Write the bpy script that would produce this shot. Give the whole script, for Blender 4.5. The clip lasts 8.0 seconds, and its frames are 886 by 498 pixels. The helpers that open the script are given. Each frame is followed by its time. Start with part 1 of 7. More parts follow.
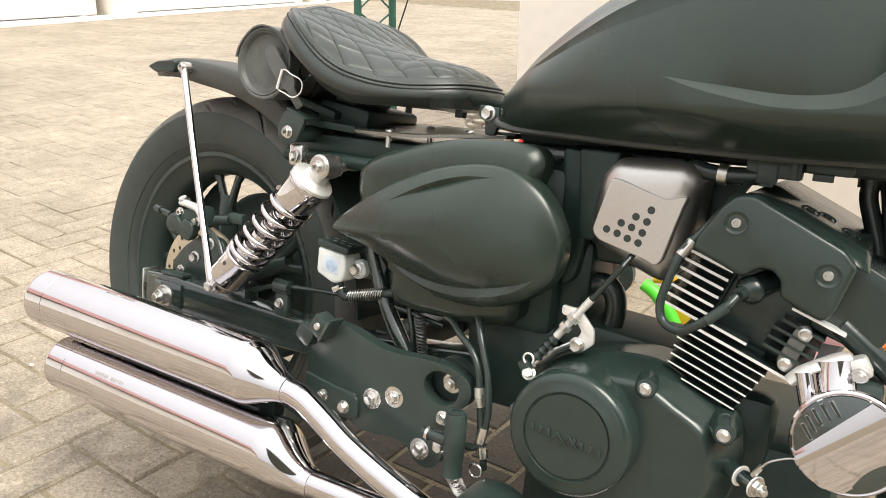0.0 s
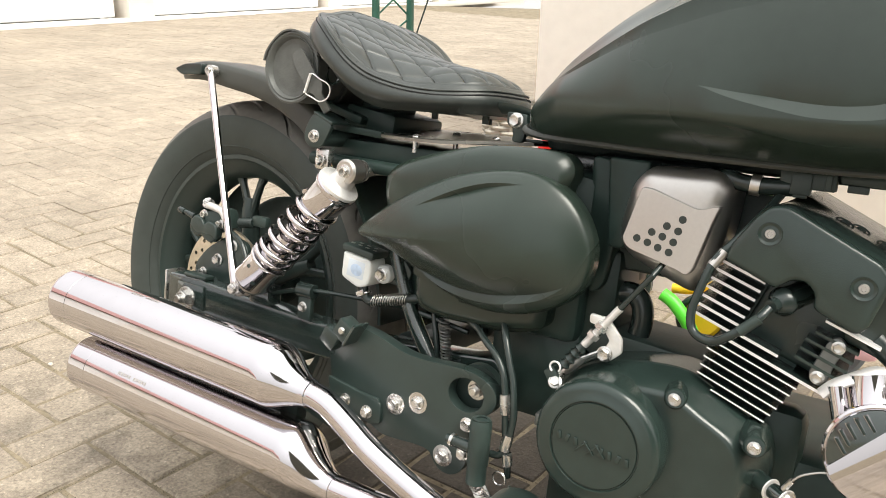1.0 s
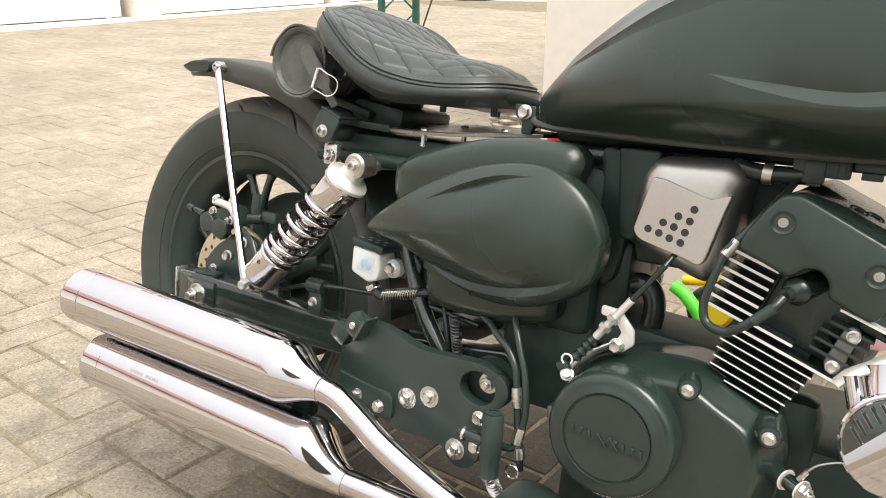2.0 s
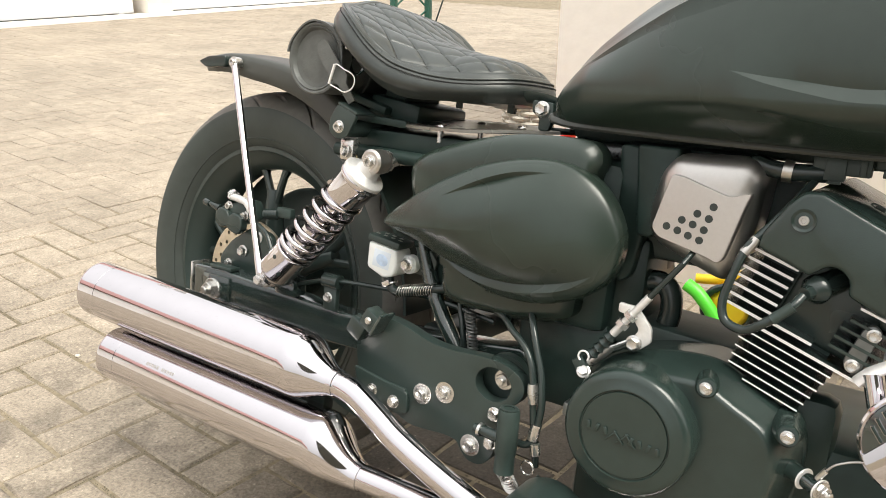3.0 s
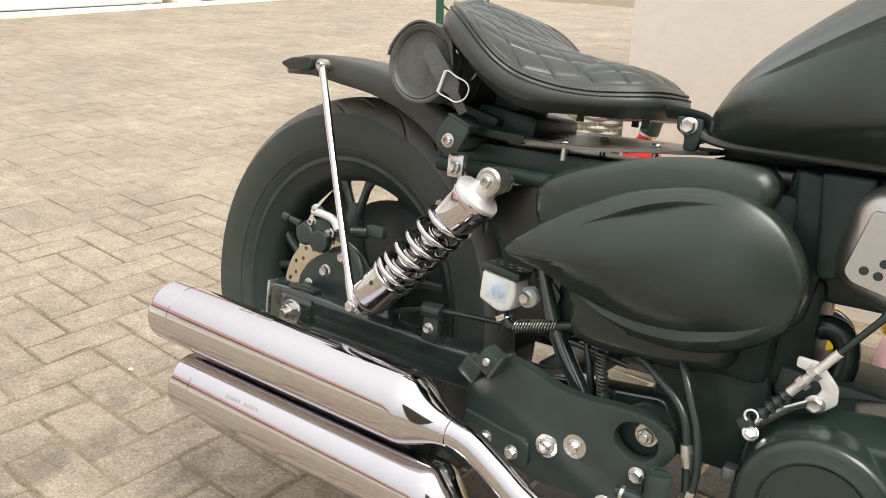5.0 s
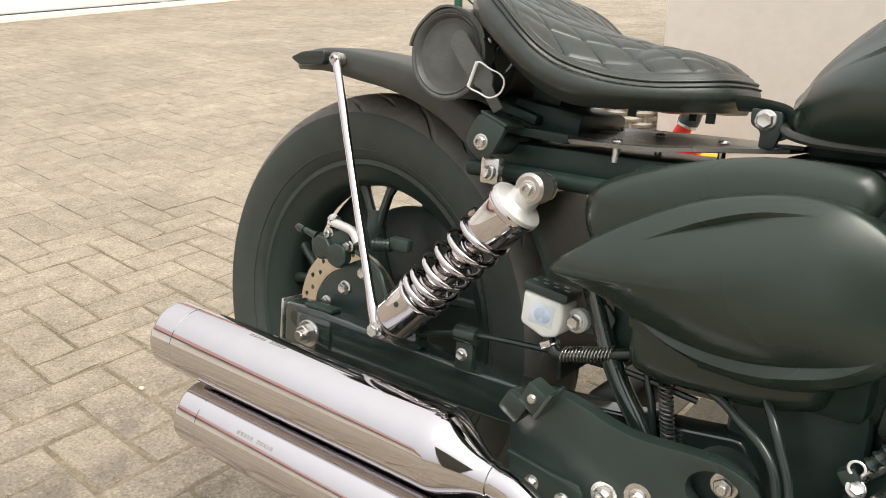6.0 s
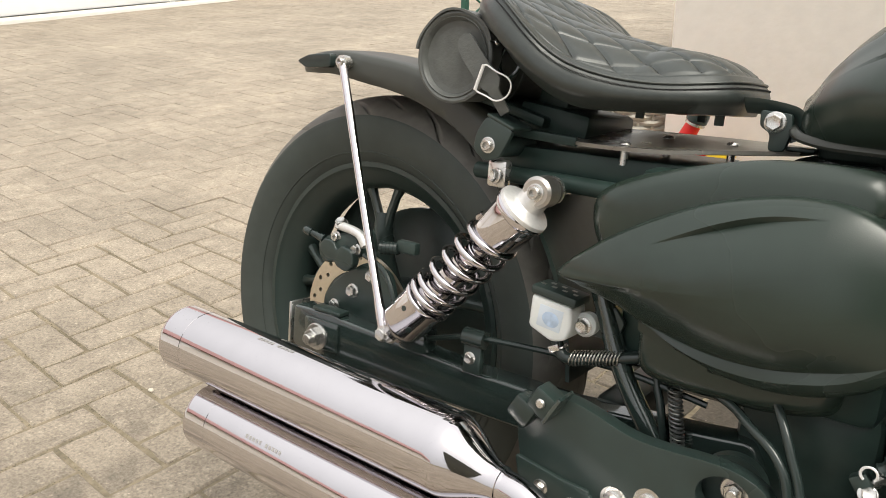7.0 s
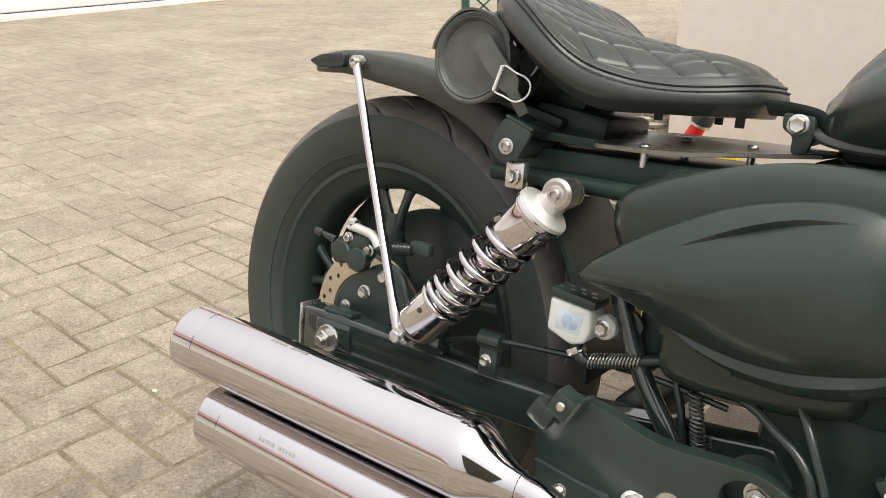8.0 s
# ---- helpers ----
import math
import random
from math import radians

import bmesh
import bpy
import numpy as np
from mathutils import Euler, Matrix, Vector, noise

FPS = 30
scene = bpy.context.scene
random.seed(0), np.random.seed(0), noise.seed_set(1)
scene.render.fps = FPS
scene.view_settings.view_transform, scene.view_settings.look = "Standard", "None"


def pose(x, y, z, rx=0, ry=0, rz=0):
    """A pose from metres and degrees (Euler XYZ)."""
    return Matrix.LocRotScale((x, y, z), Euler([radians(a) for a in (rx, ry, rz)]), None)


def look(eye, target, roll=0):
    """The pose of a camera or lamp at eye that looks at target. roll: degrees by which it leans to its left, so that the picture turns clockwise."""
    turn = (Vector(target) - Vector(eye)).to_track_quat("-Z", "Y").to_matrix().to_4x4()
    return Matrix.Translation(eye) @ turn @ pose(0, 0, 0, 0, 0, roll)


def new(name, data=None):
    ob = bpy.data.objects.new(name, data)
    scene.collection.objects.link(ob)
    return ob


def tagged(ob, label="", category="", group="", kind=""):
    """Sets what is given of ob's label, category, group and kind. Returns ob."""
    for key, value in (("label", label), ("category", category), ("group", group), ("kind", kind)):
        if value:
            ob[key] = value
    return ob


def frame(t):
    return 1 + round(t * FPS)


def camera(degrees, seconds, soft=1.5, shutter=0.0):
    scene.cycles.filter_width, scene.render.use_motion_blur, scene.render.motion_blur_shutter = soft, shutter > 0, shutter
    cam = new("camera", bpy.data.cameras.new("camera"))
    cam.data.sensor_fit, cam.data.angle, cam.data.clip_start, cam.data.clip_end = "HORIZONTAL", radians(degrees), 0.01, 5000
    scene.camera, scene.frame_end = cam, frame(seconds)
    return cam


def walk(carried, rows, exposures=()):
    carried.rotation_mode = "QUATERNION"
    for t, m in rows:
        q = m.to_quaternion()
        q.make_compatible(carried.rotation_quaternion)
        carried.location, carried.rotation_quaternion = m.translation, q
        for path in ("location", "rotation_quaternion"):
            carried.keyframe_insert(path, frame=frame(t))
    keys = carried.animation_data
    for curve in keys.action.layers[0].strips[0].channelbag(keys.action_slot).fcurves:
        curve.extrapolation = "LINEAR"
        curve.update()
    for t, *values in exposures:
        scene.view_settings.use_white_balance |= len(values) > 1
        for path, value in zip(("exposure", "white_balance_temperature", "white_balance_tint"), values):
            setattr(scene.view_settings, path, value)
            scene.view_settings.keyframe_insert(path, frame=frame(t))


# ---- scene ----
cam = camera(61.5, 8.0, soft=0.9)
PATH = [
    (0, (0.909, -0.936, 0.754), (-0.005, 0.733, 0.139), 0.7),
    (0.5, (0.902, -0.946, 0.755), (-0.019, 0.721, 0.143), 0.7),
    (1, (0.891, -0.945, 0.753), (-0.048, 0.715, 0.154), 1.4),
    (1.5, (0.89, -0.942, 0.751), (-0.056, 0.712, 0.143), 0.6),
    (3, (0.881, -0.95, 0.749), (-0.094, 0.682, 0.13), 0.7),
    (3.5, (0.877, -0.947, 0.746), (-0.11, 0.673, 0.112), -0.1),
    (4, (0.866, -0.947, 0.752), (-0.141, 0.655, 0.104), -0.4),
    (4.5, (0.794, -0.938, 0.747), (-0.229, 0.644, 0.077), 0.2),
    (5, (0.716, -0.919, 0.756), (-0.293, 0.686, 0.118), 1.3),
    (5.2, (0.695, -0.911, 0.751), (-0.322, 0.695, 0.131), 1.2),
    (6.3, (0.637, -0.817, 0.746), (-0.416, 0.746, 0.077), -0.5),
    (6.5, (0.64, -0.822, 0.75), (-0.411, 0.743, 0.083), -0.4),
    (7, (0.64, -0.827, 0.752), (-0.426, 0.729, 0.086), -0.8),
    (7.5, (0.623, -0.828, 0.751), (-0.444, 0.727, 0.087), -0.3),
    (8, (0.616, -0.836, 0.752), (-0.436, 0.729, 0.086), -0.4),
]
EXPOSURE = [(0.0, 0.98, 6500, 6), (3.0, 0.92, 6500, 6), (4.5, 0.75, 6500, 6), (7.0, 0.60, 6500, 6), (8.0, 0.60, 6500, 6)]
walk(cam, [(t, look(eye, target, roll)) for t, eye, target, roll in PATH], EXPOSURE)

# ---------------------------------------------------------------- light
SUN_ELEV, SUN_TURN = 58.0, 112.0
world = bpy.data.worlds.new("world")
scene.world = world
world.use_nodes = True
wn, wl = world.node_tree.nodes, world.node_tree.links
sky = wn.new("ShaderNodeTexSky")
sky.sky_type = "NISHITA"
sky.sun_disc = False
sky.sun_elevation, sky.sun_rotation = radians(SUN_ELEV), radians(SUN_TURN)
sky.air_density, sky.dust_density, sky.ozone_density = 1.0, 6.0, 1.0
haze = wn.new("ShaderNodeMix")
haze.data_type = "RGBA"
haze.inputs["Factor"].default_value = 0.86
haze.inputs[7].default_value = (6.5, 6.3, 6.28, 1)
wl.new(sky.outputs["Color"], haze.inputs[6])
# an overcast dome is brighter overhead than at the horizon
dome_co, dome_xyz, dome_fac, dome_mul = wn.new("ShaderNodeTexCoord"), wn.new("ShaderNodeSeparateXYZ"), wn.new("ShaderNodeMapRange"), wn.new("ShaderNodeVectorMath")
dome_fac.inputs["From Min"].default_value, dome_fac.inputs["From Max"].default_value = 0.0, 1.0
dome_fac.inputs["To Min"].default_value, dome_fac.inputs["To Max"].default_value = 0.72, 1.42
dome_mul.operation = "SCALE"
wl.new(dome_co.outputs["Generated"], dome_xyz.inputs[0])
wl.new(dome_xyz.outputs["Z"], dome_fac.inputs["Value"])
wl.new(haze.outputs[2], dome_mul.inputs[0])
wl.new(dome_fac.outputs["Result"], dome_mul.inputs["Scale"])
bg = wn["Background"]
wl.new(dome_mul.outputs[0], bg.inputs["Color"])
bg.inputs["Strength"].default_value = 0.128

sun_data = bpy.data.lights.new("sun", "SUN")
sun_data.energy, sun_data.angle, sun_data.color = 1.8, radians(30), (1.0, 0.95, 0.87)
sun = new("sun", sun_data)
sun_dir = Vector((math.sin(radians(SUN_TURN)) * math.cos(radians(SUN_ELEV)), math.cos(radians(SUN_TURN)) * math.cos(radians(SUN_ELEV)), math.sin(radians(SUN_ELEV))))
sun.matrix_world = look(sun_dir * 20, (0, 0, 0))

# ---------------------------------------------------------------- materials


def surface(name, color, rough=0.5, metal=0.0, vary=0.15, grain=40.0, patch=4.0, bump=0.0, bump_scale=300.0, coat=0.0, dust=0.0, spec=0.5, random_tone=0.0, trans=0.0, sss=0.0):
    """A procedural surface: two scales of tone, a fine relief, some dust in the roughness."""
    m = bpy.data.materials.new(name)
    m.use_nodes = True
    n, l = m.node_tree.nodes, m.node_tree.links
    b = n["Principled BSDF"]
    co = n.new("ShaderNodeTexCoord")
    n1, n2 = n.new("ShaderNodeTexNoise"), n.new("ShaderNodeTexNoise")
    n1.inputs["Scale"].default_value, n1.inputs["Detail"].default_value = grain, 6
    n2.inputs["Scale"].default_value, n2.inputs["Detail"].default_value = patch, 4
    for t in (n1, n2):
        l.new(co.outputs["Object"], t.inputs["Vector"])
    add = n.new("ShaderNodeMath")
    add.operation = "ADD"
    l.new(n1.outputs["Fac"], add.inputs[0])
    l.new(n2.outputs["Fac"], add.inputs[1])
    tone = n.new("ShaderNodeMapRange")
    tone.inputs["From Min"].default_value, tone.inputs["From Max"].default_value = 0.6, 1.4
    tone.inputs["To Min"].default_value, tone.inputs["To Max"].default_value = 1 - vary, 1 + vary
    l.new(add.outputs[0], tone.inputs["Value"])
    value = tone.outputs["Result"]
    if random_tone:
        info = n.new("ShaderNodeObjectInfo")
        isl = n.new("ShaderNodeNewGeometry")
        s = n.new("ShaderNodeMath")
        s.operation = "ADD"
        l.new(info.outputs["Random"], s.inputs[0])
        l.new(isl.outputs["Random Per Island"], s.inputs[1])
        fr = n.new("ShaderNodeMath")
        fr.operation = "FRACT"
        l.new(s.outputs[0], fr.inputs[0])
        r = n.new("ShaderNodeMapRange")
        r.inputs["To Min"].default_value, r.inputs["To Max"].default_value = 1 - random_tone, 1 + random_tone
        l.new(fr.outputs[0], r.inputs["Value"])
        mu = n.new("ShaderNodeMath")
        mu.operation = "MULTIPLY"
        l.new(value, mu.inputs[0])
        l.new(r.outputs["Result"], mu.inputs[1])
        value = mu.outputs[0]
    mix = n.new("ShaderNodeVectorMath")
    mix.operation = "SCALE"
    mix.inputs[0].default_value = color
    l.new(value, mix.inputs["Scale"])
    l.new(mix.outputs[0], b.inputs["Base Color"])
    rg = n.new("ShaderNodeMapRange")
    rg.inputs["From Min"].default_value, rg.inputs["From Max"].default_value = 0.3, 0.7
    rg.inputs["To Min"].default_value, rg.inputs["To Max"].default_value = max(0.02, rough - 0.04 - dust), min(1, rough + 0.04 + dust)
    l.new(n2.outputs["Fac"], rg.inputs["Value"])
    l.new(rg.outputs["Result"], b.inputs["Roughness"])
    b.inputs["Metallic"].default_value = metal
    b.inputs["Specular IOR Level"].default_value = spec
    b.inputs["Coat Weight"].default_value = coat
    b.inputs["Coat Roughness"].default_value = 0.08
    b.inputs["Transmission Weight"].default_value = trans
    b.inputs["Subsurface Weight"].default_value = sss
    if sss:
        b.inputs["Subsurface Radius"].default_value = (0.01, 0.01, 0.01)
    if bump:
        nb = n.new("ShaderNodeTexNoise")
        nb.inputs["Scale"].default_value, nb.inputs["Detail"].default_value = bump_scale, 5
        l.new(co.outputs["Object"], nb.inputs["Vector"])
        bp = n.new("ShaderNodeBump")
        bp.inputs["Strength"].default_value, bp.inputs["Distance"].default_value = 1.0, bump
        l.new(nb.outputs["Fac"], bp.inputs["Height"])
        l.new(bp.outputs["Normal"], b.inputs["Normal"])
    return m


M_PAINT = surface("satin_black_paint", (0.0200, 0.0310, 0.0240), 0.27, vary=0.1, grain=60, patch=3, dust=0.03, bump=0.00004, bump_scale=900, spec=0.5)
M_FENDER = surface("satin_fender_paint", (0.0399, 0.0420, 0.0353), 0.42, vary=0.12, grain=60, patch=3, dust=0.05, bump=0.00004, bump_scale=900)
M_POWDER = surface("powder_black", (0.0240, 0.0375, 0.0335), 0.30, vary=0.15, dust=0.05, bump=0.00008, bump_scale=1200)
M_GLOSS = surface("gloss_black_paint", (0.0220, 0.0345, 0.0310), 0.16, vary=0.2, spec=0.7, coat=0.8, dust=0.06)
M_PLASTIC = surface("black_plastic", (0.0230, 0.0370, 0.0325), 0.5, vary=0.2, dust=0.06, bump=0.0001, bump_scale=700)
M_ENGINE = surface("engine_black", (0.0215, 0.0350, 0.0305), 0.23, vary=0.15, dust=0.05, bump=0.0001, bump_scale=900)
M_SOOT = surface("deep_black_metal", (0.0225, 0.0380, 0.0330), 0.34, vary=0.3, dust=0.02, spec=0.22)
M_PLATE = surface("dark_satin_plate", (0.21, 0.20, 0.175), 0.30, metal=0.6, vary=0.12, grain=120, patch=14, dust=0.05)
M_DARK = surface("grimy_black_metal", (0.0265, 0.0430, 0.0380), 0.5, vary=0.4, dust=0.1, bump=0.0003, bump_scale=250)
M_RUBBER = surface("tyre_rubber", (0.0380, 0.0480, 0.0425), 0.6, vary=0.25, grain=30, patch=6, dust=0.06, bump=0.0002, bump_scale=500)
M_TREAD = surface("dusty_tread_rubber", (0.125, 0.120, 0.105), 0.62, vary=0.3, grain=60, patch=9, dust=0.1, bump=0.0003, bump_scale=500)
M_HOSE = surface("rubber_hose", (0.0210, 0.0310, 0.0285), 0.22, vary=0.2)
M_LEATHER = surface("black_leather", (0.0370, 0.0430, 0.0400), 0.35, vary=0.2, grain=120, patch=8, dust=0.05, bump=0.00012, bump_scale=420)
M_BAGLEATHER = surface("worn_leather", (0.0855, 0.0900, 0.0837), 0.5, vary=0.25, grain=90, patch=10, dust=0.05, bump=0.0004, bump_scale=350)
M_CHROME = surface("chrome", (0.600, 0.575, 0.590), 0.05, metal=1, vary=0.03, patch=8, dust=0.02)
M_DULLSTEEL = surface("dull_steel", (0.16, 0.17, 0.165), 0.4, metal=0.8, vary=0.2, grain=120, patch=30)
M_ZINC = surface("zinc_steel", (0.60, 0.59, 0.565), 0.26, metal=0.95, vary=0.15, grain=200, patch=40, dust=0.08)
M_STEEL = surface("brushed_steel", (0.52, 0.50, 0.47), 0.36, metal=1, vary=0.08, grain=300, patch=10, dust=0.04)
M_SILVER = surface("titanium_finish", (0.52, 0.50, 0.475), 0.36, metal=0.95, vary=0.05, grain=300, patch=10, dust=0.03)
M_ALU = surface("machined_aluminium", (0.88, 0.87, 0.86), 0.35, metal=0.35, vary=0.06, grain=300, patch=30)
M_CAST = surface("cast_aluminium", (0.74, 0.73, 0.71), 0.45, metal=0.6, vary=0.12, grain=200, patch=30, bump=0.0002, bump_scale=600)
M_DISC = surface("brake_disc_steel", (0.58, 0.52, 0.42), 0.32, metal=0.9, vary=0.12, grain=200, patch=20)
M_TANK_PLASTIC = surface("milky_plastic", (0.72, 0.74, 0.72), 0.4, vary=0.05, sss=0.3)
M_FLUID = surface("blue_fluid", (0.46, 0.57, 0.72), 0.35, vary=0.45, grain=60, patch=45)
M_SIGHT = surface("milky_sight_window", (0.60, 0.66, 0.72), 0.35, vary=0.08, patch=40)
M_THREAD = surface("stitching", (0.014, 0.014, 0.014), 0.7, vary=0.2)


def concrete(name, color, stain):
    """Cast concrete: pale and dark aggregate grains, pits, broad stains, each block a little different."""
    m = bpy.data.materials.new(name)
    m.use_nodes = True
    n, l = m.node_tree.nodes, m.node_tree.links
    b = n["Principled BSDF"]
    geo = n.new("ShaderNodeNewGeometry")
    info = n.new("ShaderNodeObjectInfo")

    def noise(scale, detail=4, rough=0.6):
        t = n.new("ShaderNodeTexNoise")
        t.inputs["Scale"].default_value, t.inputs["Detail"].default_value, t.inputs["Roughness"].default_value = scale, detail, rough
        l.new(geo.outputs["Position"], t.inputs["Vector"])
        return t.outputs["Fac"]

    def span(v, a0, a1, b0, b1):
        r = n.new("ShaderNodeMapRange")
        r.inputs["From Min"].default_value, r.inputs["From Max"].default_value, r.inputs["To Min"].default_value, r.inputs["To Max"].default_value = a0, a1, b0, b1
        l.new(v, r.inputs["Value"])
        return r.outputs["Result"]

    def times(u, v):
        q = n.new("ShaderNodeMath")
        q.operation = "MULTIPLY"
        l.new(u, q.inputs[0])
        l.new(v, q.inputs[1])
        return q.outputs[0]
    s = n.new("ShaderNodeMath")
    s.operation = "ADD"
    l.new(info.outputs["Random"], s.inputs[0])
    l.new(geo.outputs["Random Per Island"], s.inputs[1])
    fr = n.new("ShaderNodeMath")
    fr.operation = "FRACT"
    l.new(s.outputs[0], fr.inputs[0])
    grains = noise(170, 4, 0.75)
    tone = times(span(fr.outputs[0], 0, 1, 0.93, 1.06), span(noise(1.7, 5), 0.3, 0.7, 1 - stain, 1 + stain * 0.6))
    tone = times(tone, span(noise(16, 5, 0.7), 0.3, 0.7, 1 - stain, 1 + stain))
    tone = times(tone, span(grains, 0.34, 0.68, 0.68, 1.32))
    tone = times(tone, span(noise(90, 2), 0.58, 0.70, 1.0, 0.72))
    # old sooty oil-drip stain plus the motorcycle's shade put into the colour, rim ragged
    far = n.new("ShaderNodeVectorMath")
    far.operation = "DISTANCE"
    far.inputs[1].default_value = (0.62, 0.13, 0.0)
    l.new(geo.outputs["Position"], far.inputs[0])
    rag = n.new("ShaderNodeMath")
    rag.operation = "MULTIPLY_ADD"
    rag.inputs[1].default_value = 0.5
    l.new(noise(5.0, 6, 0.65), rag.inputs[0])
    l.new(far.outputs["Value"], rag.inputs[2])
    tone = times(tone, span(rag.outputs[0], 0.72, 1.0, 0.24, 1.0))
    # pale chips of aggregate, and damp greyish blots round the parking spot
    tone = times(tone, span(noise(115, 1), 0.66, 0.74, 1.0, 1.45))
    spot = n.new("ShaderNodeVectorMath")
    spot.operation = "DISTANCE"
    spot.inputs[1].default_value = (-0.24, -0.26, 0.0)
    l.new(geo.outputs["Position"], spot.inputs[0])
    blot = times(span(spot.outputs["Value"], 0.20, 0.55, 1.0, 0.0), span(noise(6.5, 5, 0.6), 0.47, 0.60, 0.0, 1.0))
    tone = times(tone, span(blot, 0.0, 1.0, 1.0, 0.62))
    mix = n.new("ShaderNodeVectorMath")
    mix.operation = "SCALE"
    mix.inputs[0].default_value = color
    l.new(tone, mix.inputs["Scale"])
    l.new(mix.outputs[0], b.inputs["Base Color"])
    b.inputs["Roughness"].default_value = 0.8
    b.inputs["Specular IOR Level"].default_value = 0.4
    bp = n.new("ShaderNodeBump")
    bp.inputs["Strength"].default_value, bp.inputs["Distance"].default_value = 1.0, 0.0022
    l.new(times(grains, span(noise(40, 3), 0.3, 0.7, 0.7, 1.2)), bp.inputs["Height"])
    l.new(bp.outputs["Normal"], b.inputs["Normal"])
    return m


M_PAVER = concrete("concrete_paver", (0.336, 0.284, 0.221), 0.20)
M_JOINT = surface("joint_sand", (0.225, 0.188, 0.132), 0.95, vary=0.45, grain=80, patch=9, bump=0.003, bump_scale=120, spec=0.2)
M_PLASTER = surface("wall_plaster", (0.91, 0.86, 0.79), 0.9, vary=0.05, grain=30, patch=2, bump=0.0007, bump_scale=70, spec=0.2)
M_PEBBLE = surface("pale_limestone", (0.62, 0.56, 0.47), 0.8, vary=0.15, grain=300, patch=80)
M_WHITE = surface("white_door_paint", (0.80, 0.79, 0.78), 0.5, vary=0.03, grain=10, patch=1)
M_FRAME = surface("door_surround", (0.74, 0.70, 0.64), 0.7, vary=0.05, grain=10, patch=1)
M_GREEN = surface("green_enamel", (0.030, 0.12, 0.085), 0.4, vary=0.12)
M_WICKER = surface("grey_wicker", (0.42, 0.39, 0.33), 0.7, vary=0.25, grain=60, patch=10, random_tone=0.15)
M_RED = surface("red_plastic", (0.65, 0.02, 0.018), 0.4, vary=0.06)
M_YELLOW = surface("yellow_plastic", (0.75, 0.50, 0.02), 0.4, vary=0.06)
M_LIME = surface("lime_plastic", (0.10, 0.62, 0.04), 0.4, vary=0.06)
M_PINK = surface("pink_plastic", (0.80, 0.52, 0.56), 0.45, vary=0.05)
M_GREYBLUE = surface("grey_blue_plastic", (0.16, 0.19, 0.22), 0.5, vary=0.1)
M_ORANGE = surface("orange_plastic", (0.75, 0.16, 0.01), 0.4, vary=0.06)
M_UNSEEN_WALL = surface("dark_wall_to_reflect", (0.085, 0.085, 0.065), 0.9, vary=0.25, grain=6, patch=0.6)
M_ROOF = surface("red_roof_edge", (0.38, 0.215, 0.20), 0.8, vary=0.15, grain=8, patch=1)
M_BRICK = surface("red_brick", (0.36, 0.15, 0.13), 0.85, vary=0.25, grain=8, patch=1, random_tone=0.1)
M_GRIT = surface("grit", (0.34, 0.30, 0.25), 0.9, vary=0.3, random_tone=0.4)
M_MOSS = surface("joint_moss", (0.125, 0.105, 0.070), 0.95, vary=0.4, random_tone=0.35)

# ---------------------------------------------------------------- mesh tools


def spline(pts, n, closed=False):
    """n points of a Catmull-Rom curve through pts."""
    p = [Vector(q) for q in pts]
    k = len(p)
    out = []
    spans = k if closed else k - 1
    for i in range(n):
        s = i * spans / n if closed else i * spans / (n - 1)
        j = min(int(s), spans - 1)
        t = s - j
        if closed:
            a, b, c, d = p[(j - 1) % k], p[j % k], p[(j + 1) % k], p[(j + 2) % k]
        else:
            a, b, c, d = p[max(j - 1, 0)], p[j], p[j + 1], p[min(j + 2, k - 1)]
        out.append(0.5 * ((2 * b) + (c - a) * t + (2 * a - 5 * b + 4 * c - d) * t * t + (3 * b - a - 3 * c + d) * t ** 3))
    return out


def curve1(table, x):
    """Smooth interpolation in a table of (x, y)."""
    if x <= table[0][0]:
        return table[0][1]
    for (x0, y0), (x1, y1) in zip(table, table[1:]):
        if x <= x1:
            t = (x - x0) / (x1 - x0)
            return y0 + (y1 - y0) * t * t * (3 - 2 * t) if len(table) < 3 else y0 + (y1 - y0) * t
    return table[-1][1]


def smooth1(table, x, width):
    """The table's line, rounded over a width."""
    return sum(curve1(table, x + width * d) for d in (-1, -0.5, 0, 0.5, 1)) / 5


def part(name, bm, material, parent=None, label="", sharp=38.0, flat=False):
    """Links a bmesh as one mesh object under a thing or a part."""
    bmesh.ops.recalc_face_normals(bm, faces=bm.faces)
    limit = radians(sharp)
    for fc in bm.faces:
        fc.smooth = not flat
    for e in bm.edges:
        if len(e.link_faces) == 2 and e.calc_face_angle(0) > limit:
            e.smooth = False
    me = bpy.data.meshes.new(name)
    bm.to_mesh(me)
    bm.free()
    me.materials.append(material)
    ob = new(name, me)
    ob.parent = parent
    if label:
        ob["label"] = label
    return ob


def share(name, ob, m, parent):
    """Another part on the mesh of ob, at m."""
    o = new(name, ob.data)
    o.parent = parent
    o.matrix_basis = m
    return o


def thing(name, label, category, m=None, group="", kind=""):
    e = new(name)
    if m is not None:
        e.matrix_world = m
    return tagged(e, label, category, group, kind)


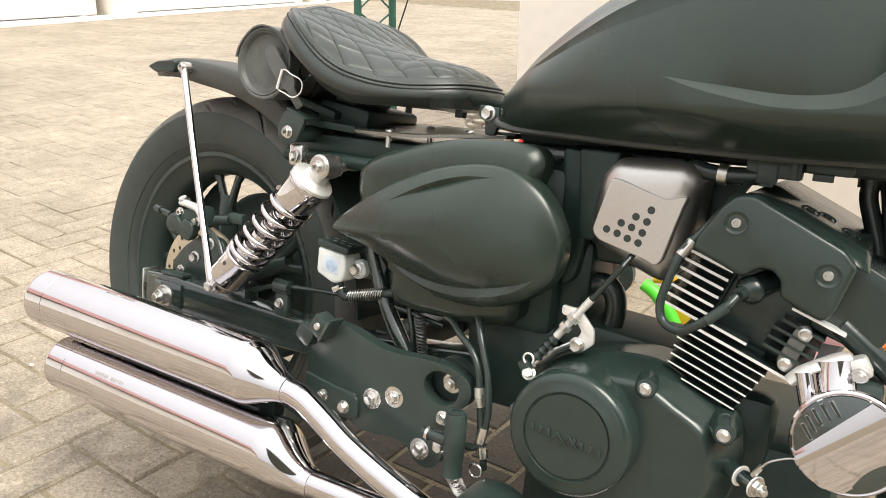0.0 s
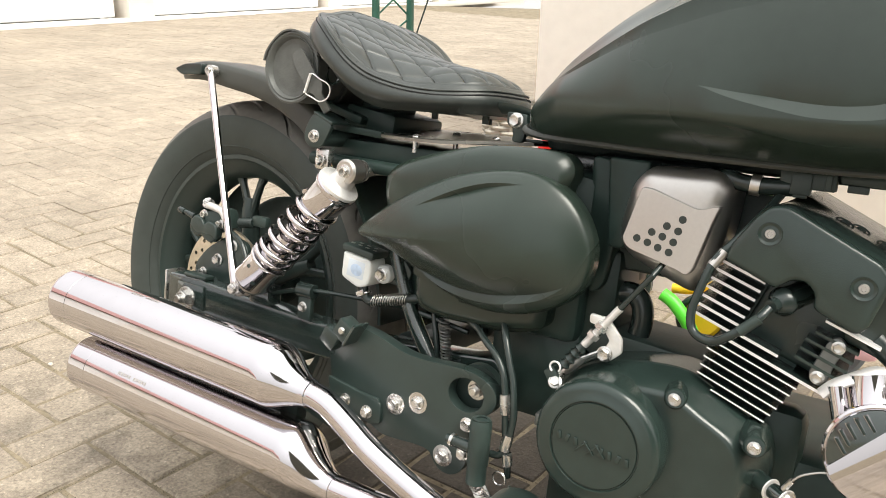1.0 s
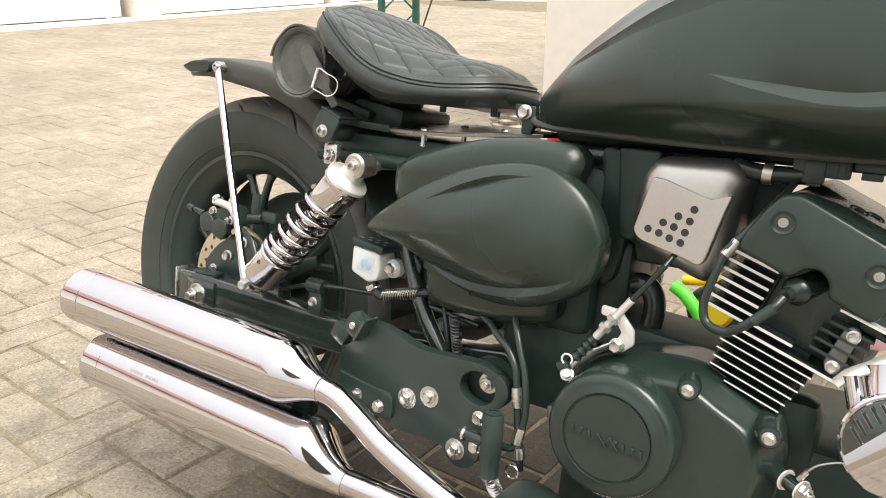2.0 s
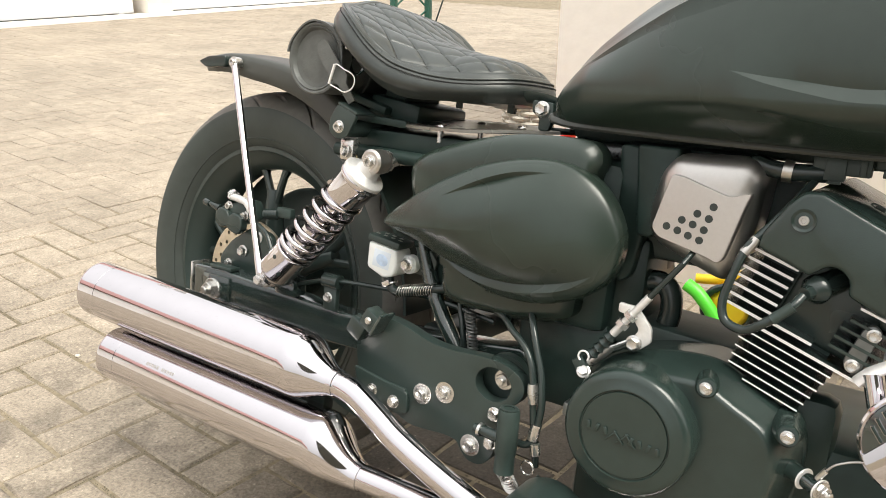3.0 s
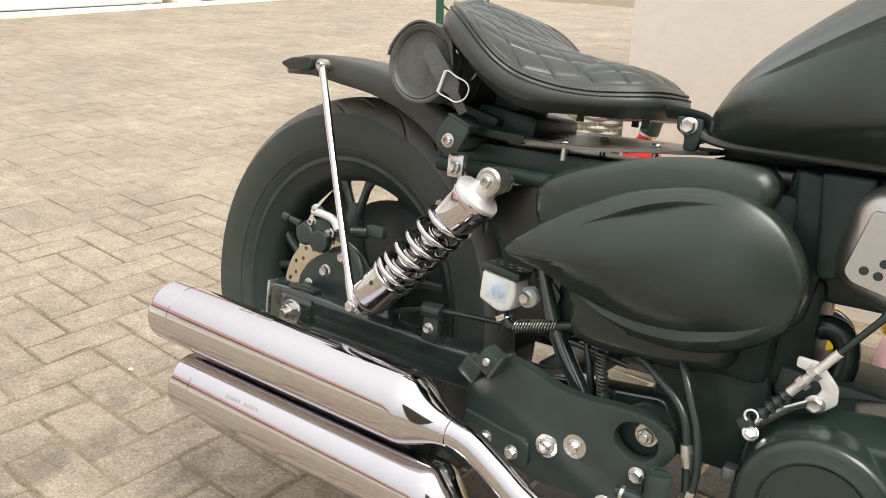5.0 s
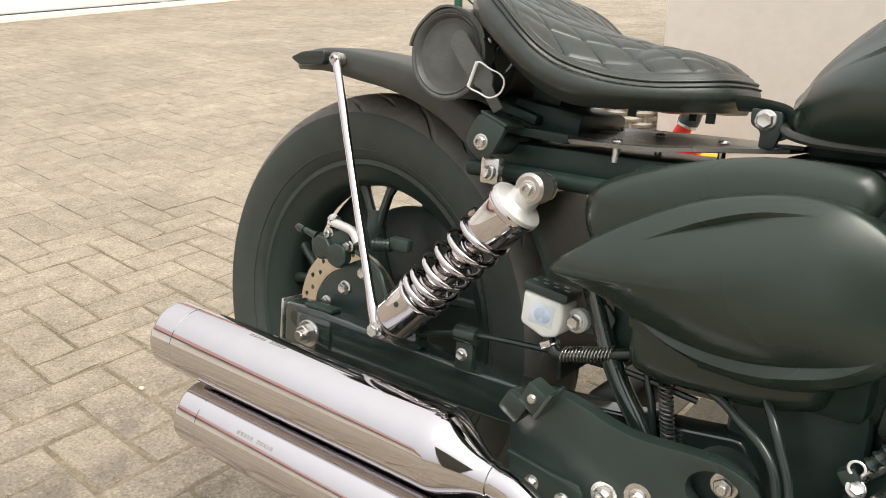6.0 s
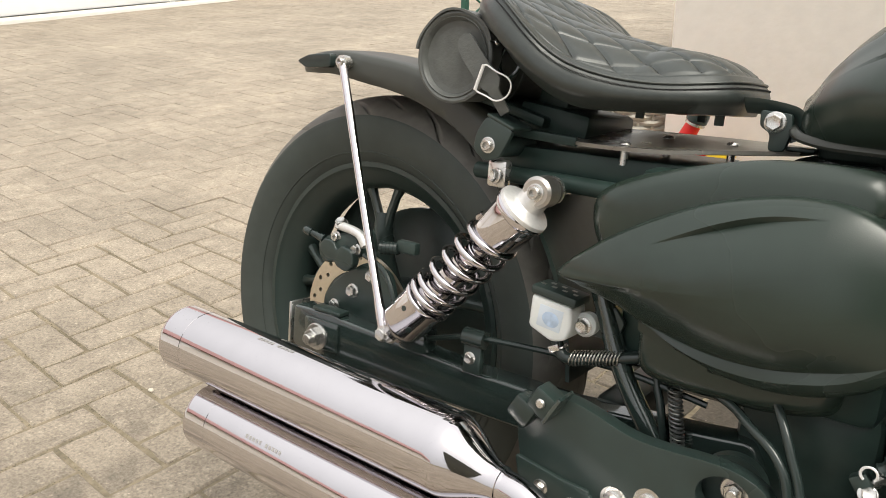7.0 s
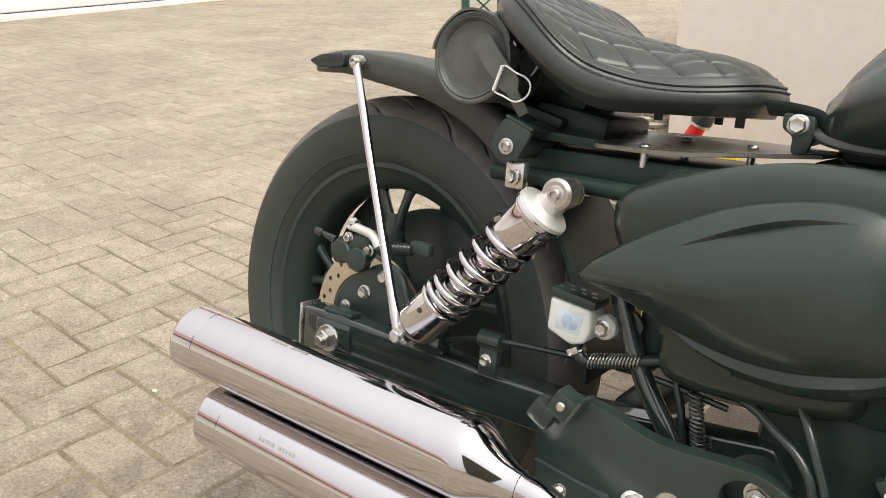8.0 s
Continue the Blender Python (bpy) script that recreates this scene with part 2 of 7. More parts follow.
def tube(bm, path, r, seg=10, caps=True, closed=False, flat=1.0):
    """A round bar along path; r a number or a list."""
    path = [Vector(p) for p in path]
    n = len(path)
    rings = []
    up = None
    for i, p in enumerate(path):
        if closed:
            d = path[(i + 1) % n] - path[i - 1]
        else:
            d = path[min(i + 1, n - 1)] - path[max(i - 1, 0)]
        d.normalize()
        if up is None:
            up = d.orthogonal().normalized()
        up = (up - d * up.dot(d)).normalized()
        side = d.cross(up)
        rr = r[i] if isinstance(r, (list, tuple)) else r
        rings.append([bm.verts.new(p + (up * math.cos(a) + side * math.sin(a) * flat) * rr) for a in (2 * math.pi * j / seg for j in range(seg))])
    for i in range(n if closed else n - 1):
        a, b = rings[i], rings[(i + 1) % n]
        for j in range(seg):
            bm.faces.new((a[j], a[(j + 1) % seg], b[(j + 1) % seg], b[j]))
    if caps and not closed:
        bm.faces.new(rings[0][::-1])
        bm.faces.new(rings[-1])
    return bm


def lathe(bm, profile, origin, axis, seg=32, close=False):
    """Turns a profile of (along, radius) round an axis."""
    axis = Vector(axis).normalized()
    u = axis.orthogonal().normalized()
    v = axis.cross(u)
    o = Vector(origin)
    rings = []
    for a, r in profile:
        if r < 1e-5:
            rings.append([bm.verts.new(o + axis * a)])
        else:
            rings.append([bm.verts.new(o + axis * a + (u * math.cos(t) + v * math.sin(t)) * r) for t in (2 * math.pi * j / seg for j in range(seg))])
    pairs = list(zip(rings, rings[1:]))
    if close:
        pairs.append((rings[-1], rings[0]))
    for a, b in pairs:
        for j in range(seg):
            k = (j + 1) % seg
            if len(a) == 1 and len(b) == 1:
                continue
            if len(a) == 1:
                bm.faces.new((a[0], b[k], b[j]))
            elif len(b) == 1:
                bm.faces.new((a[j], a[k], b[0]))
            else:
                bm.faces.new((a[j], a[k], b[k], b[j]))
    return bm


def block(bm, center, size, bevel=0.0, turn=None, segs=2):
    """A bevelled block; turn: an Euler in degrees."""
    m = Matrix.Translation(center)
    if turn:
        m = m @ pose(0, 0, 0, *turn)
    g = bmesh.ops.create_cube(bm, size=1, matrix=m @ Matrix.Diagonal((*size, 1)))
    if bevel:
        es = {e for v in g["verts"] for e in v.link_edges}
        bmesh.ops.bevel(bm, geom=list(es), offset=bevel, segments=segs, profile=0.5, affect="EDGES", clamp_overlap=True)
    return bm


def circle2(cx, cz, r, n=20, a0=0.0):
    return [(cx + r * math.cos(a0 + 2 * math.pi * i / n), cz + r * math.sin(a0 + 2 * math.pi * i / n)) for i in range(n)]


def plate(bm, outline, holes, y0, y1, bevel=0.0, round_in=0.0):
    """A plate in the x-z plane between y0 (inner) and y1 (outer), with holes through it."""
    loops = [outline] + list(holes)
    front, back = [], []
    for lp in loops:
        front.append([bm.verts.new((x, y1, z)) for x, z in lp])
        back.append([bm.verts.new((x, y0, z)) for x, z in lp])
    for group in (front, back):
        es = []
        for vs in group:
            for i in range(len(vs)):
                es.append(bm.edges.new((vs[i], vs[(i + 1) % len(vs)])))
        if len(loops) == 1:
            bm.faces.new(group[0])
        else:
            bmesh.ops.triangle_fill(bm, edges=es, use_beauty=True, use_dissolve=False)
    rim = []
    for f, b in zip(front, back):
        for i in range(len(f)):
            k = (i + 1) % len(f)
            bm.faces.new((f[i], f[k], b[k], b[i]))
            rim.append(bm.edges.get((f[i], f[k])))
    if bevel:
        bmesh.ops.recalc_face_normals(bm, faces=bm.faces)
        bmesh.ops.bevel(bm, geom=rim, offset=bevel, segments=3, profile=0.5, affect="EDGES", clamp_overlap=True)
    return bm


def rounded(pts, n):
    """A smooth closed outline."""
    return [(p[0], p[1]) for p in spline([(x, z, 0) for x, z in pts], n, True)]


def soft_poly(pts, r, k=4):
    """A closed outline with rounded corners."""
    out = []
    n = len(pts)
    for i in range(n):
        p, a, b = Vector(pts[i]), Vector(pts[i - 1]), Vector(pts[(i + 1) % n])
        da, db = (a - p), (b - p)
        ra = min(r, da.length * 0.45)
        rb = min(r, db.length * 0.45)
        s, e = p + da.normalized() * ra, p + db.normalized() * rb
        for j in range(k + 1):
            t = j / k
            q = s * (1 - t) ** 2 + p * 2 * t * (1 - t) + e * t * t
            out.append((q.x, q.y))
    return out


def dome(bm, outline, center, y_of, rings=14):
    """A shell over a closed x-z outline; y_of(s, x, z) with s from 1 at the rim to 0 at the middle."""
    n = len(outline)
    prev = None
    for i in range(rings):
        s = 1 - i / rings
        ring = []
        for x, z in outline:
            px, pz = center[0] + (x - center[0]) * s, center[1] + (z - center[1]) * s
            ring.append(bm.verts.new((px, y_of(s, px, pz), pz)))
        if prev:
            for j in range(n):
                k = (j + 1) % n
                bm.faces.new((prev[j], prev[k], ring[k], ring[j]))
        prev = ring
    mid = bm.verts.new((center[0], y_of(0, *center), center[1]))
    for j in range(n):
        bm.faces.new((prev[j], prev[(j + 1) % n], mid))
    return bm


class Blade:
    """A sharp crescent ledge cut into a surface y = face(x, z): one edge flush, the other sunk, then a long fair ramp."""

    def __init__(self, upper, lower, depth, ramp, faces_up):
        self.up = [(p.x, p.z) for p in spline([(x, 0, z) for x, z in upper], 60)]
        self.low = [(p.x, p.z) for p in spline([(x, 0, z) for x, z in lower], 60)]
        self.x0, self.x1 = upper[0][0], upper[-1][0]
        self.depth, self.ramp, self.faces_up = depth, ramp, faces_up

    def cut(self, x, z):
        if not self.x0 < x < self.x1:
            return 0.0
        f = math.sin(math.pi * (x - self.x0) / (self.x1 - self.x0))
        k = self.depth * (min(1.0, 1.6 * f) if self.faces_up else f ** 1.4)
        u, d = curve1(self.up, x), curve1(self.low, x)
        if self.faces_up:
            t, r = (z - d) / max(0.0004, u - d), (z - u) / self.ramp
        else:
            t, r = (u - z) / max(0.0004, u - d), (d - z) / self.ramp
        if t <= 0 or r >= 1:
            return 0.0
        return k * t if t < 1 else k * (1 - r) ** 2

    def under(self, x, z):
        """The cut for the body below the ledge, a little deeper and wider."""
        c = max(self.cut(x, z + k * 0.0012) for k in (-3, -2, -1, 0, 1, 2, 3))
        return c + min(0.0035, 0.45 * c)

    def build(self, bm, face):
        n = 70
        rows = []
        for i in range(n):
            x = self.x0 + (self.x1 - self.x0) * (0.002 + 0.996 * i / (n - 1))
            u, d = curve1(self.up, x), curve1(self.low, x)
            if self.faces_up:
                zs = [d - 0.013, d - 0.008, d - 0.004, d - 0.0015, d, (u + d) / 2] + [u + self.ramp * f for f in (0, 0.02, 0.05, 0.09, 0.15, 0.22, 0.31, 0.42, 0.55, 0.7, 0.84, 0.96)]
            else:
                zs = [u + 0.013, u + 0.008, u + 0.004, u + 0.0015, u, (u + d) / 2] + [d - self.ramp * f for f in (0, 0.02, 0.05, 0.09, 0.15, 0.22, 0.31, 0.42, 0.55, 0.7, 0.84, 0.96)]
            rows.append([bm.verts.new((x, face(x, z) + self.cut(x, z) - (0.00007 if 0 < j < len(zs) - 1 else -0.00012), z)) for j, z in enumerate(zs)])
        for r, t in zip(rows, rows[1:]):
            for j in range(len(r) - 1):
                bm.faces.new((r[j], t[j], t[j + 1], r[j + 1]))
        return bm


def nb():
    return bmesh.new()


# hardware, made once and shared: axis along -y, base at y = 0, radius of the head 1


def bolt_mesh(kind):
    bm = nb()
    if kind == "hex":
        lathe(bm, [(0, 0), (0, 1.28), (0.2, 1.28), (0.3, 1.12), (0.3, 0)], (0, 0, 0), (0, -1, 0), 24)
        lathe(bm, [(0.3, 0.0), (0.3, 1.0), (0.95, 1.0), (1.1, 0.86), (1.02, 0.55), (1.02, 0)], (0, 0, 0), (0, -1, 0), 6)
    elif kind == "nut":
        lathe(bm, [(0, 0), (0, 1.4), (0.18, 1.4), (0.25, 1.3), (0.25, 0)], (0, 0, 0), (0, -1, 0), 28)
        lathe(bm, [(0.24, 0.0), (0.24, 1.0), (0.9, 1.0), (1.0, 0.9), (1.0, 0)], (0, 0, 0), (0, -1, 0), 6)
        lathe(bm, [(0.98, 0), (0.98, 0.56), (1.5, 0.56), (1.6, 0.46), (1.6, 0)], (0, 0, 0), (0, -1, 0), 16)
    elif kind == "allen":
        lathe(bm, [(0, 0), (0, 1.4), (0.15, 1.4), (0.2, 1.3), (0.2, 1.0), (0.9, 1.0), (1.05, 0.88), (1.05, 0.52)], (0, 0, 0), (0, -1, 0), 24)
        lathe(bm, [(1.05, 0.52), (0.55, 0.5), (0.55, 0)], (0, 0, 0), (0, -1, 0), 6)
    else:
        lathe(bm, [(0, 0), (0, 1.0), (0.25, 0.95), (0.5, 0.7), (0.62, 0)], (0, 0, 0), (0, -1, 0), 16)
    me = bpy.data.meshes.new("bolt_" + kind)
    bmesh.ops.recalc_face_normals(bm, faces=bm.faces)
    for fc in bm.faces:
        fc.smooth = True
    for e in bm.edges:
        if len(e.link_faces) == 2 and e.calc_face_angle(0) > 0.6:
            e.smooth = False
    bm.to_mesh(me)
    bm.free()
    me.materials.append(M_ZINC)
    return me


BOLTS = {k: bolt_mesh(k) for k in ("hex", "nut", "allen", "rivet")}
DARK_BOLT = BOLTS["allen"].copy()
DARK_BOLT.materials[0] = M_STEEL


def bolt(parent, at, r, kind="hex", aim=(0, -1, 0), name="bolt", spin=11.0):
    o = new(name, BOLTS[kind])
    o.parent = parent
    o.matrix_basis = Matrix.Translation(at) @ Vector((0, -1, 0)).rotation_difference(Vector(aim)).to_matrix().to_4x4() @ pose(0, 0, 0, 0, spin, 0) @ Matrix.Diagonal((r, r, r, 1))
    return o

# ---------------------------------------------------------------- ground and surroundings


def along(x, y):
    return -0.74 * x + 0.67 * y


def gz(x, y):
    """The yard is level round the motorcycle and rises gently towards the garages."""
    a = min(along(x, y), 14.0)
    d, e = a - 0.35, a - 1.5
    return 0.024 * (d + math.sqrt(d * d + 0.01)) + 0.011 * (e + math.sqrt(e * e + 0.2))


def incline(x, y):
    """How steeply it rises there."""
    d, e = along(x, y) - 0.35, along(x, y) - 1.5
    return 0.024 * (1 + d / math.sqrt(d * d + 0.01)) + 0.011 * (1 + e / math.sqrt(e * e + 0.2))


def make_ground():
    bm = nb()
    ss = [-90, -30, -10, -4, -2, -1] + [i * 0.1 for i in range(-5, 21)] + [2.5, 3, 4, 6, 8, 11, 13, 14, 15, 20, 40, 90]
    ws = [-90, -30, -10, -5, -2, 0, 2, 5, 10, 30, 90]
    norm = math.hypot(0.74, 0.67) ** 2
    rows = []
    for s in ss:
        row = []
        for w in ws:
            x, y = (-0.74 * s + 0.67 * w) / norm, (0.67 * s + 0.74 * w) / norm
            row.append(bm.verts.new((x, y, gz(x, y) - 0.0036)))
        rows.append(row)
    for a, b in zip(rows, rows[1:]):
        for i in range(len(ws) - 1):
            bm.faces.new((a[i], a[i + 1], b[i + 1], b[i]))
    return tagged(part("ground", bm, M_JOINT), "yard ground of sandy joints under beige concrete pavers", "ground", kind="structure")


ground = make_ground()


def garage_row():
    """White up-and-over doors between plain piers, far across the yard."""
    d = Vector((-0.07, 1.0, 0.047)).normalized()
    up = Vector((0.03, -0.047, 1.0))
    up = (up - d * up.dot(d)).normalized()
    out = d.cross(up)
    m = Matrix((d, -out, up)).transposed().to_4x4()
    m.translation = (-7.47, 5.0, gz(-7.47, 5.0))
    g = thing("garage_row", "far pale garage building, white doors, red pitched roof", "garage", m)
    bm = nb()
    block(bm, (-10.0, 0.42, 1.05), (52, 0.3, 2.5))
    part("wall", bm, M_FRAME, g, "pale rendered wall above and between the doors")
    bm = nb()
    block(bm, (-10.0, 1.40, 3.45), (52.6, 3.9, 0.16), 0.03, (36, 0, 0))
    block(bm, (-10.0, 0.16, 2.36), (52.6, 0.16, 0.20), 0.03)
    part("roof", bm, M_ROOF, g, "pitched red tiled roof")
    for x0, x1 in ((-10.6, -7.0), (-6.4, -3.0), (-2.6, 0.52), (1.16, 4.93), (5.6, 9.4), (10.0, 13.6)):
        bm = nb()
        for i in range(5):
            z0 = 0.03 + i * 0.42
            block(bm, ((x0 + x1) / 2, 0.10, z0 + 0.207), (x1 - x0, 0.05, 0.414), 0.008)
        door = part("door", bm, M_WHITE, g, "white sectional garage door, closed")
        bm = nb()
        block(bm, ((x0 + x1) / 2, 0.07, 0.012), (x1 - x0, 0.06, 0.024), 0.004)
        part("bottom_seal", bm, M_HOSE, door, "dark rubber bottom seal")
        bm = nb()
        block(bm, (x1 - 0.2, 0.12, 1.08), (0.09, 0.1, 2.16), 0.01)
        part("jamb", bm, M_WHITE, door)
    for x in (-6.7, -2.8, 0.84, 5.26, 9.7):
        bm = nb()
        block(bm, (x, 0.08, 1.2), (0.42, 0.28, 2.5), 0.015)
        part("pier", bm, M_FRAME, g, "pale pier between the doors")
    bm = nb()
    block(bm, (1.0, -0.12, -0.02), (26, 0.34, 0.09), 0.01)
    part("threshold", bm, M_FRAME, g, "pale concrete threshold strip")
    return g


garage_row()


def plaster_wall():
    """The corner of a rendered house wall just behind the motorcycle."""
    bm = nb()
    block(bm, (2.515, 1.275, 1.35), (5.0, 0.30, 3.0), 0.012)
    w = part("wall_house", bm, M_PLASTER)
    tagged(w, "rough white rendered house wall ending in a corner", "wall", kind="structure")
    bm = nb()
    block(bm, (0.165, 3.93, 1.35), (0.30, 5.0, 3.0), 0.0)
    w2 = part("wall_return", bm, M_PLASTER)
    tagged(w2, "rough white rendered wall running back from the corner", "wall", kind="structure")


plaster_wall()


def far_wall():
    # unseen dark wall, added to darken reflections and side light on the motorcycle
    bm = nb()
    block(bm, (9.6, -4.6, 1.9), (13.8, 0.24, 4.0), 0.01)
    w = part("wall_dark_reflected", bm, M_UNSEEN_WALL)
    tagged(w, "plain dark wall out of view, added to darken reflections", "wall", kind="structure")
    bm = nb()
    block(bm, (24.0, -2.0, 0.7), (0.24, 28, 1.4), 0.01)
    tagged(part("wall_side", bm, M_BRICK), "plain red brick side wall of the yard", "wall", kind="structure")


far_wall()


def trestle():
    """A slim green steel stand with crossed braces."""
    g = thing("trellis_stand", "slim green steel stand with crossed wire braces", "stand", Matrix.Translation((-1.15, 2.28, gz(-1.15, 2.28))))
    bm = nb()
    block(bm, (0, 0, 0.75), (0.028, 0.028, 1.5), 0.003)
    a = part("post", bm, M_GREEN, g)
    share("post", a, Matrix.Translation((-0.085, -0.17, 0)), g)
    for z0, z1 in ((0.48, 0.62), (0.62, 0.48), (0.62, 0.78), (0.78, 0.62), (0.78, 0.94), (0.94, 0.78)):
        bm = nb()
        tube(bm, [(0, 0.0, z0), (-0.085, -0.17, z1)], 0.0045, 6)
        part("brace", bm, M_GREEN, g)
    bm = nb()
    tube(bm, [(0.02, 0.0, 0.5), (0.12, 0.02, 0.78), (0.17, 0.03, 0.95)], 0.004, 6)
    part("stay_rod", bm, M_DARK, g, "thin dark stay rod")
    bm = nb()
    tube(bm, [(0.02, 0.0, 0.5), (-0.06, -0.02, 0.22), (-0.12, -0.03, 0.0)], 0.004, 6)
    part("stay_rod", bm, M_DARK, g, "thin dark stay rod")


trestle()


def basket():
    """A woven planter standing beside the wall's corner."""
    x0, y0 = -0.08, 1.22
    z0 = gz(x0, y0)
    g = thing("wicker_basket", "tall grey woven wicker basket beside the wall corner", "basket", Matrix.Translation((x0, y0, z0)) @ pose(0, 0, 0, 0, 0, -30))
    h, r = 0.47, 0.10
    for k in range(16):
        a = 2 * math.pi * k / 16
        bm = nb()
        tube(bm, [(math.cos(a) * r * 0.85, math.sin(a) * r * 0.85, 0), (math.cos(a) * r, math.sin(a) * r, h)], 0.004, 5)
        part("stake", bm, M_WICKER, g)
    for i in range(30):
        bm = nb()
        z = 0.012 + i * (h - 0.02) / 29
        rr = r * (0.85 + 0.15 * z / h)
        pts = []
        for k in range(48):
            a = 2 * math.pi * k / 48
            w = 0.006 * math.cos(8 * a + (math.pi if i % 2 else 0))
            pts.append(((rr + w) * math.cos(a), (rr + w) * math.sin(a), z))
        tube(bm, pts, 0.0075, 5, closed=True)
        part("strand", bm, M_WICKER, g)


basket()


def toy_scooter():
    """A red and yellow child's scooter leaning at the wall."""
    g = thing("toy_scooter", "red and yellow plastic child's scooter with a black grip", "toy", Matrix.Translation((0.125, 0.97, gz(0.125, 0.97))))
    bm = nb()
    tube(bm, [(-0.022, 0, 0.345), (-0.005, 0.0, 0.388), (0.016, 0.0, 0.430)], [0.023, 0.020, 0.0185], 16)
    part("stem", bm, M_RED, g, "red plastic stem")
    bm = nb()
    lathe(bm, [(0, 0), (0, 0.020), (0.004, 0.0255), (0.020, 0.0255), (0.026, 0.024), (0.048, 0.023), (0.05, 0.020), (0.05, 0)], (0.016, 0, 0.427), (0.35, 0, 0.94), 20)
    grip = part("grip", bm, M_HOSE, g, "black rubber grip")
    bm = nb()
    lathe(bm, [(0, 0.0235), (0.003, 0.0245), (0.006, 0.0235)], (0.0145, 0, 0.4225), (0.35, 0, 0.94), 20)
    part("grip_ring", bm, M_ZINC, grip, "pale ring below the grip")
    bm = nb()
    block(bm, (0.082, 0.0, 0.352), (0.062, 0.05, 0.024), 0.008, (0, -8, 0))
    part("yoke", bm, M_YELLOW, g, "yellow plastic yoke")
    bm = nb()
    block(bm, (0.005, 0.0, 0.365), (0.095, 0.05, 0.030), 0.010, (0, 4, 0))
    part("front_block", bm, M_RED, g, "red plastic front block")
    bm = nb()
    block(bm, (-0.142, 0.0, 0.356), (0.030, 0.04, 0.044), 0.010)
    part("rear_block", bm, M_RED, g, "red plastic end block")
    bm = nb()
    tube(bm, [(-0.142, 0, 0.35), (-0.09, 0, 0.335), (-0.01, 0, 0.35)], 0.010, 10)
    part("cross_bar", bm, M_RED, g)
    bm = nb()
    tube(bm, [(-0.021, 0, 0.352), (-0.03, 0, 0.31), (-0.05, 0, 0.2), (-0.06, 0, 0.07)], 0.02, 12)
    part("fork", bm, M_RED, g)
    bm = nb()
    block(bm, (0.10, 0, 0.075), (0.36, 0.09, 0.03), 0.012)
    part("deck", bm, M_YELLOW, g)
    for x in (-0.07, 0.27):
        bm = nb()
        lathe(bm, [(-0.02, 0), (-0.02, 0.045), (-0.012, 0.06), (0.012, 0.06), (0.02, 0.045), (0.02, 0)], (x, 0, 0.061), (0, 1, 0), 24)
        part("wheel", bm, M_HOSE, g)


toy_scooter()


def toy_ride_on():
    """A bright plastic ride-on toy on the ground behind the engine."""
    x0, y0 = 0.64, 0.76
    g = thing("ride_on_toy", "bright yellow, green and pink plastic ride-on toy", "toy", Matrix.Translation((x0, y0, gz(x0, y0))))
    bm = nb()
    lathe(bm, [(-0.03, 0), (-0.03, 0.035), (-0.02, 0.046), (0.03, 0.046), (0.03, 0)], (-0.008, 0.0, 0.098), (0, 1, 0), 32)
    part("disc", bm, M_YELLOW, g, "yellow plastic disc")
    bm = nb()
    tube(bm, spline([(-0.10, -0.05, 0.150), (-0.075, -0.055, 0.138), (-0.05, -0.06, 0.115), (-0.03, -0.06, 0.088), (-0.018, -0.06, 0.066)], 16), 0.016, 12, flat=0.8)
    part("frame_bar", bm, M_LIME, g, "lime green plastic bar")
    bm = nb()
    tube(bm, [(-0.008 + 0.054 * math.cos(a), -0.025, 0.098 + 0.054 * math.sin(a)) for a in (radians(12 * i) for i in range(30))], 0.0085, 10, closed=True)
    part("tyre", bm, M_HOSE, g, "thin black tyre round the disc")
    bm = nb()
    tube(bm, spline([(-0.095, 0.03, 0.140), (-0.05, 0.03, 0.146), (0.0, 0.03, 0.165), (0.05, 0.04, 0.172), (0.12, 0.08, 0.160)], 18), 0.012, 10)
    part("upper_arm", bm, M_YELLOW, g, "yellow plastic arm")
    bm = nb()
    tube(bm, [(0.065 + 0.115 * math.cos(a), -0.01, 0.085 + 0.115 * math.sin(a)) for a in (radians(5 + 5 * i) for i in range(14))], 0.018, 10, flat=1.6)
    part("mudguard", bm, M_GREYBLUE, g, "grey-blue mudguard")
    bm = nb()
    tube(bm, [(0.185 + 0.075 * math.cos(a), -0.02, 0.07 + 0.085 * math.sin(a)) for a in (radians(-20 + 11 * i) for i in range(21))], 0.02, 10)
    part("saddle_arch", bm, M_PINK, g, "pale pink arch")
    bm = nb()
    block(bm, (0.20, 0.10, 0.13), (0.22, 0.10, 0.10), 0.03)
    part("body", bm, M_YELLOW, g, "yellow moulded body")
    bm = nb()
    lathe(bm, [(-0.03, 0), (-0.03, 0.06), (-0.02, 0.07), (0.03, 0.07), (0.03, 0)], (0.26, 0.06, 0.071), (0, 1, 0), 28)
    part("wheel", bm, M_GREYBLUE, g, "grey-blue wheel")
    bm = nb()
    lathe(bm, [(-0.025, 0), (-0.025, 0.02), (0.03, 0.04), (0.03, 0)], (0.40, -0.10, 0.12), (0, 1, 0), 24)
    part("lamp", bm, M_ORANGE, g, "orange plastic lamp")
    bm = nb()
    block(bm, (0.30, 0.03, 0.13), (0.1, 0.1, 0.12), 0.02)
    part("front_block", bm, M_PINK, g)


toy_ride_on()

# ---------------------------------------------------------------- the motorcycle
# its own frame: x forwards, y to its left, z up; it leans to its left on the stand
BIKE = Matrix.Translation((0, -0.101, 0)) @ pose(0, 0, 0, 0, 0, -2.0) @ pose(0, 0, 0, -9.0, 0, 0)
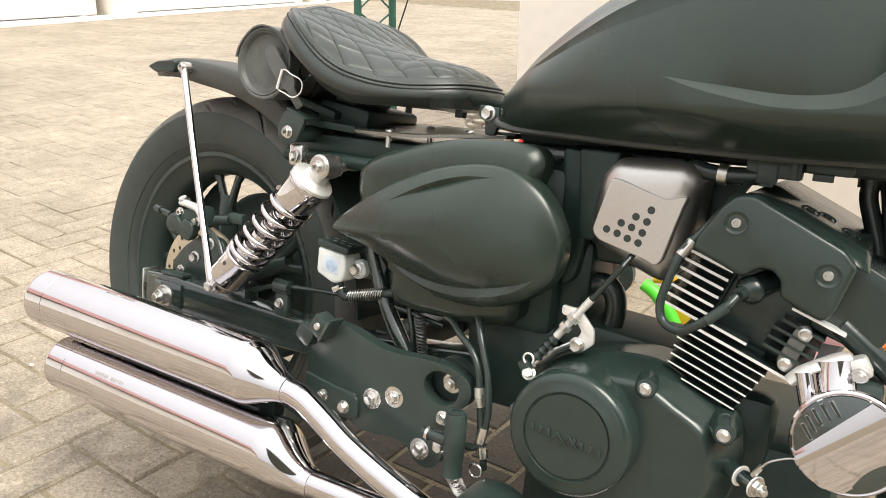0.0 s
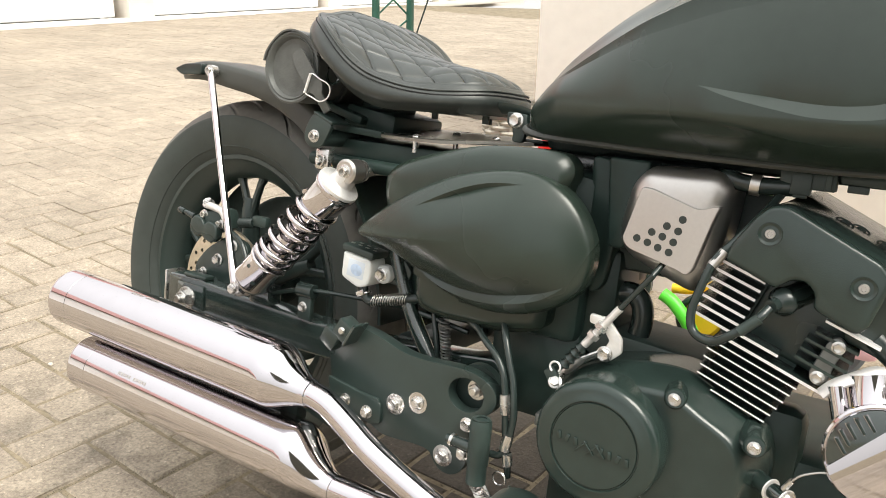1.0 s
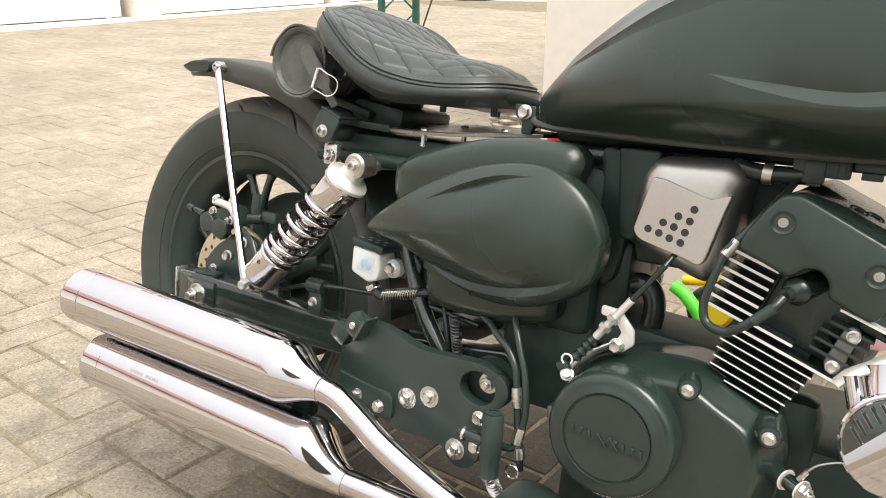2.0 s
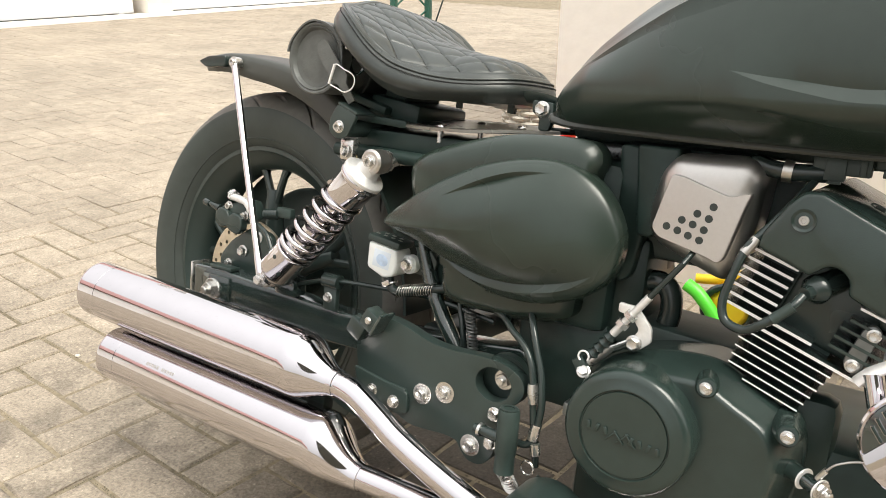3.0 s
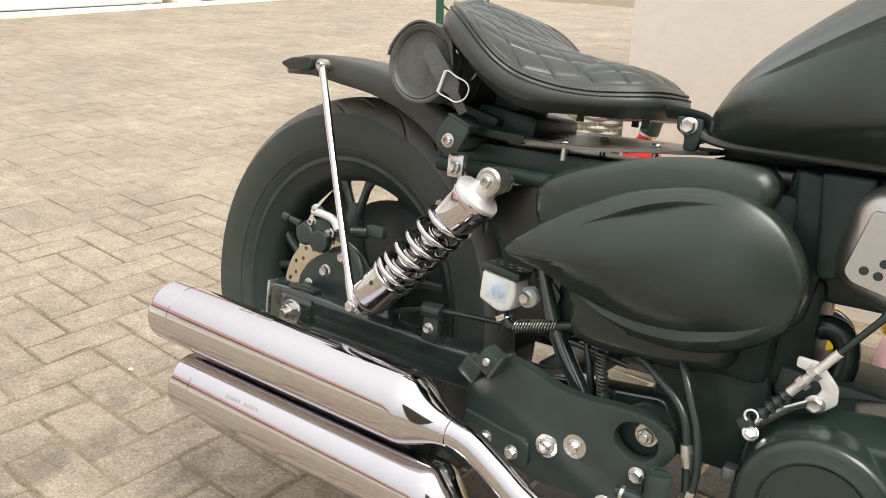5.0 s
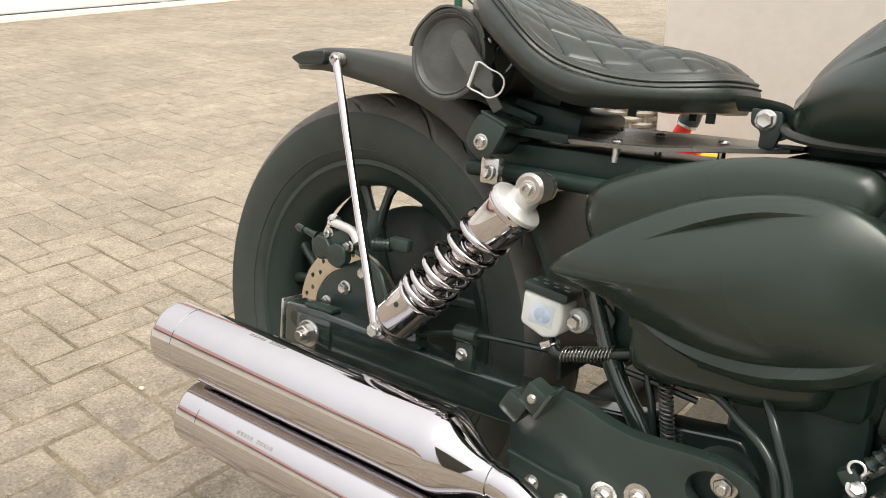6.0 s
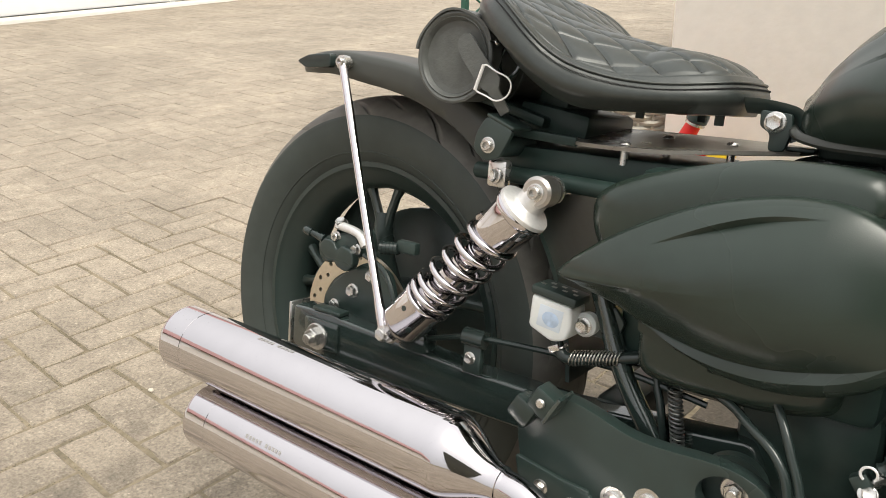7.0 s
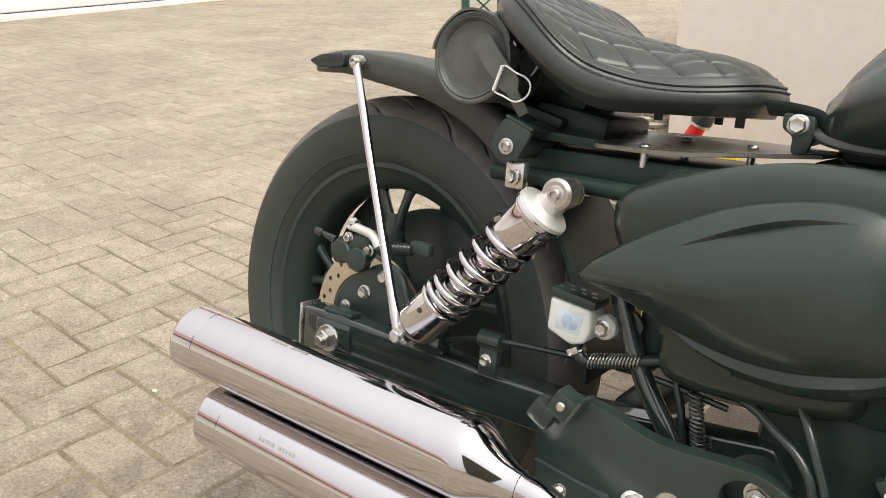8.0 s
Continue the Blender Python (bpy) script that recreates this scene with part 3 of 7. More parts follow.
bike = thing("motorcycle", "matte black bobber motorcycle with chrome twin exhausts, parked leaning", "motorcycle", BIKE)
AXLE = Vector((0, 0, 0.301))


def rear_wheel():
    bm = nb()
    half = [(0.048, 0.225), (0.048, 0.218), (0.041, 0.212), (0.033, 0.197), (0.018, 0.187), (0.0, 0.185)]
    prof = [(-y, r) for y, r in half] + [(y, r) for y, r in half[-2::-1]]
    prof += [(0.042, 0.225), (0.03, 0.215), (0.0, 0.212), (-0.03, 0.215), (-0.042, 0.225)]
    lathe(bm, prof, AXLE, (0, 1, 0), 96, close=True)
    wheel = part("rear_wheel", bm, M_POWDER, bike, "black cast rear wheel")
    wheel.matrix_basis = Matrix.Translation((0, 0.022, 0)) @ pose(0, 0, 0, 0, 0, -4.0)
    # tyre with slanted grooves across the tread
    bm = nb()
    wall = spline([(-0.044, 0, 0.222), (-0.055, 0, 0.235), (-0.063, 0, 0.255), (-0.0655, 0, 0.272), (-0.0645, 0, 0.2865)], 16)
    crown = spline([(-0.0632, 0, 0.2890), (-0.052, 0, 0.3015), (-0.036, 0, 0.3105), (-0.018, 0, 0.316), (0, 0, 0.3175), (0.018, 0, 0.316), (0.036, 0, 0.3105), (0.052, 0, 0.3015), (0.0632, 0, 0.2890)], 45)
    section = wall + crown + [Vector((-p.x, 0, p.z)) for p in wall[::-1]]
    n = 840
    rings = []
    for i in range(n):
        a = 2 * math.pi * i / n
        ring = []
        for p in section:
            y, r = p.x, p.z
            ay = abs(y)
            skew = a - (7.0 * ay if r > 0.2885 else 7.0 * 0.0632) - (0.12 if y > 0 else 0.0)
            if r > 0.2885:
                for lo, hi, shift in ((0.012, 0.050, 0), (0.034, 0.0625, 28)):
                    k = (i + shift + (24 if y > 0 else 0)) % 60
                    k = min(k, 60 - k)
                    fade = min(1.0, max(0.0, (ay - lo) / 0.005)) * min(1.0, max(0.0, (hi - ay) / 0.004))
                    if k < 3:
                        r -= 0.0050 * fade * (1.0 if k < 2 else 0.25)
            ring.append(bm.verts.new((r * math.cos(skew), y, AXLE.z + r * math.sin(skew))))
        rings.append(ring)
    for i in range(n):
        a, b = rings[i], rings[(i + 1) % n]
        for j in range(len(section) - 1):
            bm.faces.new((a[j], b[j], b[j + 1], a[j + 1])).material_index = 1 if len(wall) <= j < len(wall) + len(crown) - 1 else 0
    tyre = part("tyre", bm, M_RUBBER, wheel, "black tyre with a dusty tread and slanted grooves", sharp=30)
    tyre.data.materials.append(M_TREAD)
    bm = nb()
    tube(bm, [(0.239 * math.cos(a), -0.0572, AXLE.z + 0.239 * math.sin(a)) for a in (2 * math.pi * i / 120 for i in range(120))], 0.0011, 6, closed=True)
    part("sidewall_rib", bm, M_RUBBER, wheel)
    bm = nb()
    lathe(bm, [(-0.075, 0), (-0.075, 0.03), (-0.06, 0.042), (-0.03, 0.05), (0.03, 0.05), (0.06, 0.042), (0.075, 0.03), (0.075, 0)], AXLE, (0, 1, 0), 40)
    part("hub", bm, M_GLOSS, wheel)
    # five forked spokes: a broad stem that parts into two arms near the rim
    for i in range(5):
        mid = 72 * i + 96.5

        def at(r, deg, y):
            q = radians(mid + deg)
            return AXLE + Vector((r * math.cos(q), y, r * math.sin(q)))
        bm = nb()
        tube(bm, [at(0.040, 0, -0.012), at(0.085, 0, -0.016), at(0.125, 0, -0.015), at(0.150, 0, -0.012)], [0.024, 0.0165, 0.0150, 0.0125], 12, flat=0.9)
        part("spoke", bm, M_POWDER, wheel)
        for side in (-1, 1):
            bm = nb()
            tube(bm, [at(0.128, side * 2.0, -0.013), at(0.150, side * 4.6, -0.012), at(0.175, side * 7.2, -0.010), at(0.200, side * 10.0, -0.006)], [0.0085, 0.0068, 0.0066, 0.0105], 10, flat=1.3)
            part("spoke_arm", bm, M_POWDER, wheel)
    bm = nb()
    lathe(bm, [(0.0, 0.0), (0.0, 0.144), (0.006, 0.152), (0.016, 0.152), (0.018, 0.13), (0.018, 0.0)], AXLE + Vector((0, 0.060, 0)), (0, 1, 0), 48)
    part("belt_pulley", bm, M_DARK, wheel, "dark pulley on the far side")
    bm = nb()
    arc = [radians(126 + 8 * k) for k in range(21)]
    plate(bm, [(0.20 * math.cos(a), AXLE.z + 0.20 * math.sin(a)) for a in arc] + [(0.12 * math.cos(a), AXLE.z + 0.12 * math.sin(a)) for a in arc[::-1]], [], 0.088, 0.084)
    part("belt_guard", bm, M_DARK, bike, "black guard beside the pulley")
    bm = nb()
    arc = [radians(12 + 4 * k) for k in range(20)]
    plate(bm, [(0.235 * math.cos(a), AXLE.z + 0.235 * math.sin(a)) for a in arc] + [(0.13 * math.cos(a), AXLE.z + 0.13 * math.sin(a)) for a in arc[::-1]], [], 0.092, 0.088)
    part("upper_belt_guard", bm, M_SOOT, bike, "black guard over the belt")
    # drilled brake disc and its carrier
    bm = nb()
    holes = []
    for i in range(18):
        a = 2 * math.pi * i / 18
        for k, rr in enumerate((0.084, 0.093)):
            b = a + k * 0.17
            holes.append(circle2(AXLE.x + rr * math.cos(b), AXLE.z + rr * math.sin(b), 0.0036, 8))
    holes.append(circle2(AXLE.x, AXLE.z, 0.072, 48))
    plate(bm, circle2(AXLE.x, AXLE.z, 0.103, 72), holes, -0.068, -0.073)
    part("brake_disc", bm, M_DISC, wheel, "drilled steel brake disc")
    bm = nb()
    lathe(bm, [(0.0, 0.03), (0.0, 0.075), (0.006, 0.075), (0.012, 0.05), (0.012, 0.03)], AXLE + Vector((0, -0.0655, 0)), (0, -1, 0), 40, close=True)
    part("disc_carrier", bm, M_DARK, wheel)


rear_wheel()


def rear_fender():
    """A short fender: an arc over the tyre that sweeps up to a tail lip."""
    line = spline([(0.262, 0, 0.540), (0.245, 0, 0.572), (0.205, 0, 0.612), (0.150, 0, 0.642), (0.085, 0, 0.662), (0.01, 0, 0.672), (-0.04, 0, 0.675), (-0.085, 0, 0.670), (-0.125, 0, 0.662)], 40)
    bm = nb()
    grid = []
    for i, p in enumerate(line):
        t = i / (len(line) - 1)
        w = 0.088 if t < 0.75 else 0.088 - 0.03 * ((t - 0.75) / 0.25) ** 2
        drop = curve1([(0, 0.03), (0.25, 0.036), (0.6, 0.030), (0.85, 0.022), (1, 0.012)], t)
        d = line[min(i + 1, len(line) - 1)] - line[max(i - 1, 0)]
        nrm = Vector((d.z, 0, -d.x)).normalized()
        if nrm.z < 0:
            nrm = -nrm
        row = []
        for j in range(25):
            v = -1 + 2 * j / 24
            av = abs(v)
            # a nearly flat crown, a tight shoulder and a flat valance
            y = w * math.copysign(curve1([(0, 0), (0.66, 0.90), (0.75, 0.962), (0.84, 0.990), (1, 1.0)], av), v)
            low = drop * curve1([(0, 0.0), (0.66, 0.06), (0.75, 0.13), (0.84, 0.36), (1, 1.0)], av)
            row.append(p + Vector((0, y, 0)) - nrm * (low + 0.007 * v * v))
        grid.append(row)
    outer = [[bm.verts.new(q) for q in row] for row in grid]
    inner = [[bm.verts.new(q + Vector((0, -0.003 * (1 if j > 12 else -1 if j < 12 else 0), -0.003))) for j, q in enumerate(row)] for row in grid]
    for g in (outer, inner):
        for a, b in zip(g, g[1:]):
            for j in range(24):
                bm.faces.new((a[j], a[j + 1], b[j + 1], b[j]))
    for j in range(24):
        bm.faces.new((outer[0][j], outer[0][j + 1], inner[0][j + 1], inner[0][j]))
        bm.faces.new((outer[-1][j], outer[-1][j + 1], inner[-1][j + 1], inner[-1][j]))
    for i in range(len(outer) - 1):
        for j in (0, 24):
            bm.faces.new((outer[i][j], outer[i + 1][j], inner[i + 1][j], inner[i][j]))
    fender = part("rear_fender", bm, M_FENDER, bike, "satin black short rear fender", sharp=50)
    bm = nb()
    plate(bm, soft_poly([(-0.035, 0.648), (-0.035, 0.666), (-0.075, 0.663), (-0.098, 0.654), (-0.080, 0.645)], 0.006), [], -0.074, -0.097, 0.004)
    part("tail_lamp", bm, M_HOSE, fender, "small dark side lamp at the fender's end")
    # chrome stay from the fender's tail to the shock's foot
    bm = nb()
    path = spline([(-0.013, -0.098, 0.655), (0.001, -0.105, 0.630), (0.060, -0.132, 0.51), (0.10, -0.150, 0.430), (0.140, -0.168, 0.352)], 24)
    tube(bm, path, [0.0052 if 2 < i < 21 else 0.0062 for i in range(24)], 10, flat=0.75)
    stay = part("fender_stay", bm, M_CHROME, bike, "polished chrome fender stay")
    bolt(stay, (-0.013, -0.099, 0.655), 0.0058, "allen")
    bolt(stay, (0.142, -0.170, 0.349), 0.0078, "hex")
    bm = nb()
    lathe(bm, [(0, 0), (0, 0.009), (0.012, 0.009), (0.012, 0)], (-0.013, -0.088, 0.655), (0, -1, 0), 20)
    part("spacer", bm, M_ZINC, stay)
    # side bracket between the fender and the frame
    bm = nb()
    plate(bm, soft_poly([(0.236, 0.6085), (0.270, 0.5955), (0.264, 0.5830), (0.254, 0.5640), (0.236, 0.5610), (0.222, 0.5720), (0.2245, 0.5900)], 0.006), [], -0.132, -0.1375, 0.0012)
    br = part("fender_bracket", bm, M_POWDER, bike, "black folded bracket")
    bolt(br, (0.241, -0.1375, 0.578), 0.0062, "allen")
    bm = nb()
    block(bm, (0.2535, -0.118, 0.6035), (0.036, 0.040, 0.004), 0.0015, (0, 21, 0))
    part("flange", bm, M_POWDER, br)
    bm = nb()
    tube(bm, [(0.245, -0.06, 0.577), (0.245, -0.133, 0.577)], 0.012, 16)
    part("boss", bm, M_DARK, br)
    bm = nb()
    block(bm, (0.249, -0.122, 0.548), (0.024, 0.014, 0.030), 0.004)
    lug = part("frame_lug", bm, M_ZINC, bike, "bare steel lug below the bracket")
    bolt(lug, (0.250, -0.129, 0.546), 0.0068, "hex", aim=(-0.4, -0.9, 0.1))


rear_fender()


def swingarm():
    outline = soft_poly([(-0.058, 0.329), (0.02, 0.332), (0.030, 0.329), (0.126, 0.324), (0.24, 0.318), (0.36, 0.319), (0.50, 0.332), (0.545, 0.338), (0.56, 0.312), (0.545, 0.288), (0.42, 0.272), (0.24, 0.268), (0.10, 0.264), (0.0, 0.268), (-0.058, 0.272)], 0.008)
    bm = nb()
    plate(bm, outline, [], -0.092, -0.124, 0.004)
    arm = part("swingarm", bm, M_GLOSS, bike, "gloss black box-section swingarm")
    bm = nb()
    plate(bm, [(x, max(z, 0.285)) for x, z in outline], [], 0.124, 0.092, 0.004)
    part("swingarm_left", bm, M_GLOSS, bike)
    bm = nb()
    block(bm, (0.400, 0, 0.306), (0.044, 0.2, 0.042), 0.01)
    part("cross_tube", bm, M_DARK, arm)
    bm = nb()
    block(bm, (-0.0610, -0.108, 0.300), (0.005, 0.036, 0.064), 0.0015)
    cap = part("end_plate", bm, M_ZINC, arm, "bare steel adjuster end plate")
    bolt(cap, (-0.0635, -0.108, 0.308), 0.0055, "nut", aim=(-1, 0, 0))
    bm = nb()
    block(bm, (0.0, -0.126, 0.301), (0.060, 0.004, 0.040), 0.0015)
    part("adjuster_plate", bm, M_GLOSS, arm)
    bm = nb()
    block(bm, (0.005, -0.115, 0.3335), (0.05, 0.020, 0.006), 0.002)
    part("adjuster_cap", bm, M_DARK, arm)
    bolt(arm, (-0.006, -0.128, 0.297), 0.0130, "nut", name="axle_nut")
    bm = nb()
    tube(bm, [AXLE + Vector((0, 0.13, 0)), AXLE + Vector((0, -0.127, 0))], 0.009, 16)
    part("axle", bm, M_ZINC, arm)
    # brake line clip
    bm = nb()
    block(bm, (0.243, -0.130, 0.336), (0.024, 0.010, 0.034), 0.003)
    clip = part("hose_clip", bm, M_DARK, arm)
    bm = nb()
    tube(bm, [(0.231, -0.132, 0.362), (0.258, -0.132, 0.362)], 0.0105, 14)
    part("grommet", bm, M_HOSE, clip)
    bolt(clip, (0.241, -0.134, 0.338), 0.0058, "hex")
    bm = nb()
    tube(bm, spline([(0.06, -0.118, 0.420), (0.10, -0.122, 0.405), (0.13, -0.128, 0.36), (0.165, -0.130, 0.342), (0.24, -0.132, 0.362), (0.35, -0.130, 0.371), (0.42, -0.125, 0.371), (0.50, -0.12, 0.36)], 50), 0.0034, 8)
    part("brake_line", bm, M_HOSE, bike, "thin black brake line")


swingarm()


LOBE = ((-0.005, 0.4135), (0.023, 0.4075))


def brake_caliper():
    bm = nb()
    plate(bm, soft_poly([(-0.025, 0.322), (-0.028, 0.345), (-0.002, 0.375), (0.045, 0.405), (0.085, 0.398), (0.098, 0.36), (0.09, 0.330), (0.02, 0.318)], 0.012), [], -0.088, -0.097, 0.002)
    hanger = part("caliper_bracket", bm, M_POWDER, bike, "black caliper bracket plate")
    for x, z, r in ((0.026, 0.362, 0.0075), (0.058, 0.389, 0.0075), (-0.006, 0.336, 0.0062)):
        bolt(hanger, (x, -0.097, z), r, "hex")
    bm = nb()
    block(bm, (0.005, -0.088, 0.418), (0.075, 0.044, 0.036), 0.010, (0, -18, 0))
    cal = part("brake_caliper", bm, M_DARK, bike, "grimy black brake caliper")
    # the two-lobed cover over the pistons
    lobe = rounded([(LOBE[0][0] - 0.016, LOBE[0][1]), (LOBE[0][0] - 0.008, LOBE[0][1] + 0.014), (LOBE[0][0] + 0.008, LOBE[0][1] + 0.013), ((LOBE[0][0] + LOBE[1][0]) / 2 + 0.002, (LOBE[0][1] + LOBE[1][1]) / 2 + 0.008), (LOBE[1][0] - 0.003, LOBE[1][1] + 0.016), (LOBE[1][0] + 0.012, LOBE[1][1] + 0.012), (LOBE[1][0] + 0.017, LOBE[1][1] - 0.003),
                    (LOBE[1][0] + 0.007, LOBE[1][1] - 0.016), (LOBE[1][0] - 0.010, LOBE[1][1] - 0.013), ((LOBE[0][0] + LOBE[1][0]) / 2 - 0.003, (LOBE[0][1] + LOBE[1][1]) / 2 - 0.010), (LOBE[0][0] + 0.002, LOBE[0][1] - 0.015), (LOBE[0][0] - 0.012, LOBE[0][1] - 0.011)], 60)
    bm = nb()
    plate(bm, lobe, [], -0.105, -0.117, 0.0025)
    part("piston_cover", bm, M_POWDER, cal, "flat two-lobed piston cover")
    bm = nb()
    tube(bm, [(-0.022, -0.106, 0.424), (-0.05, -0.106, 0.430)], [0.006, 0.0035], 10)
    nip = part("bleed_nipple", bm, M_HOSE, cal)
    bm = nb()
    lathe(bm, [(0, 0), (0, 0.0055), (0.01, 0.006), (0.014, 0.004), (0.014, 0)], (-0.046, -0.106, 0.4285), (-1, 0, 0.2), 12)
    part("rubber_cap", bm, M_HOSE, nip)
    bm = nb()
    tube(bm, spline([(0.004, -0.108, 0.448), (0.022, -0.110, 0.447), (0.045, -0.112, 0.443), (0.058, -0.114, 0.43)], 12), 0.006, 10)
    ban = part("banjo_fitting", bm, M_CAST, cal, "bare metal banjo fitting")
    bolt(ban, (0.008, -0.106, 0.449), 0.0075, "hex", aim=(0, -0.5, 0.86))
    bolt(cal, (0.036, -0.106, 0.421), 0.0062, "hex")
    bolt(cal, (0.002, -0.108, 0.432), 0.0055, "allen")
    bm = nb()
    prof = [(0.003 * i, 0.0085 if i % 2 else 0.0065) for i in range(11)]
    lathe(bm, [(0, 0)] + prof + [(0.03, 0)], (0.068, -0.096, 0.428), (1, 0, 0.15), 16)
    part("slider_boot", bm, M_HOSE, cal)
    bm = nb()
    block(bm, (0.11, -0.093, 0.436), (0.03, 0.012, 0.016), 0.003)
    part("slider_pin", bm, M_DARK, cal)


brake_caliper()


def shock_absorber():
    top, bot = Vector((0.315, -0.146, 0.539)), Vector((0.147, -0.155, 0.350))
    ax = (bot - top).normalized()
    bm = nb()
    lathe(bm, [(0.024, 0), (0.024, 0.018), (0.027, 0.029), (0.030, 0.0305), (0.033, 0.0310), (0.036, 0.0300), (0.038, 0.0275), (0.072, 0.0275), (0.075, 0.0258), (0.076, 0.022), (0.076, 0)], top, ax, 40)
    cup = part("shock_absorber", bm, M_CHROME, bike, "chrome shock absorber with an exposed coil spring", sharp=30)
    bm = nb()
    lathe(bm, [(0.006, 0), (0.006, 0.0150), (0.019, 0.0160), (0.0218, 0.0190), (0.0228, 0.0280), (0.0245, 0.0298), (0.0285, 0.0304), (0.0298, 0.029), (0.0298, 0)], top, ax, 40)
    part("spring_collar", bm, M_CAST, cup, "bright cast collar")
    bm = nb()
    lathe(bm, [(0.075, 0), (0.075, 0.0105), (0.098, 0.0105), (0.0985, 0.0135), (0.100, 0.0145), (0.120, 0.0145), (0.1205, 0.0165), (0.1225, 0.0165), (0.123, 0.0155), (0.15, 0.0155), (0.1505, 0.0175), (0.2, 0.0175), (0.2, 0)], top, ax, 32)
    part("damper_body", bm, M_CHROME, cup)
    bm = nb()
    lathe(bm, [(0.078, 0), (0.078, 0.0145), (0.088, 0.0135), (0.089, 0.0)], top, ax, 24)
    part("bump_rubber", bm, M_HOSE, cup)
    bm = nb()
    lathe(bm, [(0.186, 0), (0.186, 0.0285), (0.1865, 0.0292), (0.1885, 0.0300), (0.191, 0.0294), (0.1915, 0.0280), (0.194, 0.0276), (0.234, 0.0268), (0.2365, 0.0262), (0.244, 0.0215), (0.2455, 0.0195), (0.252, 0.018), (0.253, 0.0)], top, ax, 40)
    low = part("lower_sleeve", bm, M_CHROME, cup)
    u = ax.orthogonal().normalized()
    v = ax.cross(u)
    for k in range(8):
        a = 2 * math.pi * k / 8
        d = u * math.cos(a) + v * math.sin(a)
        bm = nb()
        lathe(bm, [(0, 0), (0, 0.0032), (0.0008, 0.0032), (0.0008, 0)], top + ax * (0.204 if k % 2 else 0.219) + d * 0.0270, d, 10)
        part("spanner_hole", bm, M_HOSE, low)
    pts = []
    turns, n = 6.4, 300
    for i in range(n):
        t = i / (n - 1)
        s = curve1([(0, 0.066), (0.12, 0.0755), (0.80, 0.170), (1, 0.184)], t)
        a = turns * 2 * math.pi * t
        pts.append(top + ax * s + (u * math.cos(a) + v * math.sin(a)) * 0.0268)
    bm = nb()
    tube(bm, pts, 0.0041, 12)
    part("coil_spring", bm, M_CHROME, cup, "chrome coil spring")
    for p, rr, w in ((top, 0.0164, 0.0130), (bot, 0.0125, 0.014)):
        bm = nb()
        lathe(bm, [(-w, 0.006), (-w, rr * 0.8), (-w * 0.8, rr), (w * 0.8, rr), (w, rr * 0.8), (w, 0.006)], p, (0, 1, 0), 32, close=True)
        part("eye", bm, M_STEEL, cup, "cast mounting eye")
    bm = nb()
    tube(bm, [top, top + ax * 0.012, top + ax * 0.026], [0.0135, 0.0135, 0.0155], 20)
    part("neck", bm, M_STEEL, cup)
    bolt(cup, top + Vector((0, -0.0130, 0)), 0.0066, "allen")
    bm = nb()
    lathe(bm, [(0, 0.006), (0, 0.0155), (0.004, 0.0155), (0.004, 0.006)], top + Vector((0, 0.017, 0)), (0, 1, 0), 28, close=True)
    part("washer", bm, M_ZINC, cup)
    bm = nb()
    tube(bm, [top + Vector((0, -0.015, 0)), top + Vector((0.0, 0.07, 0.0))], 0.0070, 12)
    part("stud", bm, M_ZINC, cup)
    bm = nb()
    block(bm, bot + Vector((0.012, 0.03, -0.012)), (0.04, 0.03, 0.03), 0.006)
    part("foot_lug", bm, M_GLOSS, cup)


shock_absorber()


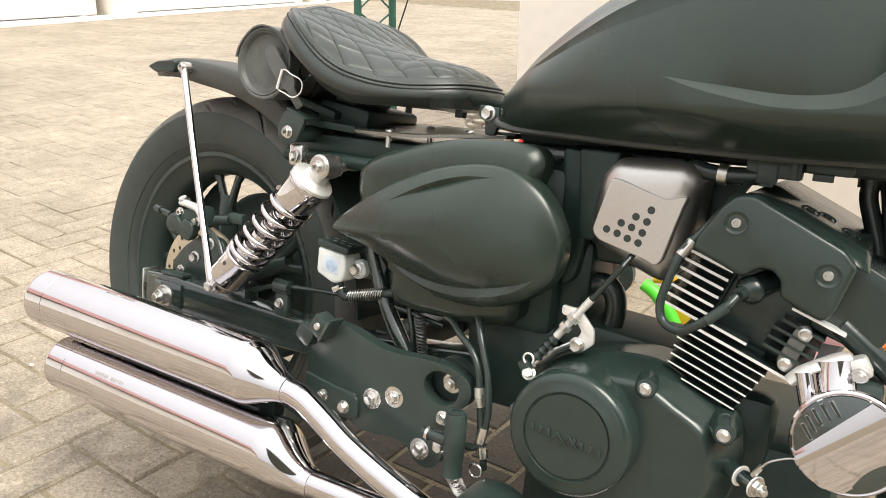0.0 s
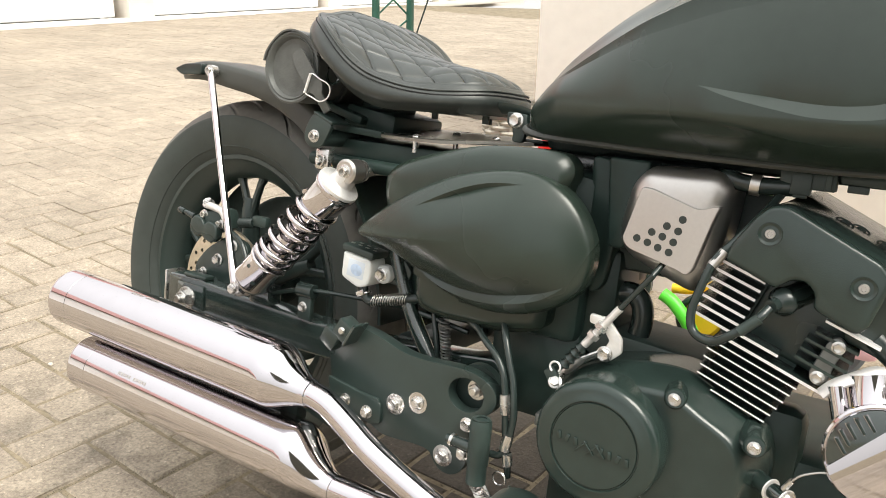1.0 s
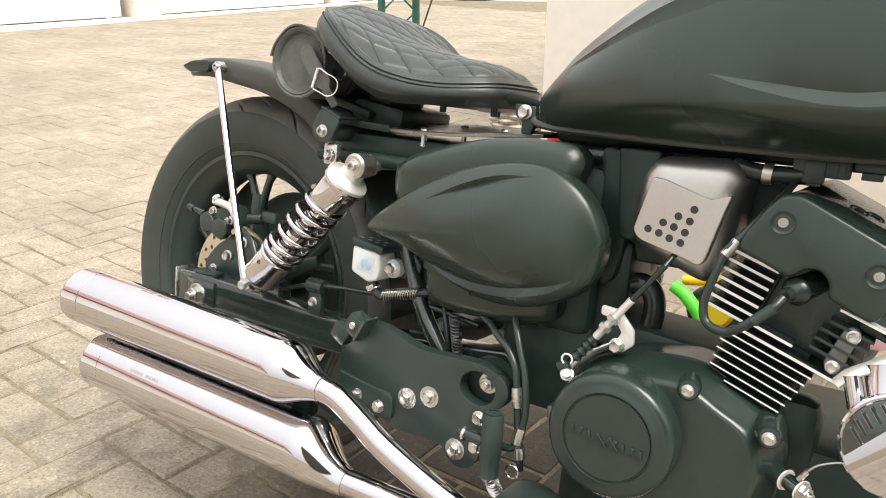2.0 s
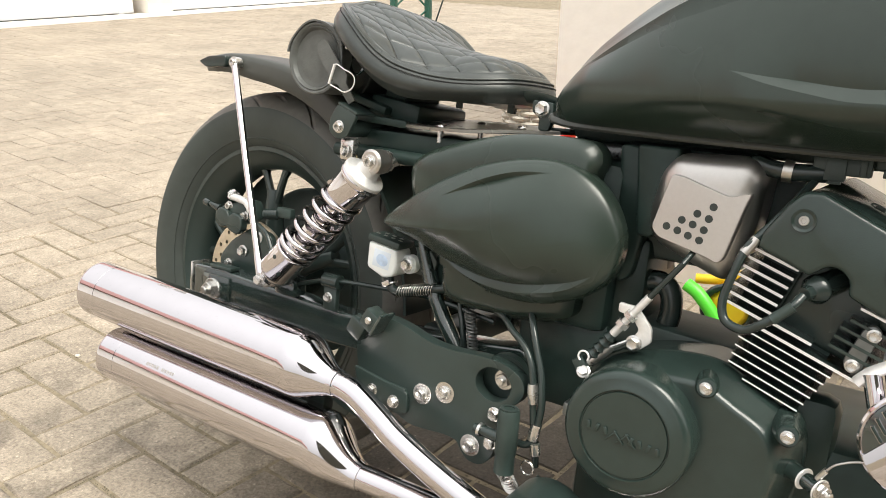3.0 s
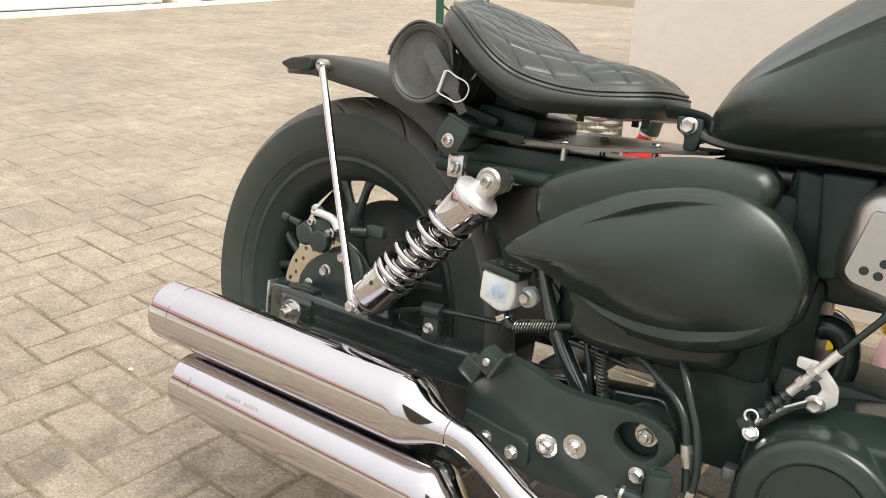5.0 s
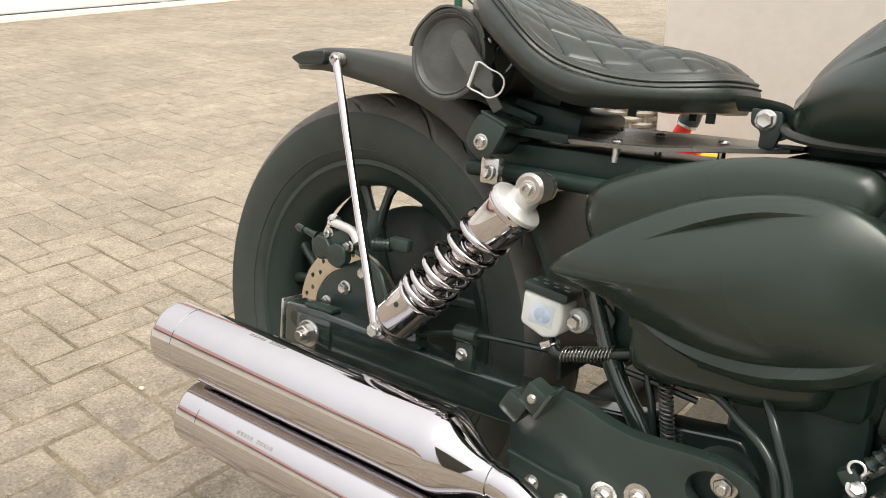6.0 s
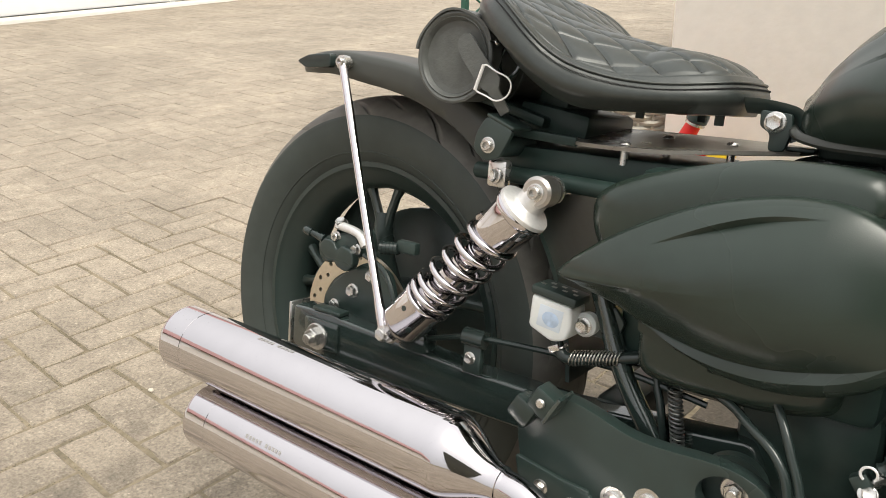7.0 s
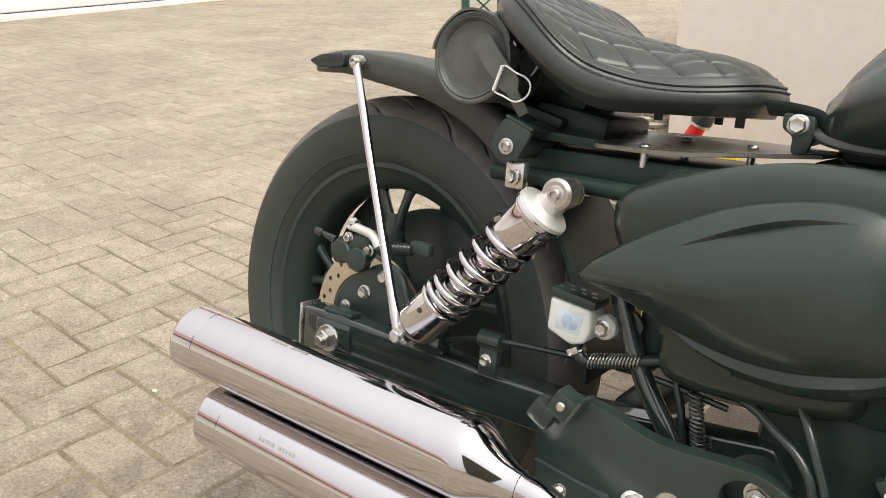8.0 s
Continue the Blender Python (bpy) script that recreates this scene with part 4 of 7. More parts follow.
def exhaust():
    """Two straight mufflers with plain cut ends and off-centre cones, and their header pipes."""
    ax = Vector((1, 0, -0.022)).normalized()
    side, rise = Vector((0, 1, 0)), Vector((0.022, 0, 1)).normalized()
    for label, y, z, x0, x1, x2, r, off, marks in (("upper chrome straight muffler", -0.235, 0.286, -0.137, 0.290, 0.353, 0.0435, -0.0085, 0.150),
                                                   ("lower chrome straight muffler", -0.235, 0.193, -0.088, 0.338, 0.402, 0.0425, -0.0240, 0.115)):
        o = Vector((x0, y, z))
        ln, full = x1 - x0, x2 - x0
        # along, radius, drop of the centre
        prof = [(0.012, r - 0.0030, 0), (0.0012, r - 0.0028, 0), (0.0, r - 0.0018, 0), (0.0002, r - 0.0006, 0), (0.0012, r, 0), (0.0040, r, 0), (0.0385, r, 0), (0.0398, r, 0), (0.0402, r - 0.0005, 0), (0.0410, r - 0.0005, 0), (0.0414, r, 0), (0.0428, r, 0)]
        prof += [(0.06 + (ln - 0.065) * k / 8, r, 0) for k in range(9)]
        for k in range(1, 15):
            t = k / 14
            f = t * t * (3 - 2 * t)
            prof.append((ln + (full - ln) * t, r + (0.0182 - r) * f, off * f))
        prof += [(full + 0.0006, 0.0180, off), (full + 0.0012, 0.0168, off), (full + 0.004, 0.0160, off)]
        bm = nb()
        rings = []
        for a, rr, dz in prof:
            mid = o + ax * a + rise * dz
            rings.append([bm.verts.new(mid + (side * math.cos(q) + rise * math.sin(q)) * rr) for q in (2 * math.pi * j / 80 for j in range(80))])
        for p, q in zip(rings, rings[1:]):
            for j in range(80):
                bm.faces.new((p[j], p[(j + 1) % 80], q[(j + 1) % 80], q[j]))
        muf = part("muffler", bm, M_CHROME, bike, label, sharp=40)
        bm = nb()
        lathe(bm, [(0.003, r * 0.90), (0.03, r * 0.84), (0.16, r * 0.5), (0.16, 0.0)], o, ax, 40)
        part("inner_tube", bm, M_DARK, muf, "sooty inner tube")
        # a faint stamped line of characters
        a0 = radians(34 if z < 0.2 else 80)
        for k in range(11):
            if k in (5,):
                continue
            bm = nb()
            p = o + ax * (marks + 0.0056 * k) + Vector((0, -math.cos(a0) * (r + 0.0001), math.sin(a0) * (r + 0.0001)))
            block(bm, p, (0.0036, 0.0005, 0.0046), 0, (-math.degrees(a0), 0, 0))
            part("stamped_mark", bm, M_STEEL, muf)
    for path in ([(0.340, -0.235, 0.2690), (0.353, -0.235, 0.2665), (0.370, -0.235, 0.2640), (0.386, -0.235, 0.2585), (0.416, -0.235, 0.2420), (0.448, -0.235, 0.2235), (0.503, -0.233, 0.1990), (0.560, -0.229, 0.176), (0.62, -0.22, 0.150), (0.70, -0.20, 0.125), (0.82, -0.16, 0.12), (0.92, -0.12, 0.16)],
                 [(0.390, -0.235, 0.1605), (0.404, -0.235, 0.1590), (0.436, -0.232, 0.1575), (0.48, -0.226, 0.154), (0.56, -0.214, 0.144), (0.66, -0.19, 0.125), (0.78, -0.13, 0.11), (0.84, -0.05, 0.16)]):
        bm = nb()
        tube(bm, spline(path, 80), 0.0164, 32)
        part("header_pipe", bm, M_CHROME, bike, "chrome header pipe")
    bm = nb()
    block(bm, (0.335, -0.195, 0.232), (0.07, 0.03, 0.012), 0.003, (0, 15, 0))
    part("muffler_hanger", bm, M_DARK, bike)
    bm = nb()
    block(bm, (0.30, -0.205, 0.235), (0.03, 0.02, 0.05), 0.004)
    part("muffler_clamp", bm, M_DARK, bike)


exhaust()


def side_plate():
    outline = rounded([(0.345, 0.342), (0.362, 0.349), (0.389, 0.350), (0.416, 0.345), (0.439, 0.338), (0.461, 0.334), (0.489, 0.334), (0.517, 0.336), (0.542, 0.336), (0.562, 0.331), (0.576, 0.322), (0.581, 0.308), (0.574, 0.293), (0.562, 0.284), (0.556, 0.268), (0.554, 0.240), (0.547, 0.216), (0.534, 0.205), (0.519, 0.205), (0.508, 0.213),
                       (0.499, 0.224), (0.480, 0.226), (0.455, 0.224), (0.428, 0.224), (0.400, 0.236), (0.372, 0.248), (0.349, 0.266), (0.340, 0.290), (0.338, 0.320)], 120)
    hole = [(0.541 + 0.0235 * math.cos(a), 0.307 + 0.0205 * math.sin(a)) for a in (2 * math.pi * k / 28 for k in range(28))]
    bm = nb()
    plate(bm, outline, [hole], -0.168, -0.186, 0.0050)
    pl = part("frame_plate", bm, M_POWDER, bike, "black cast frame side plate")
    bm = nb()
    lathe(bm, [(0, 0), (0, 0.030), (0.012, 0.030), (0.012, 0)], (0.541, -0.158, 0.307), (0, 1, 0), 28)
    part("pivot_recess", bm, M_DARK, pl)
    bolt(pl, (0.546, -0.166, 0.310), 0.0092, "nut", name="pivot_nut")
    bm = nb()
    plate(bm, soft_poly([(0.345, 0.272), (0.422, 0.268), (0.428, 0.241), (0.414, 0.232), (0.398, 0.234), (0.352, 0.254)], 0.003), [], -0.1862, -0.1898, 0.0008)
    tab = part("hanger_tab", bm, M_POWDER, pl, "small black exhaust hanger tab with two bolts")
    bolt(tab, (0.372, -0.1898, 0.2535), 0.0062, "hex")
    bolt(tab, (0.4065, -0.1898, 0.2470), 0.0066, "hex", spin=24.0)
    for x, z, r in ((0.446, 0.268, 0.0098), (0.478, 0.279, 0.0090), (0.520, 0.225, 0.0098)):
        bm = nb()
        lathe(bm, [(0, 0), (0, 0.0132), (0.001, 0.0132), (0.001, 0.0)], (x, -0.1862, z), (0, -1, 0), 28)
        part("recess_ring", bm, M_ZINC, pl, "bare countersunk washer")
        bolt(pl, (x, -0.1872, z), r * 0.72, "hex")
    for x, z in ((0.371, 0.252), (0.407, 0.246), (0.548, 0.273), (0.547, 0.237)):
        bolt(pl, (x, -0.187, z), 0.0068, "hex")
    bm = nb()
    plate(bm, soft_poly([(0.339, 0.278), (0.350, 0.240), (0.402, 0.233), (0.428, 0.236), (0.426, 0.264)], 0.006), [], -0.186, -0.190, 0.0012)
    part("exhaust_bracket", bm, M_POWDER, pl)
    # folded stop with a screw at the plate's rear end
    bm = nb()
    block(bm, (0.370, -0.196, 0.347), (0.024, 0.024, 0.026), 0.003, (0, 28, 0))
    stop = part("peg_mount", bm, M_POWDER, pl, "black folded lug with a screw")
    bolt(stop, (0.371, -0.209, 0.348), 0.0052, "rivet")
    bm = nb()
    block(bm, (0.384, -0.198, 0.345), (0.004, 0.030, 0.032), 0.001, (0, 28, 0))
    part("folded_edge", bm, M_GLOSS, stop)
    bm = nb()
    block(bm, (0.350, -0.198, 0.333), (0.026, 0.022, 0.026), 0.004, (0, 28, 0))
    part("rubber_stop", bm, M_HOSE, stop)
    # rear brake master cylinder in front of the plate
    bm = nb()
    lathe(bm, [(0, 0), (0, 0.0115), (0.004, 0.0125), (0.052, 0.0125), (0.054, 0.0115), (0.075, 0.0115), (0.077, 0)], (0.575, -0.206, 0.293), (0.02, 0, -1), 28)
    mc = part("master_cylinder", bm, M_DARK, bike, "black rear brake master cylinder")
    bm = nb()
    lathe(bm, [(0, 0.0065), (0.0, 0.0105), (0.001, 0.0105), (0.001, 0.0065)], (0.575, -0.206, 0.2935), (0, 0, 1), 24, close=True)
    part("cap_ring", bm, M_POWDER, mc)
    bm = nb()
    tube(bm, [(0.566, -0.208, 0.258), (0.548, -0.210, 0.260), (0.536, -0.211, 0.261)], [0.0075, 0.0065, 0.005], 14)
    part("outlet", bm, M_HOSE, mc)
    bm = nb()
    tube(bm, [(0.5455, -0.211, 0.2603), (0.542, -0.211, 0.2606)], 0.0082, 12)
    part("spring_clip", bm, M_ZINC, mc)
    for path, r, mat, nm in (([(0.583, -0.19, 0.250), (0.594, -0.19, 0.252), (0.601, -0.188, 0.264), (0.603, -0.187, 0.281), (0.604, -0.186, 0.298), (0.601, -0.184, 0.318), (0.595, -0.180, 0.338), (0.586, -0.176, 0.358), (0.575, -0.168, 0.380), (0.56, -0.15, 0.40)], 0.0044, M_HOSE, "brake_hose"),
                             ([(0.603, -0.18, 0.225), (0.603, -0.185, 0.243), (0.598, -0.187, 0.272), (0.594, -0.187, 0.300), (0.590, -0.186, 0.325), (0.583, -0.183, 0.346), (0.570, -0.178, 0.361), (0.550, -0.170, 0.372), (0.53, -0.155, 0.380), (0.50, -0.14, 0.386)], 0.0042, M_HOSE, "brake_hose")):
        bm = nb()
        tube(bm, spline(path, 40), r, 10)
        part(nm, bm, mat, mc, "glossy black brake hose")
    for a, b in (((0.5905, -0.186, 0.322), (0.5945, -0.187, 0.300)), ((0.602, -0.188, 0.278), (0.599, -0.189, 0.259)), ((0.6015, -0.187, 0.255), (0.603, -0.185, 0.241))):
        bm = nb()
        tube(bm, [a, tuple((p * 0.5 + q * 0.5) for p, q in zip(a, b)), b], [0.0062, 0.0068, 0.0062], 12)
        part("hose_ferrule", bm, M_ZINC, mc, "crimped steel ferrule")
    bm = nb()
    tube(bm, [(0.596 + 0.008 * math.cos(a), -0.186, 0.222 + 0.008 * math.sin(a)) for a in (radians(20 * k) for k in range(18))], 0.0012, 6, closed=True)
    part("wire_ring", bm, M_ZINC, mc)
    bm = nb()
    coil = [(0.574 + 0.012 * t + 0.009 * math.cos(40 * t), -0.20, 0.215 - 0.015 * t + 0.009 * math.sin(40 * t)) for t in (k / 100 for k in range(100))]
    tube(bm, coil, 0.0015, 6)
    part("return_spring", bm, M_ZINC, mc)
    bm = nb()
    tube(bm, [(0.61 + 0.03 * t, -0.19 + 0.007 * math.cos(44 * t), 0.212 - 0.02 * t + 0.007 * math.sin(44 * t)) for t in (k / 110 for k in range(110))], 0.0016, 6)
    part("return_spring", bm, M_DARK, mc)
    # brake pedal end, low in front
    bm = nb()
    dome(bm, rounded([(0.60, 0.18), (0.598, 0.205), (0.612, 0.222), (0.640, 0.228), (0.670, 0.215), (0.685, 0.185), (0.665, 0.165), (0.62, 0.16)], 40), (0.64, 0.192), lambda s, x, z: -0.262 - 0.014 * math.sqrt(max(0.0, 1 - s * s)), 10)
    dome_back = part("brake_pedal", bm, M_POWDER, bike, "smooth black pedal cover", sharp=60)
    bm = nb()
    plate(bm, rounded([(0.60, 0.18), (0.598, 0.205), (0.612, 0.222), (0.640, 0.228), (0.670, 0.215), (0.685, 0.185), (0.665, 0.165), (0.62, 0.16)], 40), [], -0.2, -0.262)
    part("pedal_block", bm, M_POWDER, dome_back)


side_plate()


def seat_plate_top(x, y):
    return 0.600 + 0.020 * (x - 0.38) + 0.09 * y * min(1.0, max(0.3, (0.56 - x) / 0.14))


def frame_and_core():
    """Frame tubes and the dark mass inside."""
    bm = nb()
    tube(bm, spline([(0.372, -0.122, 0.470), (0.395, -0.124, 0.416), (0.410, -0.126, 0.384), (0.428, -0.128, 0.354), (0.455, -0.130, 0.316), (0.48, -0.13, 0.27)], 30), 0.0105, 16)
    part("frame_tube", bm, M_GLOSS, bike, "gloss black frame tube")
    bm = nb()
    tube(bm, spline([(0.44, -0.11, 0.42), (0.450, -0.122, 0.372), (0.459, -0.128, 0.349), (0.467, -0.13, 0.317), (0.475, -0.13, 0.29)], 20), 0.0042, 10)
    part("drain_tube", bm, M_HOSE, bike)
    bm = nb()
    tube(bm, [(0.472 + 0.0062 * math.cos(95 * t) + 0.012 * t, -0.135 + 0.0062 * math.sin(95 * t), 0.374 - 0.062 * t) for t in (k / 260 for k in range(260))], 0.0012, 6)
    part("light_switch_spring", bm, M_DULLSTEEL, bike, "thin dark steel return spring")
    bm = nb()
    tube(bm, [(0.20, -0.088, 0.545), (0.30, -0.100, 0.546), (0.42, -0.105, 0.544), (0.48, -0.095, 0.542)], 0.0095, 14)
    part("upper_frame_tube", bm, M_SOOT, bike)
    bm = nb()
    tube(bm, [(0.20, 0.088, 0.545), (0.30, 0.100, 0.546), (0.42, 0.105, 0.544), (0.48, 0.095, 0.542)], 0.0095, 14)
    part("upper_frame_tube", bm, M_SOOT, bike)
    bm = nb()
    block(bm, (0.52, 0, 0.475), (0.24, 0.24, 0.20), 0.015)
    part("battery_box", bm, M_SOOT, bike, "black plastic battery box")
    # black block added so that no background shows past the side cover
    bm = nb()
    block(bm, (0.648, -0.04, 0.435), (0.055, 0.12, 0.12), 0.012)
    part("inner_gap_block", bm, M_SOOT, bike, "black block filling the gap behind the side cover")
    # black block added to hide part of the toy behind the engine
    bm = nb()
    block(bm, (0.660, -0.01, 0.455), (0.032, 0.04, 0.075), 0.008, (0, 8, 0))
    part("toy_hiding_block", bm, M_SOOT, bike, "small black block added to hide the toy behind")
    bm = nb()
    block(bm, (0.585, 0.0, 0.33), (0.12, 0.22, 0.12), 0.015)
    part("gearbox_rear", bm, M_SOOT, bike)
    bm = nb()
    block(bm, (0.34, 0, 0.562), (0.22, 0.18, 0.035), 0.008)
    part("frame_deck", bm, M_SOOT, bike)
    bm = nb()
    block(bm, (0.275, 0.0, 0.606), (0.09, 0.13, 0.034), 0.008, (0, 8, 0))
    part("relay_box", bm, M_SOOT, bike)
    bm = nb()
    plate(bm, soft_poly([(0.505, 0.548), (0.640, 0.548), (0.640, 0.598), (0.540, 0.600), (0.512, 0.590)], 0.008), [], 0.010, 0.002, 0.001)
    part("frame_gusset", bm, M_GLOSS, bike, "gloss black frame gusset under the tank")
    # inner mudguard round the front of the wheel
    bm = nb()
    rows = []
    for i in range(20):
        a = radians(4 + 66 * i / 19)
        rows.append([bm.verts.new((0.338 * math.cos(a), y, AXLE.z + 0.338 * math.sin(a))) for y in (-0.085, -0.075, 0.0, 0.075, 0.085)] + [bm.verts.new((0.343 * math.cos(a), y, AXLE.z + 0.343 * math.sin(a))) for y in (0.085, -0.085)])
    for a, b in zip(rows, rows[1:]):
        for j in range(7):
            bm.faces.new((a[j], a[(j + 1) % 7], b[(j + 1) % 7], b[j]))
    part("inner_mudguard", bm, M_SOOT, bike)
    # strip under the seat
    bm = nb()
    outline = [(0.245, -0.060), (0.290, -0.082), (0.33, -0.100), (0.37, -0.107), (0.42, -0.102), (0.47, -0.085), (0.53, -0.058), (0.54, 0.0), (0.52, 0.034), (0.45, 0.044), (0.36, 0.050), (0.245, 0.050)]
    top, low = [], []
    for x, y in outline:
        z = seat_plate_top(x, y)
        top.append(bm.verts.new((x, y, z)))
        low.append(bm.verts.new((x, y, z - 0.004)))
    bm.faces.new(top)
    bm.faces.new(low[::-1])
    for i in range(len(top)):
        k = (i + 1) % len(top)
        bm.faces.new((top[i], top[k], low[k], low[i]))
    strip = part("seat_plate", bm, M_PLATE, bike, "flat dark steel seat plate")
    for x, y in ((0.373, -0.088), (0.390, -0.011), (0.462, -0.03)):
        bolt(strip, (x, y, seat_plate_top(x, y)), 0.0062, "rivet", aim=(0, 0, 1))
        bm = nb()
        tube(bm, [(x, y, seat_plate_top(x, y) - 0.005), (x, y, 0.571)], 0.0042, 10)
        part("stud", bm, M_ZINC, strip)
    bm = nb()
    block(bm, (0.265, -0.094, 0.592), (0.115, 0.008, 0.010), 0.002, (0, 3, 1))
    part("seat_plate_edge", bm, M_SOOT, strip)


frame_and_core()


def side_cover():
    """The side cover: a swept backing shell and a teardrop panel that stands proud of it."""
    shell = rounded([(0.376, 0.545), (0.400, 0.563), (0.440, 0.577), (0.500, 0.592), (0.550, 0.597), (0.600, 0.596), (0.616, 0.589), (0.622, 0.575), (0.616, 0.550), (0.618, 0.50), (0.618, 0.455), (0.612, 0.420),
                     (0.605, 0.394), (0.560, 0.381), (0.513, 0.379), (0.462, 0.380), (0.438, 0.392), (0.432, 0.440), (0.41, 0.47), (0.385, 0.495), (0.374, 0.520)], 110)
    bm = nb()
    plate(bm, shell, [], -0.118, -0.146)
    cover = part("side_cover", bm, M_PAINT, bike, "satin black sculpted side cover")
    bm = nb()
    dome(bm, shell, (0.515, 0.490), lambda s, x, z: -0.146 - 0.017 * (1 - s ** 9) ** 0.5 - 0.002 * (1 - s * s), 16)
    part("cover_shell", bm, M_PAINT, cover, sharp=70)
    tear = rounded([(0.353, 0.470), (0.385, 0.500), (0.425, 0.527), (0.468, 0.549), (0.510, 0.563), (0.556, 0.571), (0.595, 0.569), (0.625, 0.556), (0.647, 0.535), (0.661, 0.508), (0.664, 0.482), (0.656, 0.454), (0.635, 0.432), (0.603, 0.416), (0.565, 0.408), (0.525, 0.409),
                    (0.485, 0.420), (0.450, 0.436), (0.410, 0.452), (0.372, 0.461)], 150)

    lower = Blade([(0.438, 0.4430), (0.492, 0.4300), (0.545, 0.4290), (0.587, 0.4360), (0.620, 0.4460), (0.640, 0.4555)], [(0.438, 0.4425), (0.492, 0.4232), (0.545, 0.4195), (0.587, 0.4268), (0.617, 0.4375), (0.640, 0.4550)], 0.0085, 0.045, True)
    upper = Blade([(0.448, 0.5155), (0.497, 0.5405), (0.539, 0.5545), (0.582, 0.5585)], [(0.448, 0.515), (0.497, 0.5350), (0.539, 0.5495), (0.582, 0.558)], 0.0075, 0.05, False)

    def fair(s, x, z):
        rim = (1 - min(1.0, s) ** 60) ** 0.5
        return -0.164 - 0.011 * rim - 0.032 * (1 - s ** 2.4)

    def belly(s, x, z):
        return fair(s, x, z) + max(lower.under(x, z), upper.under(x, z))
    bm = nb()
    dome(bm, rounded(tear, 300), (0.535, 0.488), belly, 110)
    panel = part("teardrop_panel", bm, M_PAINT, cover, "satin black teardrop panel with two blade creases", sharp=80)
    mid = (0.535, 0.488)
    polar = sorted((math.atan2(z - mid[1], x - mid[0]), math.hypot(x - mid[0], z - mid[1])) for x, z in tear)

    def face(x, z):
        a, r = math.atan2(z - mid[1], x - mid[0]), math.hypot(x - mid[0], z - mid[1])
        return fair(min(1.0, r / curve1(polar, a)), x, z)
    part("lower_blade", lower.build(nb(), face), M_PAINT, panel, "upward-facing blade crease", sharp=25)
    part("upper_blade", upper.build(nb(), face), M_PAINT, panel, "downward-facing blade crease", sharp=25)
    bm = nb()
    plate(bm, tear, [], -0.150, -0.164)
    part("teardrop_edge", bm, M_PAINT, cover)
    bm = nb()
    plate(bm, soft_poly([(0.628, 0.598), (0.680, 0.590), (0.672, 0.53), (0.660, 0.45), (0.645, 0.44)], 0.01), [], -0.09, -0.115, 0.004)
    part("front_filler", bm, M_SOOT, cover)


side_cover()


def brake_reservoir():
    bm = nb()
    plate(bm, soft_poly([(0.322, 0.437), (0.367, 0.431), (0.369, 0.412), (0.364, 0.396), (0.349, 0.391), (0.321, 0.402)], 0.005), [], -0.125, -0.157, 0.004)
    res = part("brake_reservoir", bm, M_TANK_PLASTIC, bike, "milky plastic brake fluid reservoir with a black cap")
    bm = nb()
    block(bm, (0.3465, -0.141, 0.4395), (0.051, 0.036, 0.010), 0.003, (0, 7, 0))
    cap = part("cap", bm, M_PLASTIC, res, "black cap with raised lettering")
    for k in range(7):
        bm = nb()
        block(bm, (0.329 + 0.0060 * k, -0.141 + (0.006 if k % 2 else -0.005), 0.4470 - 0.0008 * k), (0.005, 0.004, 0.0008), 0, (0, 7, 0))
        part("raised_mark", bm, M_STEEL, cap)
    bm = nb()
    block(bm, (0.345, -0.1568, 0.4155), (0.027, 0.0012, 0.023), 0.0005, (0, 7, 0))
    sight = part("fluid_window", bm, M_SIGHT, res, "milky sight window with bluish fluid")
    bm = nb()
    lathe(bm, [(0, 0), (0, 1.0), (0.0005, 0.92), (0.0006, 0)], (0, 0, 0), (0, -1, 0), 28)
    for v in bm.verts:
        v.co = Vector((0.346 + v.co.x * 0.0095, -0.1574 + v.co.y, 0.4145 + v.co.z * 0.0078 - v.co.x * 0.001))
    part("fluid", bm, M_FLUID, sight, "blue fluid seen through the plastic")
    bm = nb()
    lathe(bm, [(0, 0), (0, 0.0125), (0.010, 0.0125), (0.013, 0.010), (0.013, 0)], (0.375, -0.128, 0.412), (0, -1, 0), 24)
    part("lug", bm, M_TANK_PLASTIC, res)
    bolt(res, (0.375, -0.141, 0.412), 0.0068, "hex")
    bm = nb()
    plate(bm, soft_poly([(0.370, 0.42), (0.40, 0.434), (0.412, 0.42), (0.405, 0.398), (0.37, 0.40)], 0.004), [], -0.122, -0.127, 0.001)
    hang = part("bracket", bm, M_POWDER, res)
    bolt(hang, (0.394, -0.127, 0.418), 0.005, "rivet")
    bm = nb()
    tube(bm, spline([(0.345, -0.140, 0.395), (0.352, -0.141, 0.380), (0.363, -0.141, 0.374), (0.385, -0.138, 0.378), (0.415, -0.13, 0.386), (0.44, -0.12, 0.392)], 26), 0.0068, 12)
    hose = part("hose", bm, M_HOSE, res)
    for k in range(15):
        x = 0.367 + 0.0034 * k
        bm = nb()
        ring = [(x + 0.001 * math.sin(a), -0.140 + 0.0005 * k + 0.0078 * math.cos(a), 0.3748 + 0.00085 * k + 0.0078 * math.sin(a)) for a in (2 * math.pi * j / 20 for j in range(20))]
        tube(bm, ring, 0.00085, 6, closed=True)
        part("spring_coil", bm, M_ZINC, hose)
    bm = nb()
    block(bm, (0.350, -0.150, 0.383), (0.012, 0.002, 0.007), 0.0006, (0, -30, 0))
    part("hose_clamp", bm, M_ZINC, hose)
    bm = nb()
